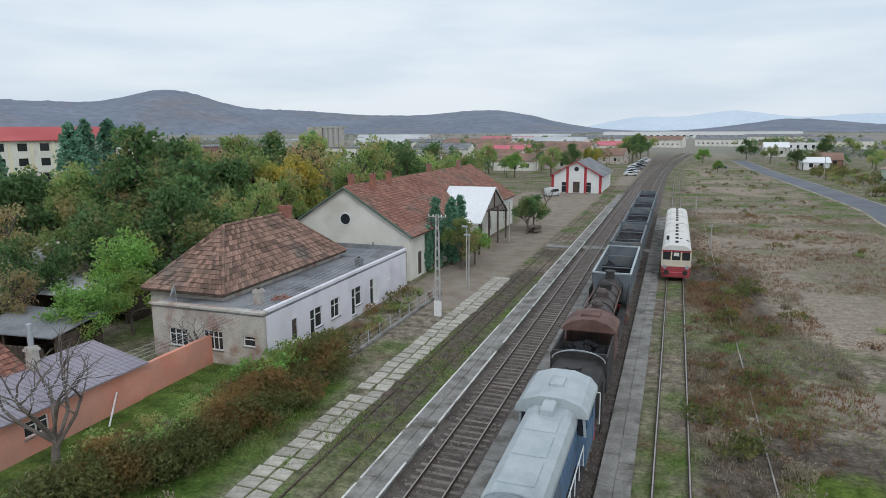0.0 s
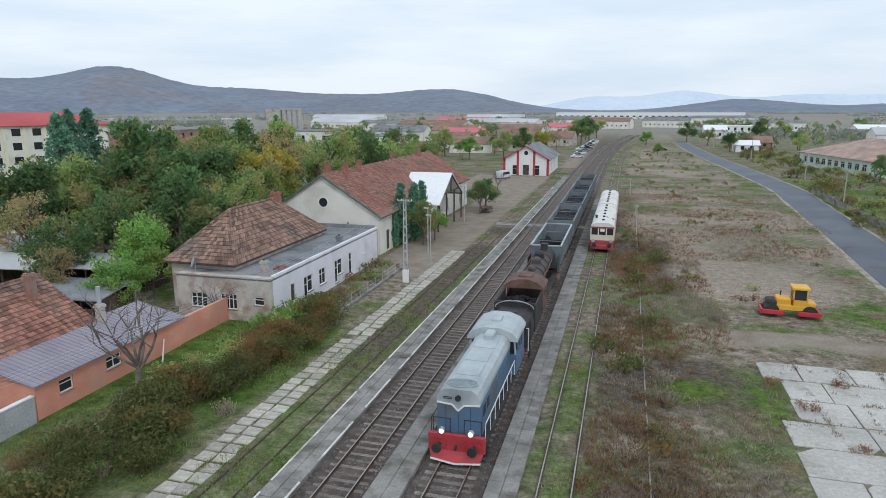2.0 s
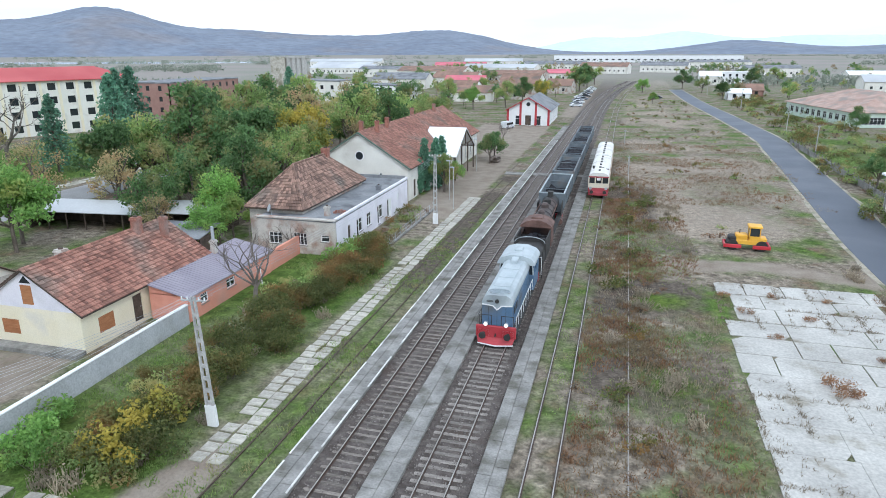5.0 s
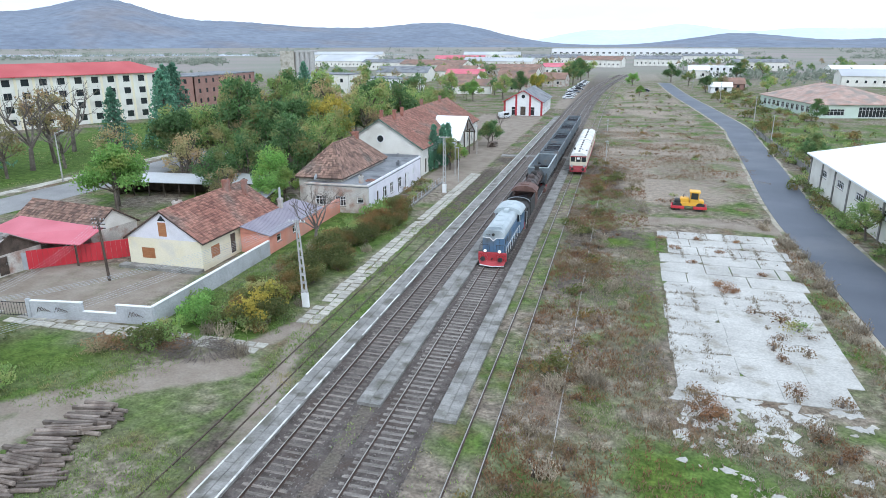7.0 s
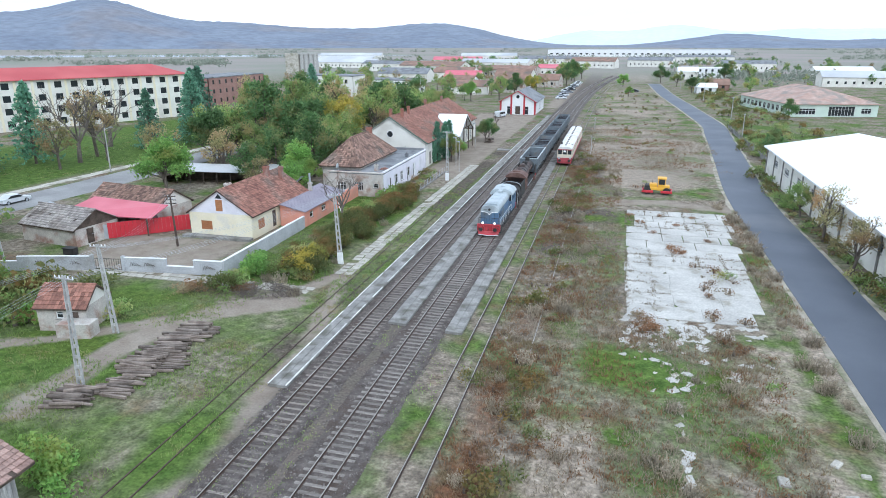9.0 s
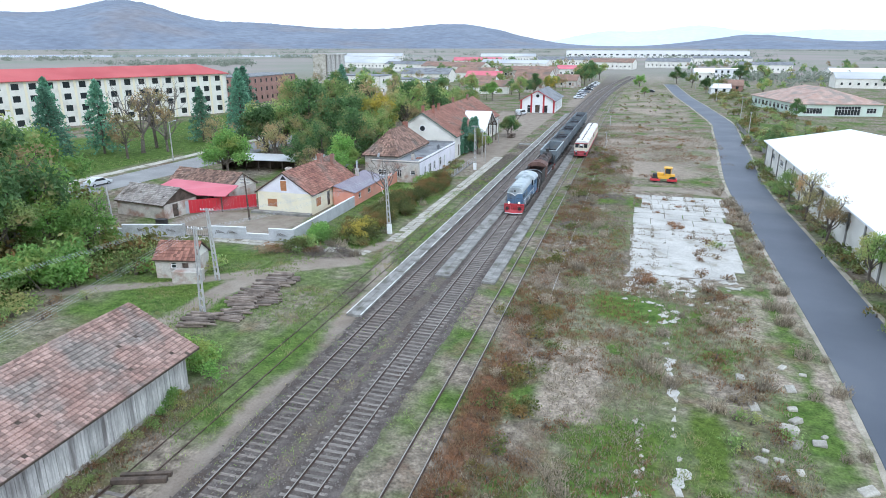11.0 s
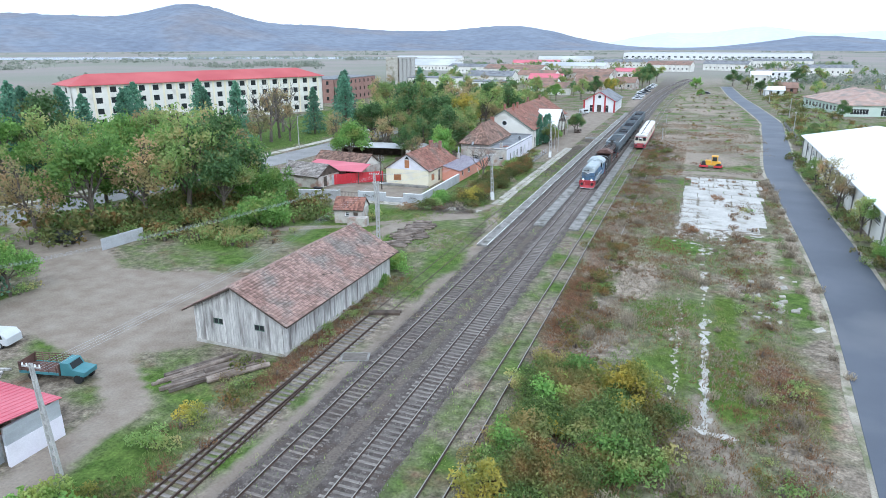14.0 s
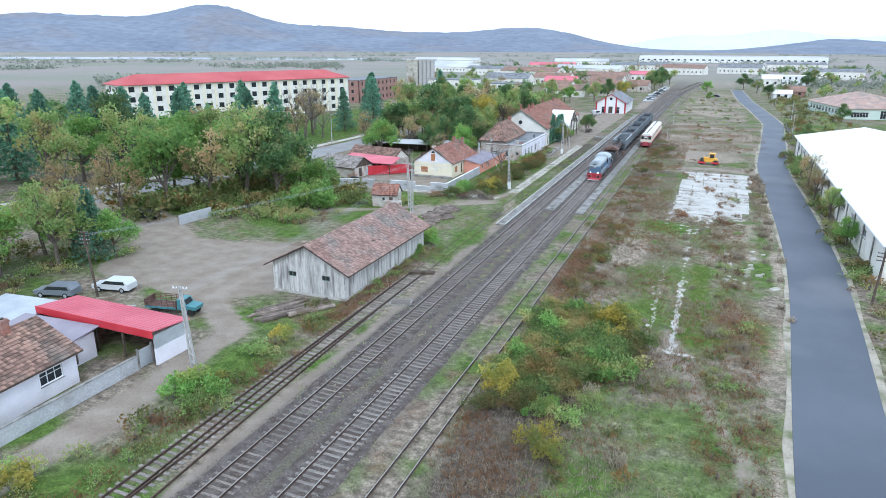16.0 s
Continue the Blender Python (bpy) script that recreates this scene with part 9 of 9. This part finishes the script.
# brush heap of cut branches
bh = thing("brush_heap", pose(-16.8, -13.7, 0, 0, 0, 15), "grey heap of cut branches on the grass", "brush heap")
bm_ = Mesh()
for k in range(420):
    a, q = rnd.uniform(0, 6.28), rnd.random() ** 0.5
    b = Vector((2.5 * q * math.cos(a), 1.3 * q * math.sin(a), 1.25 * (1 - q * q) * rnd.uniform(0.3, 1.0)))
    e = b + Vector((math.cos(a) * rnd.uniform(0.2, 1.1), math.sin(a) * rnd.uniform(0.1, 0.7), rnd.uniform(-0.45, 0.3))) * rnd.uniform(0.7, 1.5)
    e.z = max(0.03, e.z)
    bm_.cyl(b, e, 0.026, 0.01, 4)
tagged(part("brushwood", bm_, TWIG, bh), kind="stuff")
# concrete rubble by the road
rm_ = thing("rubble_heap", pose(26.2, -38, 0), "heap of broken pale concrete among grey brushwood", "rubble")
for k in range(22):
    s = rnd.uniform(0.15, 0.5)
    part("rubble_piece", Mesh().cbox(-s, -s * 0.7, -0.1, s, s * 0.7, 0.08 + 0.14 * rnd.random(), 0.05), FLAG, rm_, at=pose(rnd.gauss(0, 1.4), rnd.gauss(0, 3.0), 0, rnd.uniform(-14, 14), rnd.uniform(-14, 14), rnd.uniform(0, 180)))

# ---- pieces of the tracks, last ----
for trk, x, mats_, lo, hi, y1 in ((track_a, 0, wood, -122, 58, 420), (track_b, 0, conc, -122, 58, 420)):
    trk_x = trk.location.x
    bed(trk, 0, -400, 420, 1.75)
    rail_pair(trk, 0, -400, 420, True)
    lay_sleepers(trk, 0, -180, y1, 0.62, mats_, lo, hi, int(trk_x), SLEEPER_W if mats_ is wood else SLEEPER_C)
rail_pair(track_c, 0, -400, 400, True)
buried = Mesh()
buried.loft([[(9.05 + a_, y, b_) for a_, b_ in ((-0.035, -0.02), (0.035, -0.02), (0.035, 0.09), (-0.035, 0.09))][::-1] for y in (-20, 10, 40, 70, 100)])
solo("buried_rail", buried, RAIL_TOP, "single old rail lying in the weeds", "rail", kind="structure")
rail_pair(track_d, 0, -400, -55, False, RAIL)
rail_pair(track_d, 0, -55, 170, False, RAIL, dz=-0.15)
lay_sleepers(track_d, 0, -118, -55, 0.62, conc, -118, -55, 4, SLEEPER_C)
for side in (-0.75, 0.75):
    m = Mesh()
    m.loft([[(side + 2.6 * (max(0, -60 - y) / 60) ** 1.5 + a, y, b) for a, b in ((-0.04, 0.05), (0.04, 0.05), (0.04, 0.2), (-0.04, 0.2))][::-1] for y in (-120, -110, -100, -92, -84, -76, -70, -65, -60)])
    part("switch_rail", m, RAIL, track_d, "diverging rail of the turnout")
